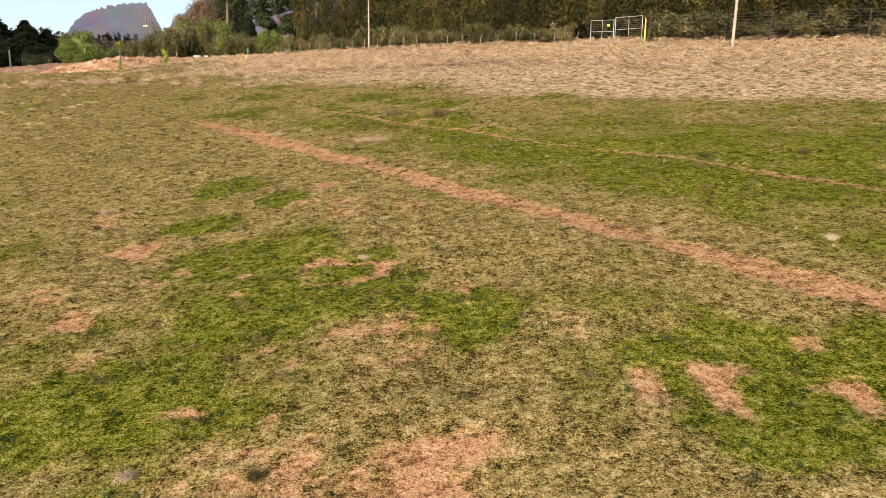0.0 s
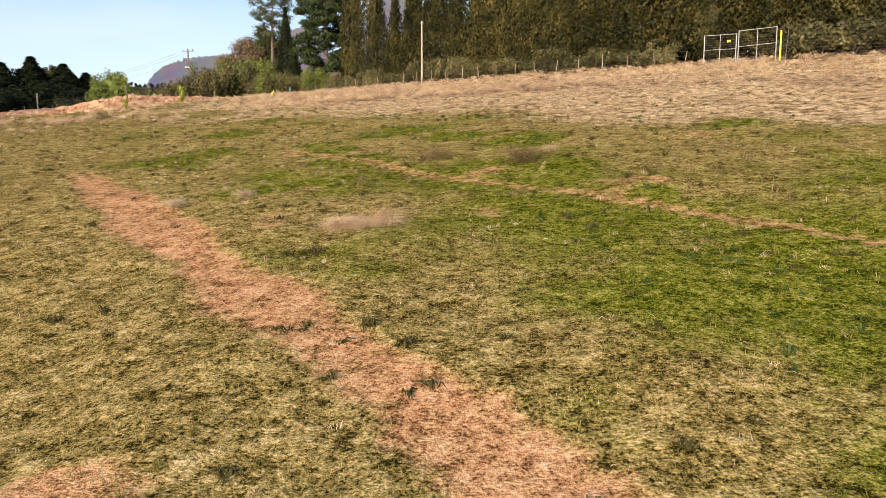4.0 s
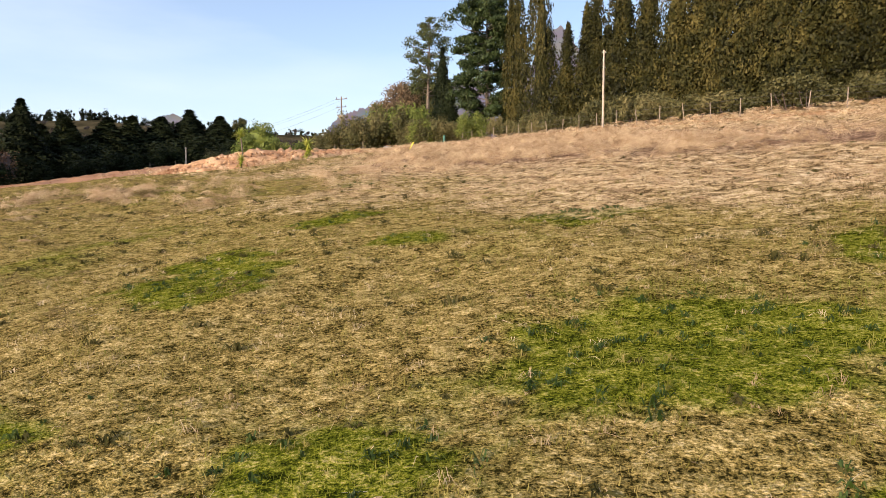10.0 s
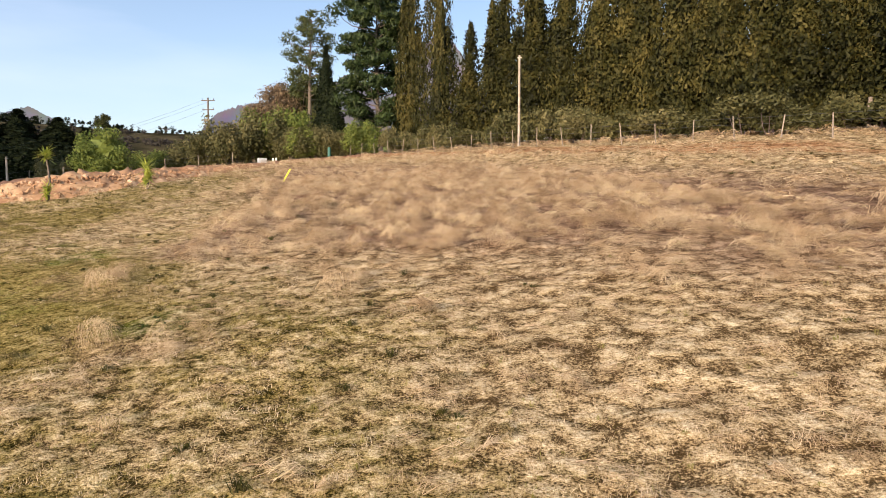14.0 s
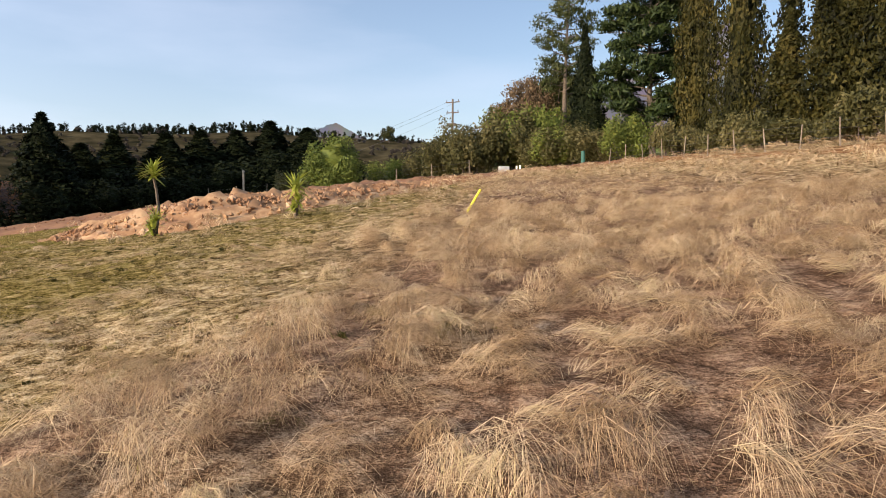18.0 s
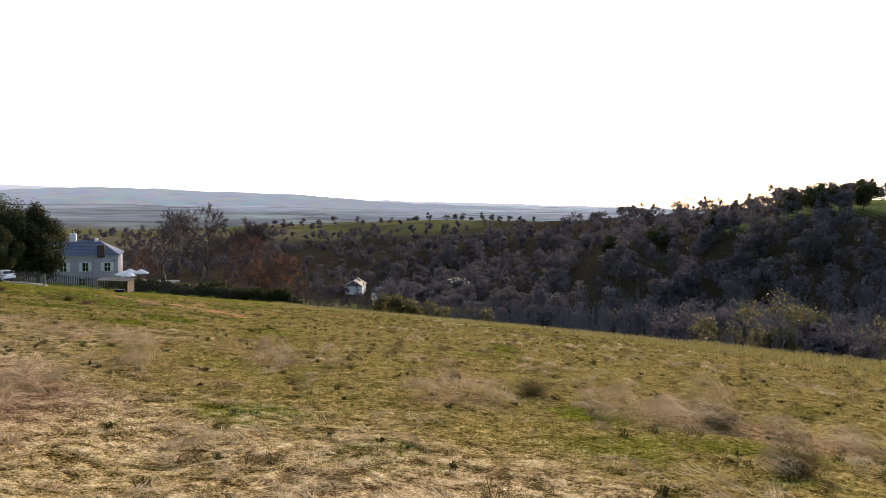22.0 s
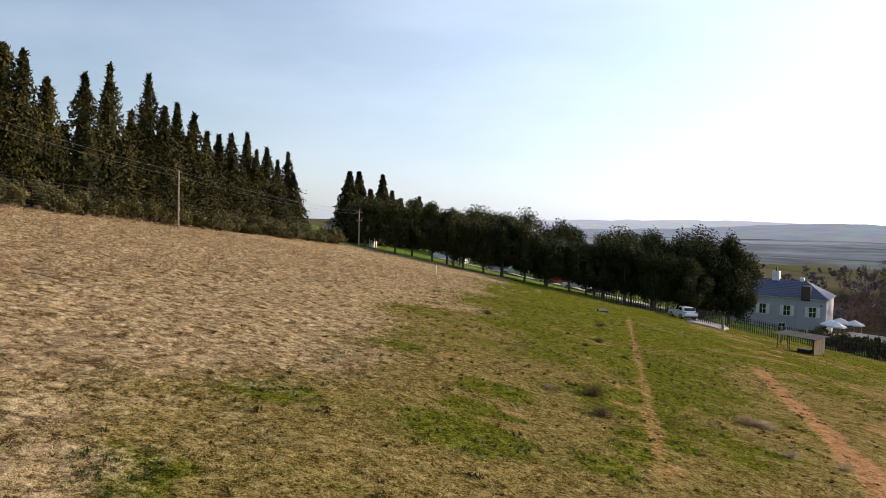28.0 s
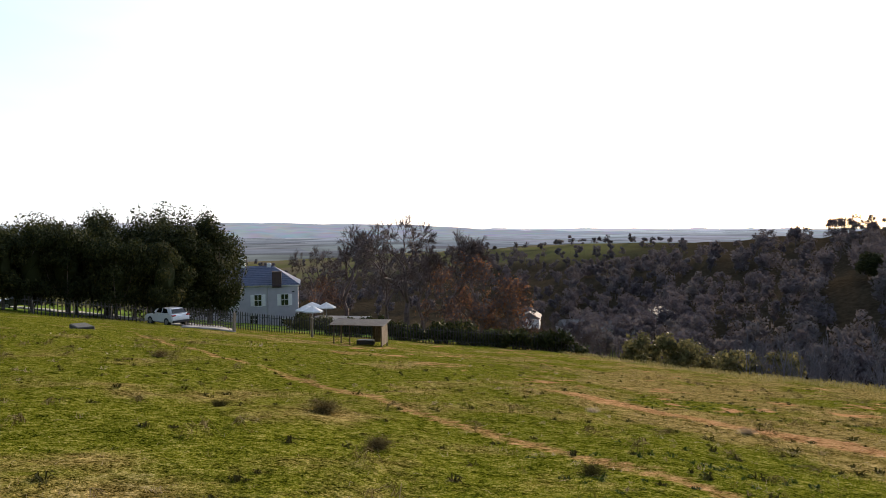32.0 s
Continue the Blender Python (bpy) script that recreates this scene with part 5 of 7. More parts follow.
woods("valley_woods", "dim mixed woodland filling the valley side", 201, 560, 66, 122, 0.16, 0.90, 5, 9, M_WOODS, 0.50, 34, 7)
woods("valley_woods", "dim wooded hillside running down to the plain", 202, 600, 144, 182, 0.25, 1.0, 5, 9, M_WOODS_HAZY, 0.46, 46, 7, 340)
woods("valley_woods", "dim woods climbing the far side of the valley", 216, 520, 66, 112, 0.3, 1.0, 4, 8, M_WOODS, 0.55, 26, 6, 300)
woods("valley_woods", "dark woods covering the far valley slope", 217, 560, 76, 117, 0.42, 0.90, 5, 9, M_WOODS, 0.85, 18, 6, 470)
woods("valley_thicket", "low dark thicket just below the meadow edge", 203, 380, 60, 172, -0.05, 0.14, 2.2, 4.2, M_WOODS, 0.55, 17, 6, 230, 0.8, False)
woods("valley_woods", "mixed trees, paled as by haze, where the valley opens", 214, 340, 117, 150, 0.16, 0.9, 5, 9, M_WOODS_HAZY, 0.45, 50, 7)
woods("pale_willows", "pale yellow-green willows along the valley floor", 204, 30, 100, 142, 0.08, 0.24, 7.5, 12, M_WOODS_PALE, 0.22, 110, 11, 230, 1.25)
woods("pale_willows", "soft pale willows below the garden", 205, 16, 168, 179, 0.12, 0.22, 7, 9, M_WOODS_PALE, 0.42, 80, 9, 330)
bare_woods("bare_woods", "grey leafless thicket of tall thin trees", 206, 330, 134, 172, 0.04, 0.55, 6, 11, M_PALEBARK, 230, 26)
bare_woods("bare_woods", "brown leafless trees on the valley floor", 207, 240, 70, 142, 0.03, 0.60, 7, 11, M_BARE, 230, 26)
bare_woods("bare_woods", "leafless orchard trees beyond the garden", 208, 46, 172, 190, 0.16, 0.42, 6, 9, M_BARE, 330, 26)
woods("garden_woods", "dark mixed trees crowding below the garden", 213, 420, 172, 212, 0.26, 0.85, 3.5, 6.5, M_WOODS_HAZY, 0.44, 44, 6, 480, 0.85)
woods("plain_woods", "dark hazy tree belts across the lower farmland", 209, 130, 172, 236, 0.5, 1.0, 4, 7, M_WOODS_HAZY, 0.9, 24, 5, 640, 0.7, False)
woods("ridge_woods", "dark scrub covering the far ridge slope", 210, 760, 24, 88, 0.30, 1.0, 1.6, 4.0, M_WOODS, 0.8, 18, 5, 600, 0.6, False)
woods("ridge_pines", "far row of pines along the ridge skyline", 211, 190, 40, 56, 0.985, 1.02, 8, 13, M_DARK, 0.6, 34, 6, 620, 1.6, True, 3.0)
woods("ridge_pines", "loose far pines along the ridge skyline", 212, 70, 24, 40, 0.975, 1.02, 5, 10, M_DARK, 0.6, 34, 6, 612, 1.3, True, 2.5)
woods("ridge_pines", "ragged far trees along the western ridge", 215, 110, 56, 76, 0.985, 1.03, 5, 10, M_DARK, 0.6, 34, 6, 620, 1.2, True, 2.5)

# single trees that stand out on the skyline
def sky_spot(az, dist, back=0.0):
    a = math.radians(az)
    return -15 - math.sin(a) * dist, 59 + math.cos(a) * dist


SKYR = [make_tree("ridge_tree", "round dark tree standing on the ridge skyline", *round_meshes(220 + k, 9.0, (3.6, 4.4)[k], M_ROUND, 0.14, 28, 190, 0.28, 5), group="skyline trees") for k in range(2)]
for k, (az, s, sz) in enumerate(((126.8, 1.15, 1.25), (125.2, 0.9, 0.85), (124.0, 1.25, 0.95), (121.5, 0.9, 0.9), (119.8, 1.0, 1.05), (118.4, 0.9, 0.85), (116.4, 0.55, 0.75), (152.6, 1.0, 0.95), (151.2, 0.85, 0.85), (149.8, 0.8, 0.9), (154.5, 0.8, 0.8), (97.6, 1.15, 1.0), (95.6, 0.9, 0.7), (163.5, 0.9, 0.8), (167.0, 1.0, 0.8), (159.5, 0.8, 0.8), (34.7, 1.7, 1.5))):
    d = 224 + (k * 37 % 17) if az > 100 else (290 if az > 80 else 560)
    x, y = sky_spot(az, d)
    place(SKYR[k % 2], [(x, y, s, sz)])
SKYB = make_tree("bare_ridge_tree", "leafless tree standing on the ridge skyline", *bare_meshes(225, 9.0, 5, 0.0, 1.6), group="skyline trees")
for k, (az, s, sz) in enumerate(((113.0, 1.3, 1.75), (114.0, 1.2, 1.6), (112.2, 0.8, 1.0), (105.5, 0.9, 0.8), (100.3, 1.1, 1.1), (99.2, 0.9, 0.9), (92.0, 0.9, 0.8), (90.3, 0.9, 0.85), (88.5, 0.9, 0.8), (87.4, 1.0, 0.9), (86.0, 0.9, 0.8))):
    x, y = sky_spot(az, 228 if az > 104 else 285)
    place(SKYB, [(x, y, s, sz)])
drop_marks()


# ---- fences, gates and poles ----
def wire_mesh(points, r=0.006, sag=0.0):
    pts = []
    for a, b in zip(points[:-1], points[1:]):
        a, b = np.array(a, float), np.array(b, float)
        t = np.linspace(0, 1, 9 if sag else 2)[:, None]
        p = a + (b - a) * t
        p[:, 2] -= 4 * sag * (t * (1 - t))[:, 0]
        pts.append(p if not pts else p[1:])
    return mesh_np("wire", *tube(np.concatenate(pts), r, r, 4), M_WIRE)


def line_fence(label, a, b, step, h, r, strands, post_mat, seed, group, wire_r=0.005, lean=0.05):
    """A post-and-wire fence over the ground from a to b."""
    rs = random.Random(seed)
    a, b = Vector(a), Vector(b)
    n = max(2, round((b - a).length / step))
    e = empty("wire_fence", Matrix())
    tagged(e, label, "fence", group)
    tops = []
    shape = bmesh.new()
    rod_bm((0, 0, -0.3), (0, 0, h), r, r * 0.85, 8, shape)
    bmesh.ops.bevel(shape, geom=[v for v in shape.verts if v.co.z > h * 0.9], offset=r * 0.25, segments=1, affect="EDGES") if r > 0.03 else None
    me = bpy.data.meshes.new("post")
    shape.to_mesh(me)
    shape.free()
    me.materials.append(post_mat)
    for k in range(n + 1):
        p = a.lerp(b, k / n)
        z = hz(p.x, p.y)
        tops.append((p.x, p.y, z))
        o = part("post", me, parent=e, m=pose(p.x, p.y, z, rs.uniform(-3, 3) * lean * 20, rs.uniform(-3, 3) * lean * 20, rs.uniform(0, 360)))
        o.scale.z = rs.uniform(0.92, 1.08)
    for s in strands:
        part("wire", wire_mesh([(x, y, z + s * h) for x, y, z in tops], wire_r), parent=e)
    return e


line_fence("tall dark-posted game fence below the cypresses", (17.2, 59.6), (73.5, 1.5), 3.3, 2.0, 0.035, (0.08, 0.17, 0.26, 0.35, 0.45, 0.55, 0.65, 0.76, 0.87, 0.98), M_DARKSTEEL, 1, "field fences", 0.006)
line_fence("low pale-stake wire fence along the hedge", (11.8, 62.6), (-24.5, 100.0), 2.3, 1.15, 0.032, (0.35, 0.65, 0.92), M_POSTWOOD, 2, "field fences", 0.004, 0.12)
line_fence("old wooden post fence beyond the earth bank", (-38.5, 105.5), (-66.0, 101.0), 3.4, 1.5, 0.05, (0.3, 0.6, 0.9), M_POSTWOOD, 3, "field fences", 0.004)
line_fence("thin wire fence in front of the evergreen row", (74.5, -3.0), (44.6, -31.0), 3.0, 1.3, 0.03, (0.3, 0.6, 0.9), M_POSTWOOD, 4, "field fences", 0.004)
postM = part("wooden_post", rod_bm((0, 0, -0.3), (0.04, 0, 1.5), 0.11, 0.09, 9), M_POSTWOOD)
postM.matrix_basis = pose(8.19, 72.23, hz(8.19, 72.23))
tagged(postM, "stout weathered wooden post in the hedge", "post")


def game_gate(a, b, h, label, mesh_lines=11, sign=False, braces=False, material=M_STEEL):
    """One gate leaf between a and b with tube frame, mid rail and wire infill."""
    a, b = Vector(a), Vector(b)
    L = (b - a).length
    yaw = math.degrees(math.atan2(b.y - a.y, b.x - a.x))
    e = empty("field_gate", pose(a.x, a.y, min(hz(a.x, a.y), hz(b.x, b.y)) + 0.06, 0, 0, yaw))
    slope = (hz(b.x, b.y) - hz(a.x, a.y)) / L
    sh = slope * L
    for nm, p, q, r in (("stile", (0, 0, -0.3), (0, 0, h), 0.032), ("stile", (L, 0, sh - 0.3), (L, 0, sh + h), 0.032), ("rail", (0, 0, h - 0.03), (L, 0, sh + h - 0.03), 0.022), ("rail", (0, 0, h * 0.5), (L, 0, sh + h * 0.5), 0.02), ("rail", (0, 0, 0.08), (L, 0, sh + 0.08), 0.02), ("upright", (L / 2, 0, sh / 2 + 0.08), (L / 2, 0, sh / 2 + h - 0.03), 0.022)):
        part(nm, rod_bm(p, q, r, r, 8), material, e)
    if braces:
        part("brace", rod_bm((0, 0, 0.1), (L / 2, 0, sh / 2 + h - 0.05), 0.018, 0.018, 6), material, e)
        part("brace", rod_bm((L, 0, sh + 0.1), (L / 2, 0, sh / 2 + h - 0.05), 0.018, 0.018, 6), material, e)
    for k in range(mesh_lines):
        f = 0.12 + 0.84 * k / mesh_lines
        part("wire", mesh_np("wire", *tube([(0, 0, h * f), (L, 0, sh + h * f)], 0.005, 0.005, 4), M_WIRE), parent=e)
    if sign:
        part("sign", box_bm(L * 0.72, L * 0.72 + 0.2, -0.02, -0.005, sh * 0.72 + h * 0.72, sh * 0.72 + h * 0.72 + 0.15, 0.004), M_SIGN, e, "small yellow warning sign")
    return tagged(e, label, "gate", "field gates")


game_gate((12.8, 61.6), (14.5, 60.6), 1.9, "galvanised steel game gate leaf with wire mesh", sign=True)
game_gate((14.62, 60.53), (16.6, 59.6), 2.0, "galvanised steel game gate leaf standing beside another")
marker = part("yellow_post", rod_bm((0, 0, 0), (0, 0, 1.9), 0.05, 0.05, 10), M_SIGN)
marker.matrix_basis = pose(16.85, 59.55, hz(16.85, 59.55) - 0.1)
tagged(marker, "bright yellow marker post beside the steel gate", "post")


def pole(x, y, h, label, r=0.11, cross=False, lean=0.0, transformer=False, material=M_POLE):
    e = empty("utility_pole", pose(x, y, hz(x, y), 0, lean, 0))
    bm = rod_bm((0, 0, -0.4), (0, 0, h), r, r * 0.7, 12)
    part("shaft", bm, material, e)
    if cross:
        for zc, wdt in ((h - 0.35, 0.9), (h - 1.5, 0.8)):
            part("crossarm", box_bm(-wdt, wdt, -0.05, 0.05, zc - 0.05, zc + 0.05, 0.01), material, e)
            for s in (-0.85, 0, 0.85):
                part("insulator", rod_bm((s * wdt, 0, zc + 0.05), (s * wdt, 0, zc + 0.27), 0.05, 0.03, 8), M_INSUL, e)
    else:
        part("bracket", box_bm(-0.16, 0.16, -0.03, 0.03, h - 0.2, h - 0.13, 0.006), M_STEEL, e)
    if transformer:
        part("transformer", box_bm(-0.45, 0.45, -0.35, 0.1, h - 3.0, h - 2.7, 0.03), M_INSUL, e)
    return tagged(e, label, "pole", "utility poles")


pole(-8.4, 85.2, 6.1, "slender weathered wooden pole in front of the hedge", 0.10)
pole(20.1, 49.6, 6.6, "pale leaning wooden pole near the steel gate", 0.11, lean=1.2)
pole(45.0, 27.9, 4.7, "slim wooden pole in front of the cypress row", 0.08)
pole(75.0, -2.3, 5.2, "wooden pole carrying two wires beside the white wall", 0.10, True)
pole(-48.7, 120.5, 9.2, "dark utility pole with crossarms above the shrubs", 0.14, True, transformer=True, material=M_BARK)
pole(-40.0, 126.0, 9.4, "second dark utility pole behind the rusty tree", 0.13, True, material=M_BARK)
pole(-59.0, 99.0, 2.95, "short weathered wooden pole on the earth bank", 0.12)
pole(-75.0, 54.6, 9.5, "wooden pole below the meadow edge carrying wires", 0.11, True)
pole(-92.0, -2.0, 10.0, "wooden pole down in the valley woods", 0.11, True)


def cable(label, pts, sag, r=0.012):
    return tagged(new("overhead_cable", wire_mesh(pts, r, sag)), label, "cable", "overhead cables")


def top_of(x, y, h, off=0.0):
    return (x + off, y, hz(x, y) + h)


for off, dz in ((-0.7, 0.0), (0.7, 0.0), (0.0, -1.1)):
    cable("thin overhead cable sagging across the valley", [top_of(-75.0, 54.6, 9.2 + dz, off), top_of(-92.0, -2.0, 9.6 + dz, off)], 2.2, 0.009)
    cable("thin overhead cable running above the shrubs", [top_of(-48.7, 120.5, 8.9 + dz, off), top_of(-82, 118, 8.0 + dz, off)], 1.2, 0.01)
for dz in (0.0, -0.4):
    cable("thin overhead cable along the cypress row", [top_of(20.1, 49.6, 6.4 + dz), top_of(45.0, 27.9, 4.55 + dz), top_of(75.0, -2.3, 5.0 + dz)], 0.45, 0.009)


# ---- stakes and small things on the meadow ----
st = part("marker_stake", rod_bm((0, 0, -0.1), (0.26, 0.37, 0.60), 0.032, 0.032, 10), M_YELLOW)
st.matrix_basis = pose(-18.58, 67.98, hz(-18.58, 67.98))
tagged(st, "bright yellow marker stake leaning in dry grass", "stake")
st = part("marker_stake", rod_bm((0, 0, -0.1), (0.03, 0, 0.95), 0.05, 0.045, 10), M_PALESTAKE)
st.matrix_basis = pose(44.47, 3.75, hz(44.47, 3.75))
tagged(st, "pale upright marker stake in the grass", "stake")
slab = part("stone_slab", box_bm(-0.95, 0.95, -0.4, 0.4, -0.05, 0.22, 0.05), surface("dark_slab", (0.035, 0.034, 0.030), (0.085, 0.080, 0.070), 6.0, 0.95, bump=0.5))
slab.matrix_basis = pose(31.68, -6.08, hz(31.68, -6.08), 0, 0, 140)
tagged(slab, "low dark trough slab lying in the turf", "trough")
bx = empty("meter_box", pose(-36.4, 108.0, hz(-36.4, 108.0), 0, 0, 35))
part("cabinet", box_bm(-0.45, 0.45, -0.3, 0.3, 0.25, 0.75, 0.03), M_BOXMET, bx)
part("plinth", box_bm(-0.6, 0.6, -0.4, 0.4, -0.1, 0.25, 0.03), M_CONCRETE, bx)
tagged(bx, "grey metal box on a concrete base by the shrubs", "box")
for k, dx in enumerate((1.3, 1.65)):
    o = part("white_pipe", rod_bm((0, 0, -0.1), (0, 0, 0.62), 0.09, 0.09, 10), M_WHITE)
    o.matrix_basis = pose(-36.4 + dx * 0.8, 108.0 + dx * 0.35, hz(-36.4 + dx * 0.8, 108.0 + dx * 0.35))
    tagged(o, "short white pipe standing beside the grey box", "pipe", "white pipes")
tarp = part("green_barrel", rod_bm((0, 0, 0), (0, 0, 1.15), 0.17, 0.15, 12), plain("green_plastic", (0.015, 0.085, 0.065), 0.6))
tarp.matrix_basis = pose(-27.3, 102.6, hz(-27.3, 102.6))
tagged(tarp, "tall green plastic drum in front of the hedge", "drum")


# ---- yuccas by the rubble bank ----
def yucca(x, y, heads, label):
    rs = np.random.RandomState(int(abs(x) * 10))
    e = empty("yucca", pose(x, y, hz(x, y)))
    for k, (dx, dy, z0, z1, n, ln) in enumerate(heads):
        if z1 > z0:
            part("stem", mesh_np("stem", *tube(bent((dx * 0.4, dy * 0.4, -0.1), (dx, dy, z1), rs, 0.04, 5), 0.06, 0.045, 7), M_BARK), parent=e)
        ch = []
        for j in range(n):
            a, el = rs.uniform(0, math.tau), rs.uniform(-0.5, 1.35)
            d = np.array([math.cos(a) * math.cos(el), math.sin(a) * math.cos(el), math.sin(el)])
            side = np.array([-math.sin(a), math.cos(a), 0])
            b = np.array([dx, dy, z1 + rs.uniform(-0.25, 0.1) * (1 + (z1 <= z0) * 0)])
            L = ln * rs.uniform(0.7, 1.1)
            m1, tip = b + d * L * 0.5, b + d * L + np.array([0, 0, -0.10 * L])
            v = np.array([b - side * 0.03, b + side * 0.03, m1 + side * 0.048, m1 - side * 0.048, m1 - side * 0.048, m1 + side * 0.048, tip + side * 0.004, tip - side * 0.004])
            ch.append((v, np.array([[0, 1, 2, 3], [4, 5, 6, 7]])))
        part("leaf_rosette", mesh_np("leaf_rosette", *merge(ch), M_YUCCA), parent=e)
    return tagged(e, label, "yucca", "yuccas")


yucca(-29.8, 67.0, ((0.0, 0.0, 0.0, 2.15, 60, 0.62), (-0.02, 0.1, 0.0, 0.55, 46, 0.55), (0.1, -0.1, 0.0, 0.25, 34, 0.5)), "yellow-green yucca with one tall bare stem")
yucca(-27.0, 70.8, ((0.0, 0.0, 0.0, 1.15, 64, 0.8), (0.05, 0.05, 0.0, 0.55, 46, 0.62), (-0.06, 0.0, 0.0, 0.25, 30, 0.5)), "bushy yellow-green yucca beside the rubble bank")


# ---- rubble bank and earth cutting ----
def mound(name, label, path, width, top, material, seed, rough=0.12, category="bank"):
    """A long low heap along a path of (x, y); width and top are given at each point."""
    rs = np.random.RandomState(seed)
    P = np.array(path, float)
    seg = np.concatenate([[0], np.cumsum(np.hypot(*np.diff(P, axis=0).T))])
    s = np.arange(0, seg[-1], 0.35)
    cx, cy = np.interp(s, seg, P[:, 0]), np.interp(s, seg, P[:, 1])
    w, t = np.interp(s, seg, width), np.interp(s, seg, top)
    tx, ty = np.gradient(cx), np.gradient(cy)
    q = np.hypot(tx, ty)
    nx, ny = -ty / q, tx / q
    v = np.linspace(-1, 1, 25)
    X = cx[:, None] + nx[:, None] * w[:, None] * v
    Y = cy[:, None] + ny[:, None] * w[:, None] * v
    prof = np.clip(1 - np.abs(v) ** 1.7, 0, 1)
    Z = height(X, Y) - 0.06 + t[:, None] * prof * (1 + 0.25 * wave(X, Y, 1.8, seed) + 0.12 * wave(X, Y, 0.7, seed + 1)) + rs.normal(0, rough * 0.35, X.shape) * (prof > 0.04)
    m, k = X.shape
    i, j = np.meshgrid(np.arange(m - 1), np.arange(k - 1), indexing="ij")
    f = np.stack([i * k + j, (i + 1) * k + j, (i + 1) * k + j + 1, i * k + j + 1], -1).reshape(-1, 4)
    return tagged(new(name, mesh_np(name, np.stack([X, Y, Z], -1).reshape(-1, 3), f, material, True)), label, category, kind="structure")


mound("rubble_bank", "long heap of ochre rubble along the meadow edge", [(-38.4, 68.6), (-34.5, 69.6), (-32.0, 71.5), (-31.0, 75.0), (-30.8, 79.0), (-30.5, 84.0), (-29.5, 90.0)], [0.8, 2.4, 3.0, 2.6, 2.0, 1.6, 0.9], [0.08, 0.72, 1.12, 0.80, 0.60, 0.42, 0.20], M_GRAVEL, 5, 0.2)
mound("earth_bank", "raw red earth cutting behind the rubble", [(-62, 74), (-54, 76), (-48.5, 81), (-46, 88), (-45, 96), (-41, 102), (-35, 104)], [3, 4.5, 5.5, 5.5, 5.5, 4.0, 2.5], [0.1, 0.35, 0.55, 0.6, 0.6, 0.5, 0.2], M_EARTH, 8, 0.06)
mound("earth_bank", "low red earth lip running up to the grey box", [(-33.5, 86), (-33, 93), (-31.5, 99), (-28, 102.5), (-22, 101.5), (-17, 98)], [2.2, 3.0, 3.0, 2.2, 1.6, 0.8], [0.15, 0.25, 0.3, 0.25, 0.15, 0.05], M_EARTH, 11, 0.05)


def stone_mesh(seed):
    rs = np.random.RandomState(seed)
    bm = bmesh.new()
    bmesh.ops.create_icosphere(bm, subdivisions=1, radius=1.0)
    for v in bm.verts:
        v.co *= rs.uniform(0.72, 1.18)
        v.co.z *= 0.7
    me = bpy.data.meshes.new("stone")
    bm.to_mesh(me)
    bm.free()
    me.materials.append(M_STONE)
    return me


def rubble(label, path, width, top, count, seed, big, material=None):
    """Broken stones heaped over a bank, too many to count."""
    rs = np.random.RandomState(seed)
    P = np.array(path, float)
    seg = np.concatenate([[0], np.cumsum(np.hypot(*np.diff(P, axis=0).T))])
    s = rs.uniform(0, seg[-1], count)
    cx, cy = np.interp(s, seg, P[:, 0]), np.interp(s, seg, P[:, 1])
    tx, ty = np.interp(s + 0.3, seg, P[:, 0]) - np.interp(s - 0.3, seg, P[:, 0]), np.interp(s + 0.3, seg, P[:, 1]) - np.interp(s - 0.3, seg, P[:, 1])
    q = np.hypot(tx, ty) + 1e-6
    v = np.clip(rs.normal(0, 0.5, count), -1.1, 1.1)
    w, t = np.interp(s, seg, width), np.interp(s, seg, top)
    x, y = cx - ty / q * w * v, cy + tx / q * w * v
    z = height(x, y) - 0.05 + t * np.clip(1 - np.abs(v) ** 1.7, 0, 1)
    size = big * rs.uniform(0.25, 1.0, count) ** 1.8
    corner = np.array([(1, 0, 0), (0, 1, 0), (-1, 0, 0), (0, -1, 0), (0, 0, 0.9), (0, 0, -0.9)], float)
    shape = corner[None] * rs.uniform(0.6, 1.3, (count, 6, 1)) + rs.normal(0, 0.16, (count, 6, 3))
    a = rs.uniform(0, math.tau, count)[:, None]
    vx = shape[..., 0] * np.cos(a) - shape[..., 1] * np.sin(a)
    vy = shape[..., 0] * np.sin(a) + shape[..., 1] * np.cos(a)
    V = np.stack([x[:, None] + vx * size[:, None], y[:, None] + vy * size[:, None], z[:, None] + shape[..., 2] * size[:, None]], -1).reshape(-1, 3)
    F = np.array([(0, 1, 4), (1, 2, 4), (2, 3, 4), (3, 0, 4), (1, 0, 5), (2, 1, 5), (3, 2, 5), (0, 3, 5)])
    return tagged(new("rubble", mesh_np("rubble", V, (np.arange(count)[:, None, None] * 6 + F[None]).reshape(-1, 3), material or M_RUBBLE)), label, "rubble", kind="stuff")


rubble("broken ochre stones heaped along the meadow edge", [(-38.4, 68.6), (-34.5, 69.6), (-32.0, 71.5), (-31.0, 75.0), (-30.8, 79.0), (-30.5, 84.0), (-29.5, 90.0)], [0.8, 2.5, 3.1, 2.7, 2.1, 1.7, 1.0], [0.08, 0.72, 1.12, 0.80, 0.60, 0.42, 0.20], 7500, 91, 0.13)
rubble("small red clods strewn over the earth cutting", [(-62, 74), (-54, 76), (-48.5, 81), (-46, 88), (-45, 96), (-41, 102), (-35, 104)], [3, 4.5, 5.5, 5.5, 5.5, 4.0, 2.5], [0.1, 0.35, 0.55, 0.6, 0.6, 0.5, 0.2], 2600, 92, 0.11, M_EARTH)
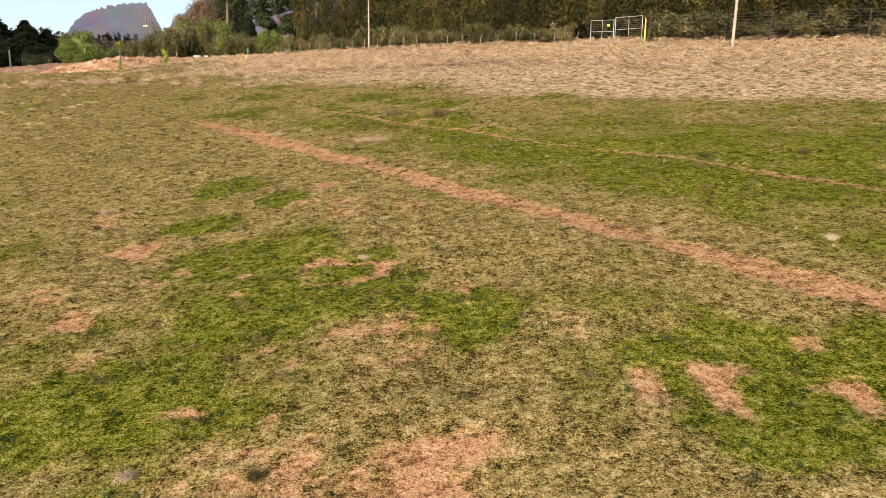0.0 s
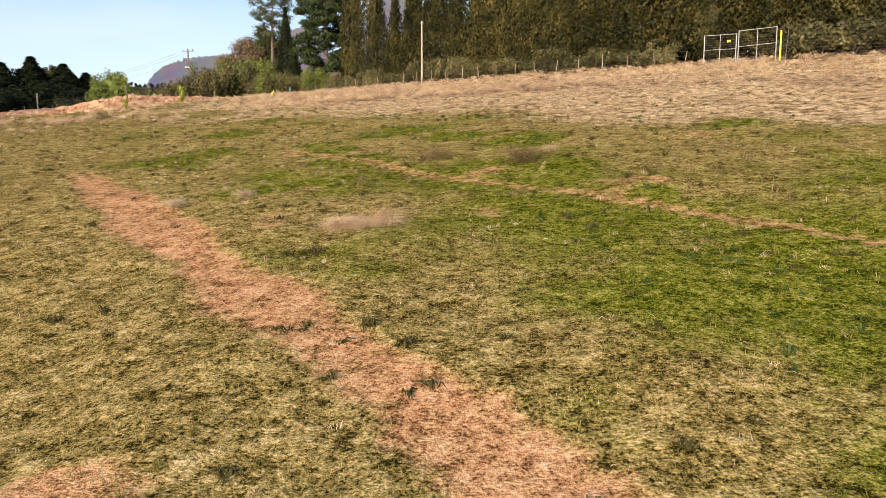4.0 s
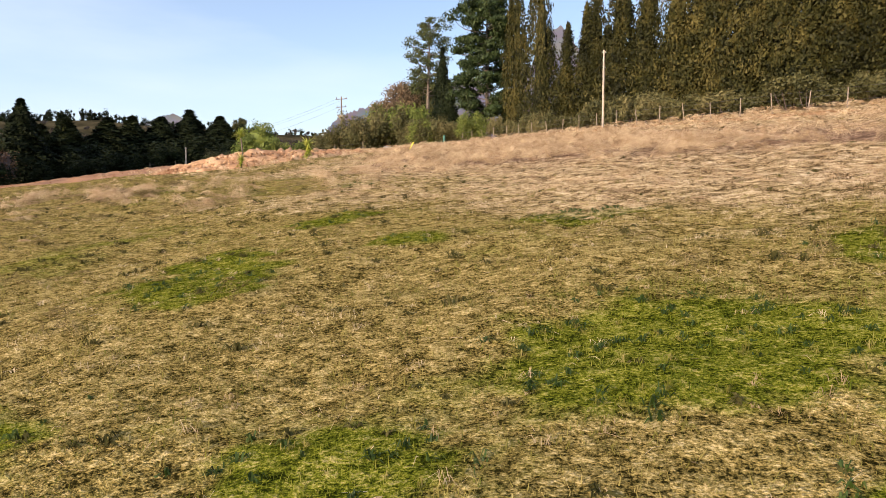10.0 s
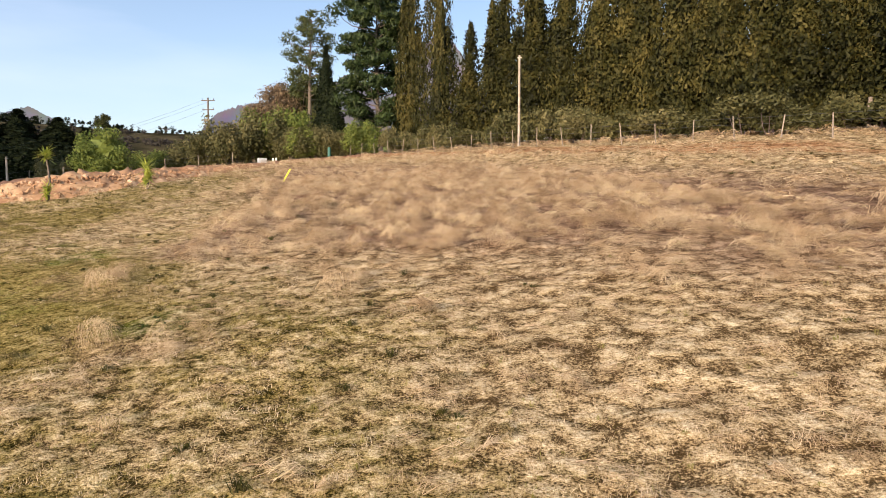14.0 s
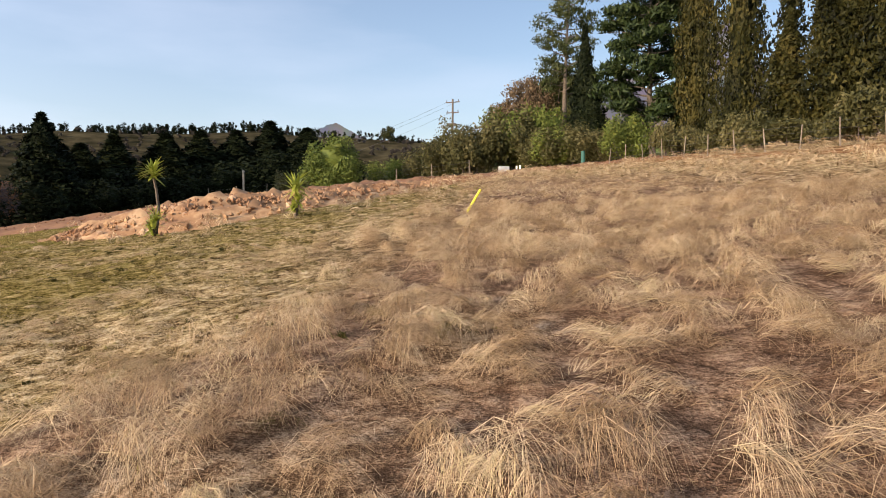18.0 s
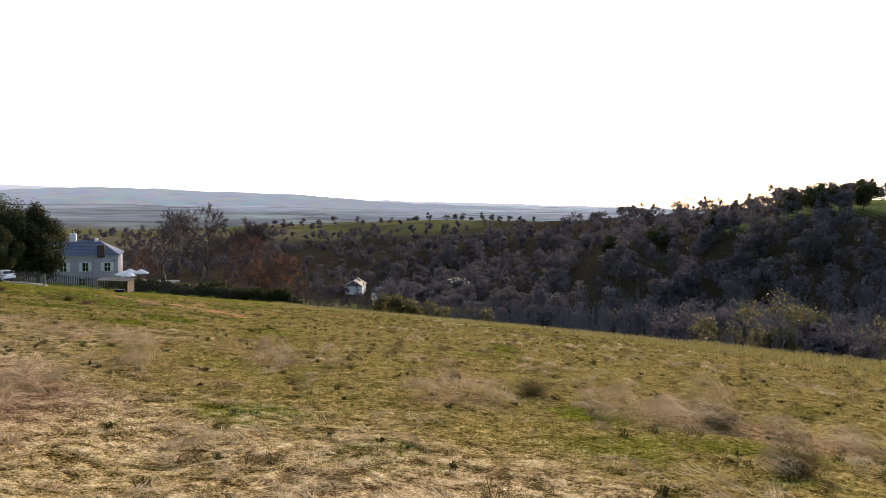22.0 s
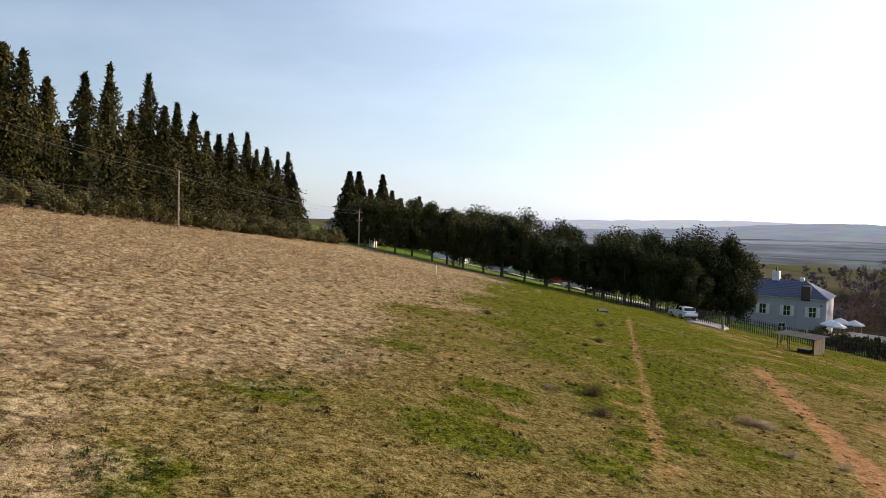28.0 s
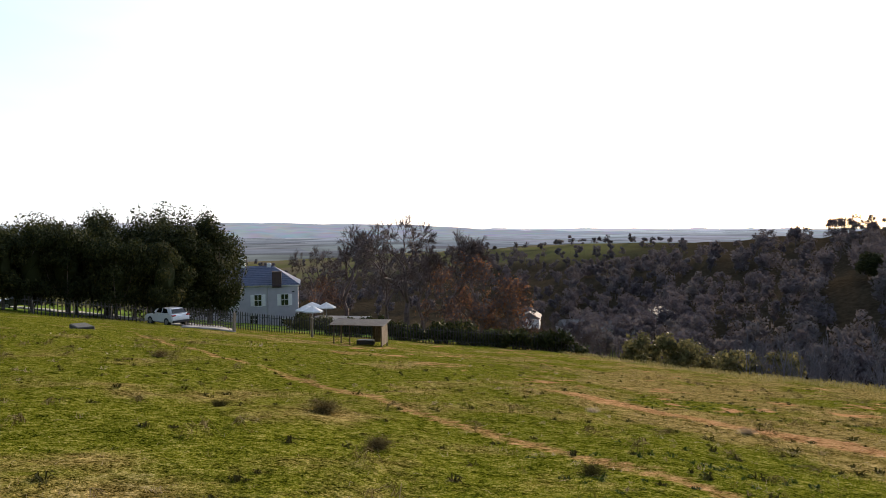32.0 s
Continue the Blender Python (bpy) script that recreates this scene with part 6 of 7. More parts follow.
rubble("small clods along the low earth lip", [(-33.5, 86), (-33, 93), (-31.5, 99), (-28, 102.5), (-22, 101.5), (-17, 98)], [2.2, 3.0, 3.0, 2.2, 1.6, 0.8], [0.15, 0.25, 0.3, 0.25, 0.15, 0.05], 1800, 93, 0.10, M_EARTH)
STONES = [stone_mesh(k) for k in range(5)]
heap = empty("stone_scatter", Matrix())
tagged(heap, "loose ochre stones lying on the rubble bank", "stones", "rubble stones")
rs = np.random.RandomState(77)
pathx, pathy = np.array([-38.4, -34.5, -32.0, -31.0, -30.8, -30.5]), np.array([68.6, 69.6, 71.5, 75.0, 79.0, 84.0])
for k in range(230):
    f = rs.uniform(0, 5)
    i = int(min(4, f))
    x = pathx[i] + (pathx[i + 1] - pathx[i]) * (f - i) + rs.normal(0, 0.9)
    y = pathy[i] + (pathy[i + 1] - pathy[i]) * (f - i) + rs.normal(0, 0.9)
    d = np.hypot(pathx - x, pathy - y).min()
    o = part("stone", STONES[k % 5], parent=heap)
    s = rs.uniform(0.05, 0.17)
    cx = np.interp(f, range(6), pathx)
    cy = np.interp(f, range(6), pathy)
    off = math.hypot(x - cx, y - cy)
    w, t = np.interp(f, range(6), (0.8, 2.4, 3.0, 2.6, 2.0, 1.6)), np.interp(f, range(6), (0.08, 0.72, 1.12, 0.80, 0.60, 0.42))
    o.matrix_local = Matrix.LocRotScale((x, y, hz(x, y) - 0.05 + t * max(0.0, 1 - (off / w) ** 1.7)), Euler((rs.uniform(0, 6), rs.uniform(0, 6), rs.uniform(0, 6))), (s, s * rs.uniform(0.8, 1.3), s))


# ---- the shelter, drive gate and lower fences ----
SHED = empty("field_shelter", pose(19.5, -19.1, hz(19.5, -19.1), 0, 0, 3))
W_, D_ = 3.75, 2.0
for px, py, h in ((0.0, 0.0, 1.52), (2.45, 0.0, 1.62), (3.7, 0.0, 1.66), (0.0, -D_, 1.66), (3.7, -D_, 1.78), (1.1, -D_, 1.7)):
    part("post", rod_bm((px, py, -0.3), (px, py, h), 0.05, 0.045, 8), M_SHEDWOOD, SHED)
rf = bmesh.new()
n = 40
for j, y in enumerate((0.35, -D_ - 0.3)):
    for i in range(n + 1):
        x = -0.3 + (W_ + 0.6) * i / n
        rf.verts.new((x, y, 1.56 + 0.06 * x / W_ + (0.14 if j else 0) + 0.018 * math.sin(i * math.pi)))
rf.verts.ensure_lookup_table()
for i in range(n):
    rf.faces.new((rf.verts[i], rf.verts[i + 1], rf.verts[n + 2 + i], rf.verts[n + 1 + i]))
for v in rf.verts:
    v.co.z += 0.02 * math.sin(v.co.x * 26)
bmesh.ops.solidify(rf, geom=rf.faces[:], thickness=0.03)
part("roof", rf, M_SHEDROOF, SHED, "pale corrugated sheet roof")
for k in range(11):
    y0 = 0.04 - k * (D_ + 0.05) / 11
    part("board", box_bm(-0.05, -0.02, y0 - 0.17, y0, 0.02 + 0.02 * (k % 3), 1.5 + 0.012 * k, 0.004), M_SHEDWOOD, SHED)
for k in range(6):
    x0 = -0.03 + k * 0.19
    part("board", box_bm(x0, x0 + 0.17, -D_ - 0.06, -D_ - 0.03, 0.02, 1.6, 0.004), M_SHEDWOOD, SHED)
part("brace", rod_bm((0, 0, 1.1), (0.5, 0, 1.5), 0.03, 0.03, 6), M_SHEDWOOD, SHED)
part("brace", rod_bm((3.7, -D_, 1.1), (3.2, -D_, 1.6), 0.03, 0.03, 6), M_SHEDWOOD, SHED)
part("beam", rod_bm((-0.1, 0, 1.5), (3.8, 0, 1.6), 0.045, 0.045, 8), M_SHEDWOOD, SHED)
part("beam", rod_bm((-0.1, -D_, 1.62), (3.8, -D_, 1.72), 0.045, 0.045, 8), M_SHEDWOOD, SHED)
SHED.scale = (0.88, 0.88, 0.92)
tagged(SHED, "low open wooden field shelter with corrugated roof", "shelter")
tr = empty("feed_trough", pose(20.9, -20.2, hz(20.9, -20.2)))
tb = box_bm(-0.6, 0.6, -0.25, 0.25, 0.05, 0.35, 0.03)
part("trough", tb, M_DARKSTEEL, tr)
tagged(tr, "dark feed trough under the shelter roof", "trough")

game_gate((34.4, -27.2), (40.3, -30.4), 1.25, "dark metal farm gate across the concrete drive", 5, braces=True, material=M_DARKSTEEL)
for x, y in ((34.1, -27.0), (40.6, -30.6), (27.6, -27.4)):
    gp = part("gate_post", box_bm(-0.09, 0.09, -0.09, 0.09, -0.3, 1.6, 0.02), M_POSTWOOD)
    gp.matrix_basis = pose(x, y, hz(x, y), 0, 0, -27)
    tagged(gp, "square dark wooden gate post by the drive", "post", "gate posts")


def strip(name, label, path, width, material, lift=0.05, category="drive"):
    P = np.array(path, float)
    seg = np.concatenate([[0], np.cumsum(np.hypot(*np.diff(P, axis=0).T))])
    s = np.linspace(0, seg[-1], int(seg[-1] / 0.7) + 2)
    cx, cy = np.interp(s, seg, P[:, 0]), np.interp(s, seg, P[:, 1])
    tx, ty = np.gradient(cx), np.gradient(cy)
    q = np.hypot(tx, ty)
    v = np.linspace(-1, 1, 7)
    X = cx[:, None] - (ty / q)[:, None] * width / 2 * v
    Y = cy[:, None] + (tx / q)[:, None] * width / 2 * v
    Z = height(X, Y) + lift
    m, k = X.shape
    top = np.stack([X, Y, Z], -1).reshape(-1, 3)
    i, j = np.meshgrid(np.arange(m - 1), np.arange(k - 1), indexing="ij")
    f = np.stack([i * k + j, (i + 1) * k + j, (i + 1) * k + j + 1, i * k + j + 1], -1).reshape(-1, 4)
    ob = new(name, mesh_np(name, top, f, material, True))
    sol = ob.modifiers.new("thick", "SOLIDIFY")
    sol.thickness, sol.offset = 0.15, 0
    return tagged(ob, label, category, kind="structure")


strip("road", "pale concrete drive sloping down behind the gate", [(35.6, -25.6), (38.4, -30.6), (42.5, -35.5), (47.0, -37.8), (52.5, -37.5)], 4.2, M_CONCRETE, 0.03)
strip("road", "grey car park lane behind the evergreen row", [(92, -26), (80, -38), (70, -43), (60, -44), (53, -40)], 7.0, M_CONCRETE, 0.04)


def palisade(label, pts, h, seed, step=0.24):
    """Pointed pales on two rails along pts."""
    e = empty("palisade_fence", Matrix())
    tagged(e, label, "fence", "palisade fences")
    me = bpy.data.meshes.new("pale")
    bm = box_bm(-0.045, 0.045, -0.012, 0.012, -0.1, h - 0.1, 0)
    tip = [v for v in bm.verts if v.co.z > 0]
    t = bm.verts.new((0, 0, h))
    tops = [f for f in bm.faces if all(v in tip for v in f.verts)]
    loop = list(tops[0].verts)
    bmesh.ops.delete(bm, geom=tops, context="FACES_ONLY")
    for a, b in zip(loop, loop[1:] + loop[:1]):
        bm.faces.new((a, b, t))
    bm.to_mesh(me)
    bm.free()
    me.materials.append(M_DARKSTEEL)
    rs = random.Random(seed)
    for (ax, ay), (bx_, by_) in zip(pts[:-1], pts[1:]):
        L = math.hypot(bx_ - ax, by_ - ay)
        yaw = math.degrees(math.atan2(by_ - ay, bx_ - ax))
        n = int(L / step)
        for k in range(n):
            f = (k + 0.5) / n
            x, y = ax + (bx_ - ax) * f, ay + (by_ - ay) * f
            part("pale", me, parent=e, m=pose(x, y, hz(x, y), 0, rs.uniform(-1.5, 1.5), yaw))
        for zr in (0.35, h - 0.35):
            part("rail", mesh_np("rail", *tube([(ax + (bx_ - ax) * f, ay + (by_ - ay) * f, hz(ax + (bx_ - ax) * f, ay + (by_ - ay) * f) + zr) for f in np.linspace(0, 1, 6)], 0.03, 0.03, 5), M_DARKSTEEL), parent=e)
    return e


palisade("dark pointed palisade fence below the drive", [(41.0, -31.6), (36.0, -38.0), (30.0, -40.5), (24.0, -42.0)], 1.7, 3)
palisade("dark pointed palisade fence under the oaks", [(24.0, -42.0), (14.0, -44.5), (4.0, -46.0)], 1.7, 4, 0.3)
palisade("dark palisade fence between meadow and evergreens", [(44.3, -31.5), (47.5, -30.0), (52.5, -25.5)], 1.5, 5, 0.3)

LOWH = [make_bush("dark clipped hedge bush along the lower fence", 240 + k, 1.7, 1.9, M_ROUND, "lower hedge", lobes=12, per=90, size=0.22) for k in range(2)]
rc = random.Random(12)
for k in range(46):
    f = k / 45
    x, y = 31.0 - 50 * f, -44.0 - 6.0 * f + 9 * f * f * f
    place(LOWH[k % 2], [(x + rc.uniform(-0.5, 0.5), y + rc.uniform(-0.7, 0.3), rc.uniform(0.8, 1.2), rc.uniform(0.7, 1.2))])
UND = make_bush("leafy garden shrub below the oaks", 245, 1.8, 2.2, M_BUSH, "garden shrubs", lobes=12, per=90, size=0.24)
for k in range(30):
    x, y = rc.uniform(0, 46), rc.uniform(-82, -50)
    place(UND, [(x, y, rc.uniform(0.6, 1.2), rc.uniform(0.5, 1.0))])
YEL = make_bush("yellow-green shrub at the foot of the rusty oaks", 246, 1.6, 2.6, M_BRIGHT, "garden shrubs", lobes=12, per=110, size=0.22)
place(YEL, [(16.5, -62.0, 1.0, 1.1), (13.5, -60.0, 1.0, 1.0), (10.5, -58.5, 0.8, 0.8), (20.0, -58.0, 0.7, 0.6)])
drop_marks()


# ---- the pale house ----
def window(parent, x, z, w, h, shutters=True, y=0.0):
    e = part("window", box_bm(x - w / 2, x + w / 2, y + 0.02, y + 0.05, z, z + h, 0.0), M_GLASS, parent, "dark sash window with white frame")
    for a, b, c, d in ((x - w / 2 - 0.07, x - w / 2, z - 0.07, z + h + 0.07), (x + w / 2, x + w / 2 + 0.07, z - 0.07, z + h + 0.07), (x - w / 2, x + w / 2, z + h, z + h + 0.07), (x - w / 2 - 0.1, x + w / 2 + 0.1, z - 0.13, z - 0.07), (x - 0.025, x + 0.025, z, z + h), (x - w / 2, x + w / 2, z + h / 2 - 0.025, z + h / 2 + 0.025)):
        part("frame", box_bm(a, b, y + 0.0, y + 0.10, c, d, 0.0), M_WHITE, e)
    if shutters:
        for s in (-1, 1):
            cx = x + s * (w / 2 + 0.07 + w * 0.27)
            part("shutter", box_bm(cx - w * 0.25, cx + w * 0.25, y + 0.01, y + 0.07, z - 0.05, z + h + 0.05, 0.01), M_WHITE, e)
    return e


HZ0 = -9.6
HOUSE = empty("house", pose(45.9, -69.1, HZ0, 0, 0, 22))
HL, HD, HE = 15.5, 9.0, 5.5
part("wall", box_bm(0, HL, -HD, 0, -2.0, HE, 0.02), M_WALL, HOUSE)
part("plinth", box_bm(-0.04, HL + 0.04, -HD - 0.04, 0.04, -2.0, 0.5, 0.01), M_WALL, HOUSE)
part("cornice", box_bm(-0.22, HL + 0.22, -HD - 0.22, 0.22, HE, HE + 0.16, 0.03), M_WHITE, HOUSE)
RH = 2.7
roof = bmesh.new()
c = [(-0.35, 0.35, HE + 0.16), (HL + 0.35, 0.35, HE + 0.16), (HL + 0.35, -HD - 0.35, HE + 0.16), (-0.35, -HD - 0.35, HE + 0.16), (3.6, -HD / 2, HE + RH), (HL - 3.6, -HD / 2, HE + RH)]
vs = [roof.verts.new(p) for p in c]
for q in ((0, 1, 5, 4), (1, 2, 5), (2, 3, 4, 5), (3, 0, 4), (3, 2, 1, 0)):
    roof.faces.new([vs[i] for i in q])
ROOF = part("roof", roof, M_SLATE, HOUSE, "blue-grey slate hipped roof")
for k in range(11):
    f = (k + 0.5) / 11
    y, z = 0.35 - (HD / 2 + 0.35) * f, HE + 0.16 + (RH - 0.16) * f
    x0, x1 = -0.35 + 3.95 * f, HL + 0.35 - 3.95 * f
    part("slate_course", box_bm(x0, x1, y - 0.05, y + 0.02, z, z + 0.035, 0.0), M_SLATE, ROOF)
part("chimney", box_bm(2.3, 3.6, -1.1, 0.28, HE - 0.2, HE + 2.1, 0.03), M_BRICK, HOUSE, "dark brick chimney on the front eave")
CH = part("chimney", box_bm(7.6, 8.7, -HD / 2 - 0.5, -HD / 2 + 0.5, HE + 1.6, HE + 4.0, 0.03), M_WHITE, HOUSE, "white plastered chimney")
part("chimney_cowl", rod_bm((8.15, -HD / 2, HE + 4.0), (8.15, -HD / 2, HE + 4.7), 0.16, 0.10, 8), M_BLACK, CH)
part("chimney", box_bm(3.9, 4.5, -HD / 2 - 0.4, -HD / 2 + 0.4, HE + 2.2, HE + 3.1, 0.02), M_WHITE, HOUSE)
for x, z in ((1.9, 2.75), (5.6, 2.75), (9.2, 2.75), (12.4, 2.6)):
    window(HOUSE, x, z, 0.95, 1.55)
window(HOUSE, 1.9, 0.1, 1.0, 0.7, False)
window(HOUSE, 6.2, 0.2, 0.9, 1.2, False)
part("drainpipe", rod_bm((4.2, 0.08, -1.0), (4.2, 0.08, HE), 0.05, 0.05, 8), M_WALL, HOUSE)
part("downlight", box_bm(0.5, 0.85, 0.02, 0.25, 4.6, 4.75, 0.01), M_BLACK, HOUSE)
tagged(HOUSE, "pale two-storey house with shuttered windows and slate roof", "house")


def umbrella(x, y, z, r, label):
    e = empty("patio_umbrella", pose(x, y, z, 0, 0, 20))
    part("pole", rod_bm((0, 0, 0), (0, 0, 2.55), 0.035, 0.03, 8), M_STEEL, e)
    part("base", box_bm(-0.35, 0.35, -0.35, 0.35, -0.02, 0.08, 0.02), M_CONCRETE, e)
    bm = bmesh.new()
    top = bm.verts.new((0, 0, 2.75))
    ring = [bm.verts.new((r * math.cos(k * math.tau / 8), r * math.sin(k * math.tau / 8), 2.05)) for k in range(8)]
    low = [bm.verts.new((r * 1.01 * math.cos(k * math.tau / 8), r * 1.01 * math.sin(k * math.tau / 8), 1.88)) for k in range(8)]
    for k in range(8):
        bm.faces.new((top, ring[k], ring[(k + 1) % 8]))
        bm.faces.new((ring[k], low[k], low[(k + 1) % 8], ring[(k + 1) % 8]))
    part("canopy", bm, M_CANVAS, e, "white canvas canopy")
    for k in range(8):
        part("rib", rod_bm((0, 0, 2.72), (r * math.cos(k * math.tau / 8), r * math.sin(k * math.tau / 8), 2.03), 0.012, 0.012, 4), M_STEEL, e)
    return tagged(e, label, "umbrella", "terrace umbrellas")


terr = part("terrace", box_bm(37.0, 45.6, -76, -64, -12.5, HZ0 + 0.3, 0.05), M_CONCRETE)
tagged(terr, "raised paved terrace beside the house", "terrace", kind="structure")
for x, y, dz, r in ((43.6, -66.4, 0.75, 1.5), (42.2, -65.3, -0.35, 1.4), (44.2, -70.2, 0.7, 1.6), (42.0, -70.0, 0.3, 1.4)):
    umbrella(x, y, HZ0 + 0.3, r, "white canvas patio umbrella on the terrace")


# ---- vehicles ----
def car(x, y, yaw, paint, label, L=4.7, W=1.9, H=1.66, group="parked cars"):
    e = empty("car", pose(x, y, hz(x, y) + 0.06, 0, 0, yaw))
    # side outline, front at +x
    low = [(-L / 2, 0.55), (-L / 2 + 0.05, 0.95), (-L / 2 + 0.25, 1.08), (L / 2 - 1.25, 1.02), (L / 2 - 0.2, 0.86), (L / 2, 0.6), (L / 2 - 0.05, 0.32), (-L / 2 + 0.08, 0.34)]
    cab = [(-L / 2 + 0.22, 1.06), (-L / 2 + 0.62, 1.50), (-L / 2 + 1.1, H), (0.15, H - 0.02), (0.62, H - 0.12), (L / 2 - 1.30, 1.02)]

    def prism(outline, w0, w1, zmid):
        bm = bmesh.new()
        sides = []
        for s in (-1, 1):
            sides.append([bm.verts.new((px, s * (w0 if pz < zmid else w0 + (w1 - w0) * (pz - zmid) / max(0.01, H - zmid)) / 2, pz)) for px, pz in outline])
        k = len(outline)
        bm.faces.new(sides[0])
        bm.faces.new(sides[1][::-1])
        for i in range(k):
            bm.faces.new((sides[0][i], sides[1][i], sides[1][(i + 1) % k], sides[0][(i + 1) % k]))
        bmesh.ops.recalc_face_normals(bm, faces=bm.faces[:])
        bmesh.ops.bevel(bm, geom=bm.edges[:], offset=0.07, segments=2, affect="EDGES")
        return bm

    part("body", prism(low, W, W, 2.0), paint, e)
    part("cabin", prism(cab, W * 0.95, W * 0.74, 1.04), paint, e)
    for s in (-1, 1):
        y0, y1 = s * W * 0.462, s * W * 0.385
        for xs in (((-L / 2 + 0.75, 1.14), (-L / 2 + 1.0, 1.48), (-L / 2 + 1.55, 1.52), (-L / 2 + 1.6, 1.12)), ((-L / 2 + 1.68, 1.12), (-L / 2 + 1.63, 1.52), (0.1, 1.50), (L / 2 - 1.75, 1.12))):
            bm = bmesh.new()
            f = [bm.verts.new((px, y0 + (y1 - y0) * (pz - 1.04) / (H - 1.04) + s * 0.03, pz)) for px, pz in xs]
            bm.faces.new(f)
            bmesh.ops.solidify(bm, geom=bm.faces[:], thickness=0.02)
            part("side_window", bm, M_GLASS, e)
        part("mirror", box_bm(L / 2 - 1.75, L / 2 - 1.6, min(s * W * 0.5, s * (W * 0.5 + 0.2)), max(s * W * 0.5, s * (W * 0.5 + 0.2)), 1.02, 1.16, 0.03), M_BLACK, e)
        part("tail_light", box_bm(-L / 2 - 0.02, -L / 2 + 0.22, min(s * W * 0.30, s * W * 0.49), max(s * W * 0.30, s * W * 0.49), 0.88, 1.0, 0.02), M_RED, e)
        part("headlight", box_bm(L / 2 - 0.25, L / 2 - 0.02, min(s * W * 0.28, s * W * 0.46), max(s * W * 0.28, s * W * 0.46), 0.68, 0.82, 0.02), M_GLASS, e)
        for wx in (-L / 2 + 0.88, L / 2 - 0.92):
            wh = part("wheel", rod_bm((wx, s * (W / 2 - 0.24), 0.36), (wx, s * (W / 2 + 0.01), 0.36), 0.36, 0.36, 20), M_TYRE, e)
            part("rim", rod_bm((wx, s * (W / 2 - 0.03), 0.36), (wx, s * (W / 2 + 0.02), 0.36), 0.24, 0.22, 12), M_STEEL, wh)
    bm = bmesh.new()
    f = [bm.verts.new(p) for p in ((-L / 2 + 0.26, -0.72, 1.12), (-L / 2 + 0.26, 0.72, 1.12), (-L / 2 + 0.58, 0.64, 1.46), (-L / 2 + 0.58, -0.64, 1.46))]
    bm.faces.new(f)
    for v in bm.verts:
        v.co.x -= 0.05
    bmesh.ops.solidify(bm, geom=bm.faces[:], thickness=0.02)
    part("rear_window", bm, M_GLASS, e)
    part("bumper", box_bm(-L / 2 - 0.05, -L / 2 + 0.15, -W * 0.46, W * 0.46, 0.30, 0.52, 0.03), M_BLACK, e)
    part("number_plate", box_bm(-L / 2 - 0.03, -L / 2 + 0.02, -0.26, 0.26, 0.68, 0.80, 0.005), M_WHITE, e)
    return tagged(e, label, "car", group)


car(42.4, -30.6, -24, M_CARWHITE, "white sport utility car parked by the drive gate", L=4.2, W=1.75, H=1.5)
car(84.2, -33.9, 40, M_CARGREY, "silver estate car parked behind the tree row", H=1.5)
car(79.4, -33.6, 40, M_CARWHITE, "white van-like car parked behind the tree row", H=1.8)
car(74.5, -38.5, 60, plain("red_car_paint", (0.30, 0.02, 0.02), 0.3, 0.0, 1.0), "small red car between parked white cars", L=4.0, H=1.5)
car(70.5, -39.0, 55, M_CARWHITE, "white car in the shaded car park", L=4.3, H=1.5)
car(67.0, -41.0, 55, plain("dark_car_paint", (0.02, 0.022, 0.03), 0.3, 0.0, 1.0), "dark car in the shaded car park", L=4.3, H=1.5)
car(-71.0, 77.5, 100, M_CARWHITE, "white car parked beyond the meadow edge under pines", L=4.3, H=1.5)

# white wall and little buildings by the garden cypresses
ww = empty("garden_wall", pose(83.5, -8.8, hz(83.5, -8.8), 0, 0, 135))
part("wall", box_bm(-1.4, 1.4, -0.15, 0.15, -0.5, 1.5, 0.02), M_WHITE, ww)
part("coping", box_bm(-1.45, 1.45, -0.2, 0.2, 1.5, 1.58, 0.02), M_WHITE, ww)
tagged(ww, "short white plastered wall under the cypresses", "wall")
sb = empty("outbuilding", pose(88.0, -5.2, hz(88.0, -5.2), 0, 0, 135))
part("wall", box_bm(-2.2, 2.2, -1.5, 1.5, -0.5, 2.6, 0.02), M_BOXMET, sb)
part("roof", box_bm(-2.5, 2.5, -1.8, 1.8, 2.6, 2.75, 0.02), M_SHEDROOF, sb)
part("door", box_bm(-0.45, 0.45, 1.5, 1.54, 0, 2.0, 0.01), M_DARKSTEEL, sb)
tagged(sb, "small grey outbuilding beside the white wall", "shed")
wh = empty("house", pose(98.0, -33.0, hz(98.0, -33.0), 0, 0, 140))
part("wall", box_bm(-5, 5, -3, 3, -1.0, 3.0, 0.02), M_WHITE, wh)
rf = bmesh.new()
vv = [rf.verts.new(p) for p in ((-5.3, -3.4, 3.0), (5.3, -3.4, 3.0), (5.3, 3.4, 3.0), (-5.3, 3.4, 3.0), (-5.3, 0, 5.0), (5.3, 0, 5.0))]
for q in ((0, 1, 5, 4), (2, 3, 4, 5), (1, 2, 5), (3, 0, 4), (3, 2, 1, 0)):
    rf.faces.new([vv[i] for i in q])
part("roof", rf, M_SLATE, wh)
window(wh, -2.0, 1.0, 1.0, 1.2, False, 3.0)
window(wh, 2.0, 1.0, 1.0, 1.2, False, 3.0)
tagged(wh, "white gabled cottage seen between the evergreens", "house")
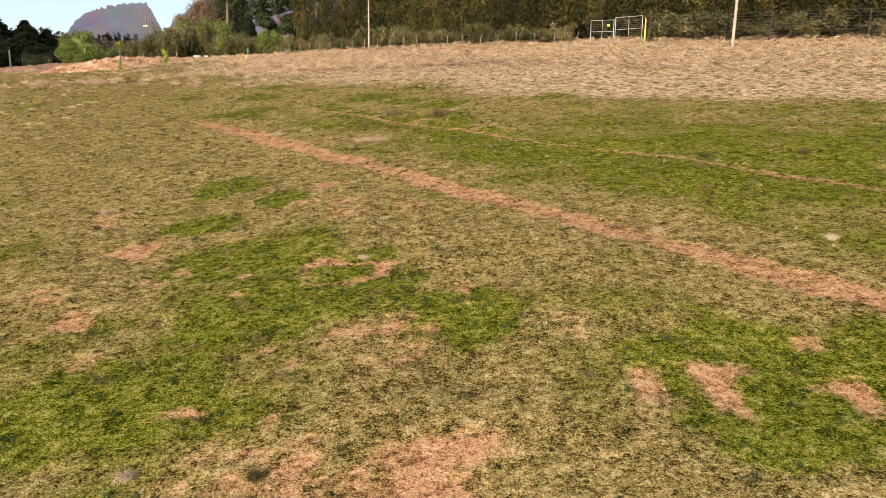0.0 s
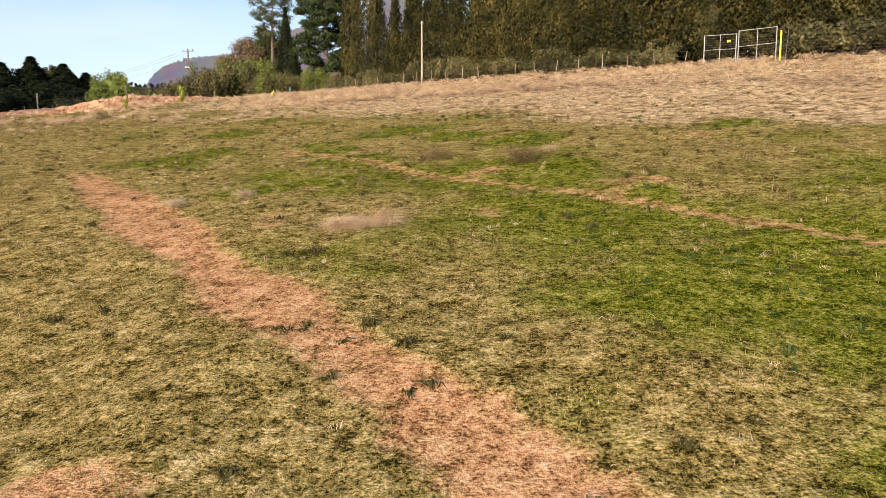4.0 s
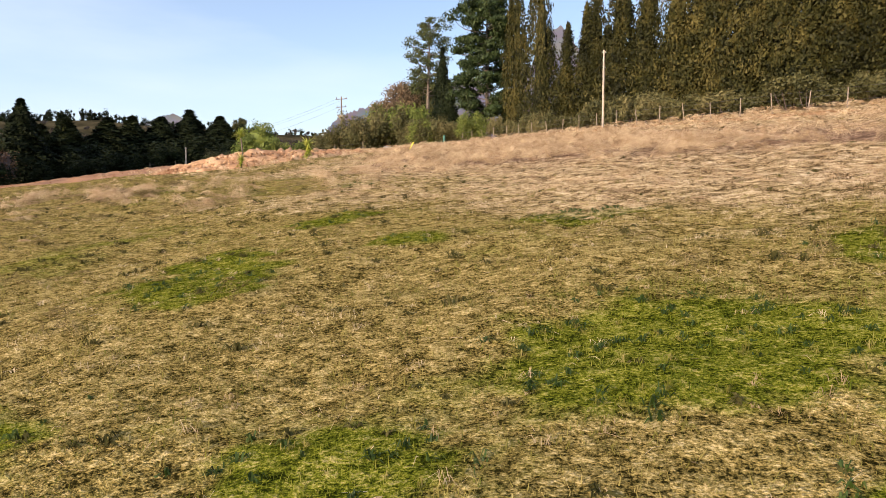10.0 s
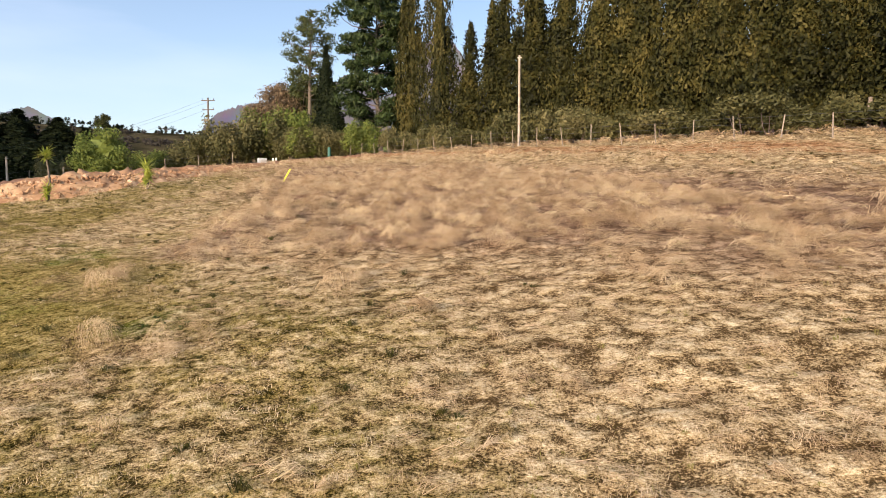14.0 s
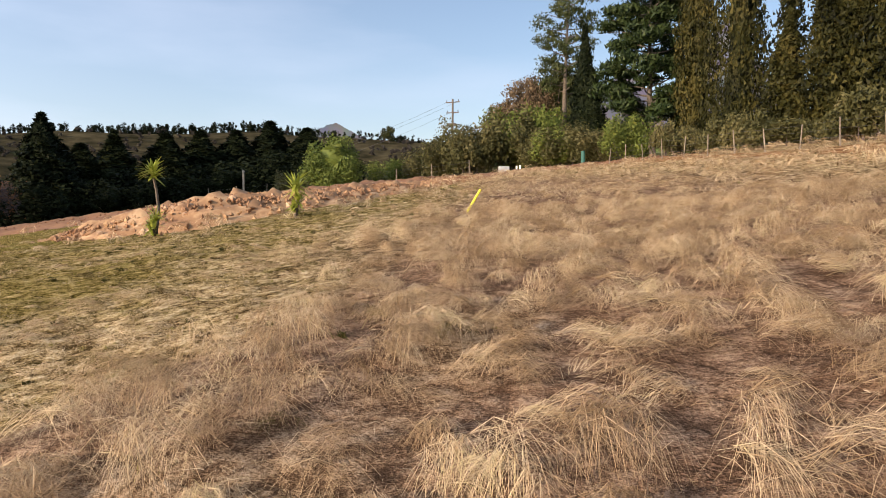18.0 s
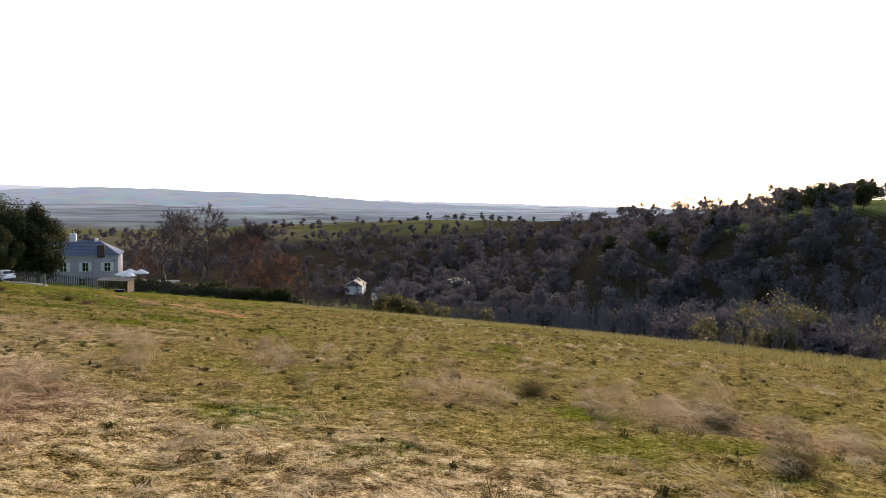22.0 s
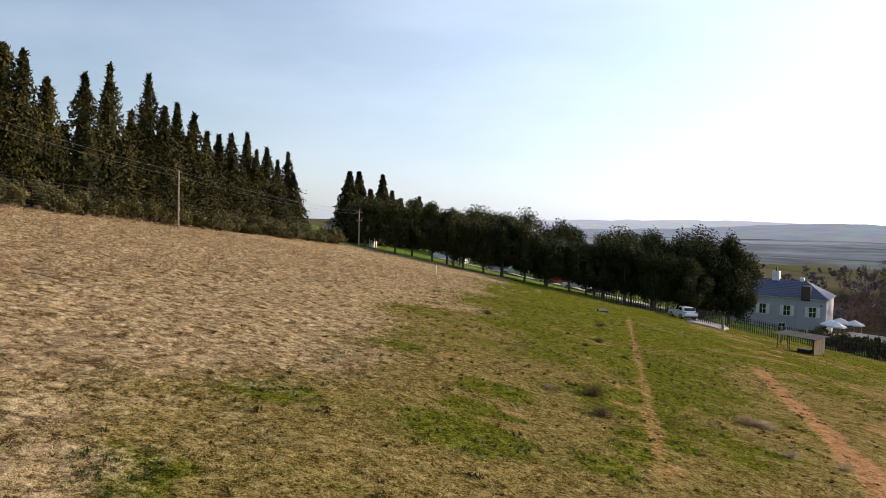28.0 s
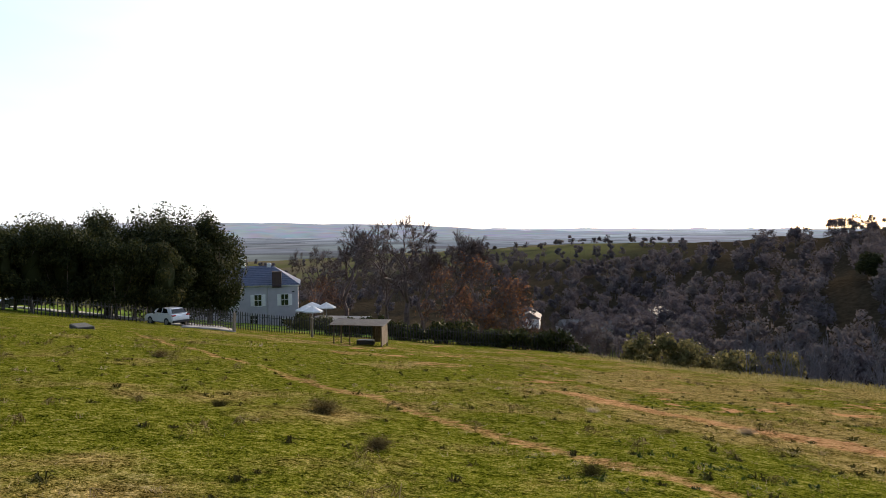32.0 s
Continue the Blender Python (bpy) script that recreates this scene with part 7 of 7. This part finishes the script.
for k, (x, y) in enumerate(((-4.0, -165.0), (6.0, -172.0), (-16.0, -178.0), (20.0, -190.0))):
    e = empty("farmhouse", pose(x, y, hz(x, y) + 0.2, 0, 0, 30 * k))
    part("wall", box_bm(-5, 5, -3, 3, -2.0, 2.8, 0.02), M_WHITE, e)
    rf = bmesh.new()
    vv = [rf.verts.new(p) for p in ((-5.3, -3.4, 2.8), (5.3, -3.4, 2.8), (5.3, 3.4, 2.8), (-5.3, 3.4, 2.8), (-5.3, 0, 4.8), (5.3, 0, 4.8))]
    for q in ((0, 1, 5, 4), (2, 3, 4, 5), (1, 2, 5), (3, 0, 4), (3, 2, 1, 0)):
        rf.faces.new([vv[i] for i in q])
    part("roof", rf, M_SHEDROOF, e)
    tagged(e, "small pale-roofed farmhouse down among the trees", "house", "valley farmhouses")


# ---- grass ----
M_TURF = leafy("turf_blades", [(0.0, (0.060, 0.062, 0.010)), (0.45, (0.150, 0.135, 0.026)), (0.8, (0.250, 0.205, 0.066)), (1.0, (0.420, 0.340, 0.150))], 0.40, patch=0.9, gloss=0.05)
M_GREEN = leafy("green_turf_blades", [(0.0, (0.034, 0.058, 0.005)), (0.5, (0.094, 0.116, 0.009)), (0.85, (0.175, 0.178, 0.024)), (1.0, (0.300, 0.270, 0.090))], 0.45, patch=0.9, gloss=0.05)
M_STRAW = leafy("straw_blades", [(0.0, (0.150, 0.100, 0.050)), (0.5, (0.350, 0.262, 0.152)), (1.0, (0.610, 0.505, 0.355))], 0.22, patch=0.9, gloss=0.05)
M_TUSS = leafy("tussock_blades", [(0.0, (0.120, 0.072, 0.036)), (0.45, (0.390, 0.270, 0.152)), (0.8, (0.635, 0.495, 0.312)), (1.0, (0.480, 0.400, 0.165))], 0.22, patch=1.7, gloss=0.05)
M_CLOVER = leafy("clover_leaves", [(0.0, (0.012, 0.026, 0.003)), (0.6, (0.036, 0.062, 0.008)), (1.0, (0.090, 0.110, 0.018))], 0.30, patch=0.8)
M_WEED = leafy("dark_weed_leaves", [(0.0, (0.030, 0.030, 0.010)), (0.6, (0.064, 0.058, 0.018)), (1.0, (0.120, 0.098, 0.042))], 0.2, gloss=0.0)
M_FRINGE = leafy("fringe_blades", [(0.0, (0.130, 0.120, 0.030)), (0.5, (0.240, 0.205, 0.065)), (1.0, (0.360, 0.290, 0.120))], 0.35)

HEART = np.array([(0, 3), (-0.5, 12), (-1.5, 22), (-4, 33), (-7.5, 44), (-11, 54), (-15, 60), (-22, 57), (-21, 48), (-12, 39), (-3, 33), (6, 27), (9, 21)], float)


def off_line(x, y):
    """How far a point lies from the meadow's middle line."""
    best = np.full(len(x), 1e9)
    for (ax, ay), (bx, by) in zip(HEART[:-1], HEART[1:]):
        t = np.clip(((x - ax) * (bx - ax) + (y - ay) * (by - ay)) / ((bx - ax) ** 2 + (by - ay) ** 2), 0, 1)
        best = np.minimum(best, np.hypot(x - ax - t * (bx - ax), y - ay - t * (by - ay)))
    return best


def scatter(n, reach, rs, stretch=(0, 12)):
    """Points round a stretch of the meadow's middle line, thinning outward."""
    P = HEART[stretch[0]:stretch[1] + 1]
    seg = np.hypot(*np.diff(P, axis=0).T)
    i = rs.choice(len(seg), n, p=seg / seg.sum())
    f = rs.uniform(0, 1, n)
    c = P[i] + (P[i + 1] - P[i]) * f[:, None]
    a = rs.uniform(0, math.tau, n)
    r = reach * rs.uniform(0, 1, n) ** 0.62
    return c[:, 0] + np.cos(a) * r, c[:, 1] + np.sin(a) * r


def short_blades(x, y, h, w, rs, flat=0.45):
    """One three-cornered blade at each point."""
    n = len(x)
    z = height(x, y) - 0.01
    a = rs.uniform(0, math.tau, n)
    b = rs.uniform(0, math.tau, n)
    ln = np.abs(rs.normal(0, flat, n)) * h
    base = np.stack([x, y, z], -1)
    side = np.stack([np.cos(a), np.sin(a), 0 * a], -1) * (w / 2)[:, None]
    tip = base + np.stack([np.cos(b) * ln, np.sin(b) * ln, h], -1)
    v = np.stack([base - side, base + side, tip], 1).reshape(-1, 3)
    return v, np.arange(n * 3).reshape(-1, 3)


def arc_blades(x, y, h, reach, az, w, rs, z0=None):
    """Bending blades: up, over and down along az, as two quads each."""
    n = len(x)
    z = (height(x, y) if z0 is None else z0) - 0.02
    base = np.stack([x, y, z], -1)
    d = np.stack([np.cos(az), np.sin(az), 0 * az], -1)
    mid = base + d * (reach * 0.42)[:, None] + np.stack([0 * h, 0 * h, h], -1)
    tip = base + d * reach[:, None] + np.stack([0 * h, 0 * h, h * rs.uniform(0.15, 0.85, n)], -1)
    s = np.stack([-np.sin(az), np.cos(az), rs.normal(0, 0.4, n)], -1) * (w / 2)[:, None]
    v = np.stack([base - s, base + s, mid - s * 0.8, mid + s * 0.8, tip - s * 0.15, tip + s * 0.15], 1).reshape(-1, 3)
    o = np.arange(n)[:, None] * 6
    f = np.concatenate([o + [0, 1, 3, 2], o + [2, 3, 5, 4]], 1).reshape(-1, 4)
    return v, f


def bare_soil(x, y):
    """1 where the earth shows through."""
    return np.clip(soil_share(x, y) * 1.15, 0, 1)


def grass_object(name, label, chunks, material):
    return tagged(new(name, mesh_np(name, *merge(chunks), material)), label, "grass", kind="stuff")


rs = np.random.RandomState(300)
turf, straw, deep = [], [], []
for n_t, per, reach, inner, hh, ww, sp in ((27000, 11, 9.5, 0, (0.02, 0.065), (0.005, 0.010), 0.10), (17000, 8, 22, 7, (0.03, 0.09), (0.010, 0.020), 0.18), (12000, 7, 48, 18, (0.05, 0.13), (0.025, 0.05), 0.28)):
    tx, ty = scatter(n_t, reach, rs)
    keep = (rs.rand(n_t) > bare_soil(tx, ty)) & (tallness(tx, ty) < 0.75) & (off_line(tx, ty) > inner)
    tx, ty = tx[keep], ty[keep]
    dry = dryness(tx, ty) + 0.7 * (lattice(tx, ty, 2.2, 31) - 0.5) + 0.6 * (lattice(tx, ty, 0.7, 32) - 0.5) + rs.normal(0, 0.20, len(tx)) - 0.3 * lushness(tx, ty) > 0.30
    wet = ~dry & (lushness(tx, ty) + rs.normal(0, 0.12, len(tx)) > 0.52)
    size = rs.uniform(0.6, 1.25, len(tx))
    for which, out in ((~dry & ~wet, turf), (dry, straw), (wet, deep)):
        px, py, sz = np.repeat(tx[which], per), np.repeat(ty[which], per), np.repeat(size[which], per)
        m = len(px)
        px, py = px + rs.normal(0, sp, m), py + rs.normal(0, sp, m)
        out.append(short_blades(px, py, rs.uniform(*hh, m) * sz, rs.uniform(*ww, m), rs, 1.1 if out is straw else 0.55))
grass_object("meadow_grass", "short olive turf blades of the meadow", turf, M_TURF)
grass_object("lush_grass", "deep green grass in the moist patches of the meadow", deep, M_GREEN)
grass_object("dry_grass", "short straw-coloured dry grass of the meadow", straw, M_STRAW)
# long pale straws lying flat
lx, ly = scatter(42000, 16, rs)
k = rs.rand(len(lx)) < 0.25 + 0.75 * dryness(lx, ly)
lx, ly = lx[k], ly[k]
n = len(lx)
grass_object("fallen_straw", "pale dry straws lying over the turf", [arc_blades(lx, ly, rs.uniform(0.01, 0.05, n), rs.uniform(0.08, 0.24, n), rs.uniform(0, math.tau, n), rs.uniform(0.003, 0.006, n), rs)], M_STRAW)


def tussocks(n_t, per, reach, stretch, size, w, rs, where, wind=-0.5, spread=0.7, inner=0.0, rise=(0.3, 0.7), lie=(0.4, 1.1)):
    tx, ty = scatter(n_t, reach, rs, stretch)
    keep = (rs.rand(n_t) < where(tx, ty)) & (off_line(tx, ty) >= inner)
    tx, ty = tx[keep], ty[keep]
    sz = rs.uniform(0.55, 1.3, len(tx)) * size
    lay = wind + 0.9 * wave(tx, ty, 5, 41) + rs.normal(0, 0.35, len(tx))
    i = np.repeat(np.arange(len(tx)), per)
    m = len(i)
    a = rs.uniform(0, math.tau, m)
    r = np.abs(rs.normal(0, 0.10, m)) * sz[i] / 0.45
    # most blades follow the lie of the wind, some stand out
    az = lay[i] + rs.normal(0, spread, m)
    x, y = tx[i] + np.cos(a) * r, ty[i] + np.sin(a) * r
    return arc_blades(x, y, rs.uniform(*rise, m) * sz[i], rs.uniform(*lie, m) * sz[i], az, rs.uniform(0.6, 1.3, m) * w, rs)


def hanks(x, y, z, z1, length, rise, az, w, rs, k=3):
    """Fine hair that leaves a mound, arches and drapes down to z1."""
    n = len(x)
    t = np.linspace(0, 1, k + 1)[None, :]
    curl = rs.normal(0, 0.35, n)[:, None]
    a = az[:, None] + curl * t
    px, py = x[:, None] + np.cos(a) * length[:, None] * t, y[:, None] + np.sin(a) * length[:, None] * t
    pz = z[:, None] + rise[:, None] * 4 * t * (1 - t) + (z1 - z)[:, None] * t ** 1.4
    side = np.stack([-np.sin(a), np.cos(a), 0 * a + rs.normal(0, 0.5, (n, 1))], -1) * (w[:, None] * (1 - 0.75 * t) / 2)[..., None]
    p = np.stack([px, py, pz], -1)
    v = np.stack([p - side, p + side], 2).reshape(-1, 3)
    o = (np.arange(n) * 2 * (k + 1))[:, None, None] + (np.arange(k) * 2)[None, :, None]
    f = (o + np.array([0, 1, 3, 2])).reshape(-1, 4)
    return v, f


def mounds(step, hairs, reach, stretch, size, tall_by, w, rs, where, inner=0.0, k=3, wind=-0.5, fan=0.55):
    """Domed tussocks, a step apart: long hair heaped up and laid over by the wind."""
    P = HEART[stretch[0]:stretch[1] + 1]
    gx, gy = np.meshgrid(np.arange(P[:, 0].min() - reach, P[:, 0].max() + reach, step), np.arange(P[:, 1].min() - reach, P[:, 1].max() + reach, step))
    tx = (gx + (np.arange(len(gx)) % 2)[:, None] * step / 2).ravel()
    ty = gy.ravel()
    tx, ty = tx + rs.uniform(-0.36, 0.36, len(tx)) * step, ty + rs.uniform(-0.36, 0.36, len(ty)) * step
    far_off = off_line(tx, ty)
    keep = (rs.rand(len(tx)) < where(tx, ty)) & (far_off >= inner) & (far_off < reach)
    tx, ty = tx[keep], ty[keep]
    n = len(tx)
    R = rs.uniform(0.6, 1.35, n) * size
    H = R * tall_by * rs.uniform(0.6, 1.3, n)
    lay = wind + 0.9 * wave(tx, ty, 5, 41) + rs.normal(0, 0.5, n)
    tz = height(tx, ty)
    i = np.repeat(np.arange(n), hairs)
    m = len(i)
    # hair gathers into a few locks on each mound
    which = rs.randint(0, 7, m)
    la, lr, lz = rs.uniform(0, math.tau, (n, 7))[i, which], np.sqrt(rs.uniform(0, 1, (n, 7)))[i, which] * 0.8, rs.normal(0, fan, (n, 7))[i, which]
    dx, dy = np.cos(la) * lr + rs.normal(0, 0.16, m), np.sin(la) * lr + rs.normal(0, 0.16, m)
    r = np.minimum(np.hypot(dx, dy), 1.05)
    x, y = tx[i] + dx * R[i], ty[i] + dy * R[i]
    z = tz[i] + H[i] * (1 - r ** 2 * 0.9) - 0.02
    az = lay[i] + lz + rs.normal(0, 0.12, m) + np.where(rs.rand(m) < 0.06, rs.normal(0, 1.6, m), 0)
    L = R[i] * rs.uniform(0.6, 1.35, m)
    z1 = tz[i] + rs.uniform(-0.05, 0.35, m) * H[i]
    return hanks(x, y, z, z1, L, H[i] * rs.uniform(0.15, 0.55, m), az, w * rs.uniform(0.6, 1.3, m), rs, k)


tall = lambda x, y: tallness(x, y)
part_dry = lambda x, y: (1 - tallness(x, y)) * np.clip(dryness(x, y) - 0.15, 0, 1) * (0.45 + 0.55 * (wave(x, y, 3.0, 51) > 0)) * (1 - np.clip(bare_soil(x, y), 0, 1))
bare = lambda x, y: 1 - np.clip(bare_soil(x, y), 0, 1)
sparse = lambda x, y: (1 - tallness(x, y)) * np.where(x < -16, 0.06 + 0.5 * (wave(x, y, 7.0, 53) > 0.35), 0.0) * (1 - dryness(x, y)) * bare(x, y)
zones = [mounds(0.54, 170, 8.5, (4, 8), 0.34, 0.80, 0.0038, rs, lambda x, y: tall(x, y) * 0.95),
         mounds(0.72, 32, 26, (4, 8), 0.40, 0.60, 0.012, rs, lambda x, y: tall(x, y) * 0.92, inner=8.5, k=2),
         mounds(1.15, 17, 52, (3, 8), 0.52, 0.70, 0.030, rs, lambda x, y: np.clip(tallness(x, y) + 0.6 * dryness(x, y), 0, 0.85) * bare(x, y) * sstep(66, 60, y + 1.2 * x + 9 * (x > 6)), inner=26, k=2)]
dry_zone = [mounds(0.50, 44, 12, (2, 12), 0.22, 0.50, 0.0055, rs, part_dry, k=2),
            mounds(0.80, 24, 40, (2, 12), 0.40, 0.70, 0.022, rs, part_dry, inner=12, k=2)]
odd = [mounds(0.8, 120, 20, (0, 12), 0.22, 0.60, 0.0036, rs, sparse, k=2, fan=1.2)]
for zone, lb in ((zones, "long pinkish dry tussock grass laid over by wind"), (dry_zone, "low pale tussocks along the dry upper slope"), (odd, "scattered tan tussocks in the lower turf")):
    grass_object("tussock_grass", lb, zone, M_TUSS)
low = lambda x, y: (1 - tallness(x, y)) * (1 - np.clip(bare_soil(x, y), 0, 1))
grass_object("turf_tufts", "small green grass tufts roughening the turf", [
    tussocks(5500, 12, 10, (0, 12), 0.085, 0.005, rs, lambda x, y: low(x, y) * (1 - 0.75 * dryness(x, y)), spread=3.0, rise=(0.3, 0.8), lie=(0.2, 0.9)),
    tussocks(4500, 9, 26, (0, 12), 0.11, 0.011, rs, lambda x, y: low(x, y) * (1 - 0.75 * dryness(x, y)), spread=3.0, inner=8, rise=(0.3, 0.7), lie=(0.2, 0.9))], M_TURF)
grass_object("straw_tufts", "small dry grass tufts roughening the slope", [
    tussocks(4200, 12, 10, (0, 12), 0.10, 0.004, rs, lambda x, y: low(x, y) * (0.45 + 0.55 * dryness(x, y)), spread=3.0, rise=(0.3, 0.7), lie=(0.4, 1.2)),
    tussocks(3800, 9, 30, (0, 12), 0.13, 0.009, rs, lambda x, y: low(x, y) * (0.35 + 0.65 * dryness(x, y)), spread=3.0, inner=8, rise=(0.25, 0.6), lie=(0.4, 1.2))], M_STRAW)
grass_object("turf_weeds", "dark green weed rosettes dotted through the turf", [
    tussocks(2600, 14, 36, (9, 12), 0.14, 0.02, rs, lambda x, y: 0.9 * (1 - dryness(x, y)), spread=3.0, rise=(0.2, 0.55)),
    tussocks(600, 24, 30, (6, 9), 0.14, 0.013, rs, lambda x, y: 0.7 * (1 - tallness(x, y)), spread=3.0),
    tussocks(260, 26, 14, (0, 4), 0.08, 0.010, rs, lambda x, y: 1 - dryness(x, y), spread=3.0)], M_WEED)

lush = lambda x, y: low(x, y) * spread_of(LUSH, x, y, 51) * (0.4 + 0.6 * (lattice(x, y, 0.5, 71) > 0.45))
grass_object("clover", "dark lush clover growing in patches through the turf", [
    tussocks(9000, 12, 11, (0, 5), 0.09, 0.014, rs, lush, spread=3.0, rise=(0.2, 0.7), lie=(0.3, 1.0)),
    tussocks(2600, 10, 20, (9, 12), 0.10, 0.016, rs, lush, spread=3.0, rise=(0.2, 0.7), lie=(0.3, 1.0))], M_CLOVER)

M_BROWN = leafy("brown_tuft_blades", [(0.0, (0.040, 0.030, 0.012)), (0.5, (0.105, 0.080, 0.030)), (1.0, (0.330, 0.245, 0.120))], 0.2, gloss=0.0)
grass_object("brown_tufts", "low brown grass tufts dotted over the grazed turf", [
    mounds(1.25, 46, 26, (9, 12), 0.17, 0.95, 0.0075, rs, lambda x, y: 0.55 * (lattice(x, y, 5.0, 61) > 0.42) * (1 - dryness(x, y)) * bare(x, y), k=2, fan=2.5),
    mounds(1.5, 46, 20, (6, 9), 0.19, 0.90, 0.0065, rs, lambda x, y: 0.5 * (1 - tallness(x, y)) * (x < -13) * bare(x, y), k=2, fan=2.5)], M_BROWN)

# tall pale fringe along the lower crest of the meadow
az = rs.uniform(62, 186, 6500)
rr = crest_r(az) - rs.uniform(-4, 7, 6500) ** 1.0
fx, fy = polar(az, rr)
grass_object("fringe_grass", "tall yellowish grass fringe along the meadow's lower edge", [arc_blades(np.repeat(fx, 4) + rs.normal(0, 0.2, 26000), np.repeat(fy, 4) + rs.normal(0, 0.2, 26000), rs.uniform(0.10, 0.32, 26000), rs.uniform(0.08, 0.42, 26000), rs.uniform(0, math.tau, 26000), rs.uniform(0.010, 0.024, 26000), rs)], M_FRINGE)


def big_tuft(x, y, size, blades, label, mat_leaf, wind=None, spread=3.0, flat=1.0):
    r = np.random.RandomState(int(abs(x * 17 + y * 5)))
    a = r.uniform(0, math.tau, blades) if wind is None else wind + r.normal(0, spread, blades)
    q = np.abs(r.normal(0, 0.22, blades)) * size
    b = r.uniform(0, math.tau, blades)
    top = r.uniform(0.2, 0.55, blades) * size * flat * np.clip(1.3 - q / size, 0.3, 1)
    v, f = hanks(np.cos(b) * q, np.sin(b) * q, np.full(blades, -0.02), r.uniform(0, 0.9, blades) * top, r.uniform(0.35, 0.9, blades) * size, top * 0.7, a, np.full(blades, 0.0032), r, 3)
    o = new("grass_tuft", mesh_np("grass_tuft", v, f, mat_leaf))
    o.location = (x, y, hz(x, y))
    return tagged(o, label, "grass tuft", "grass tufts")


big_tuft(-2.42, 22.07, 0.55, 1500, "large pale dry grass tuft with swept blades", M_TUSS, 0.3, 1.2, 0.6)
big_tuft(-2.0, 22.3, 0.5, 500, "pale dry grass tuft beside a larger one", M_TUSS, 0.0, 0.9)
for x, y, s_, mt, lb in ((0.54, 27.4, 0.34, M_STRAW, "thin upright dry grass tuft"), (3.94, 12.4, 0.28, M_STRAW, "small pale dry grass tuft by the track"), (6.6, 11.5, 0.26, M_STRAW, "small pale dry grass tuft in turf"), (-7.3, 15.25, 0.3, M_STRAW, "ragged dry tuft on bare soil"), (-6.6, 9.3, 0.36, M_STRAW, "ragged dry tuft on bare soil"), (-6.0, 7.8, 0.36, M_STRAW, "ragged dry tuft on bare soil"), (-1.3, 11.85, 0.2, M_STRAW, "small pale dry grass tuft in turf"), (6.78, 17.85, 0.34, M_WEED, "dark green rounded grass tuft"), (12.0, 16.2, 0.3, M_WEED, "dark green rounded grass tuft"), (17.6, 15.9, 0.5, M_STRAW, "broad tan grass tuft in short turf"), (-3.0, 6.2, 0.22, M_STRAW, "small yellowish dry tuft"), (-1.7, 6.0, 0.2, M_WEED, "small dark tuft on bare soil"), (-4.6, 24.6, 0.4, M_STRAW, "upright tan grass tuft near the track"), (-5.5, 24.0, 0.4, M_STRAW, "upright tan grass tuft near the track")):
    big_tuft(x, y, s_ * 0.75, 420, lb, mt)
for x, y, s_, lb in ((10.7, 15.4, 0.42, "brown rounded tuft in short turf"), (9.2, 17.7, 0.26, "small brown tuft in short turf"), (18.8, 7.1, 0.45, "brown rounded tuft in short turf"), (16.4, 17.9, 0.55, "broad tan tuft on the grazed slope"), (0.0, 26.3, 0.6, "long tan tuft beside the narrow path"), (-1.7, 27.7, 0.5, "long tan tuft beside the narrow path"), (-23.1, 52.2, 0.5, "brown tuft among short olive grass"), (-20.7, 47.8, 0.55, "brown tuft among short olive grass"), (-23.2, 49.6, 0.5, "brown tuft among short olive grass")):
    big_tuft(x, y, s_, 800, lb, M_BROWN)
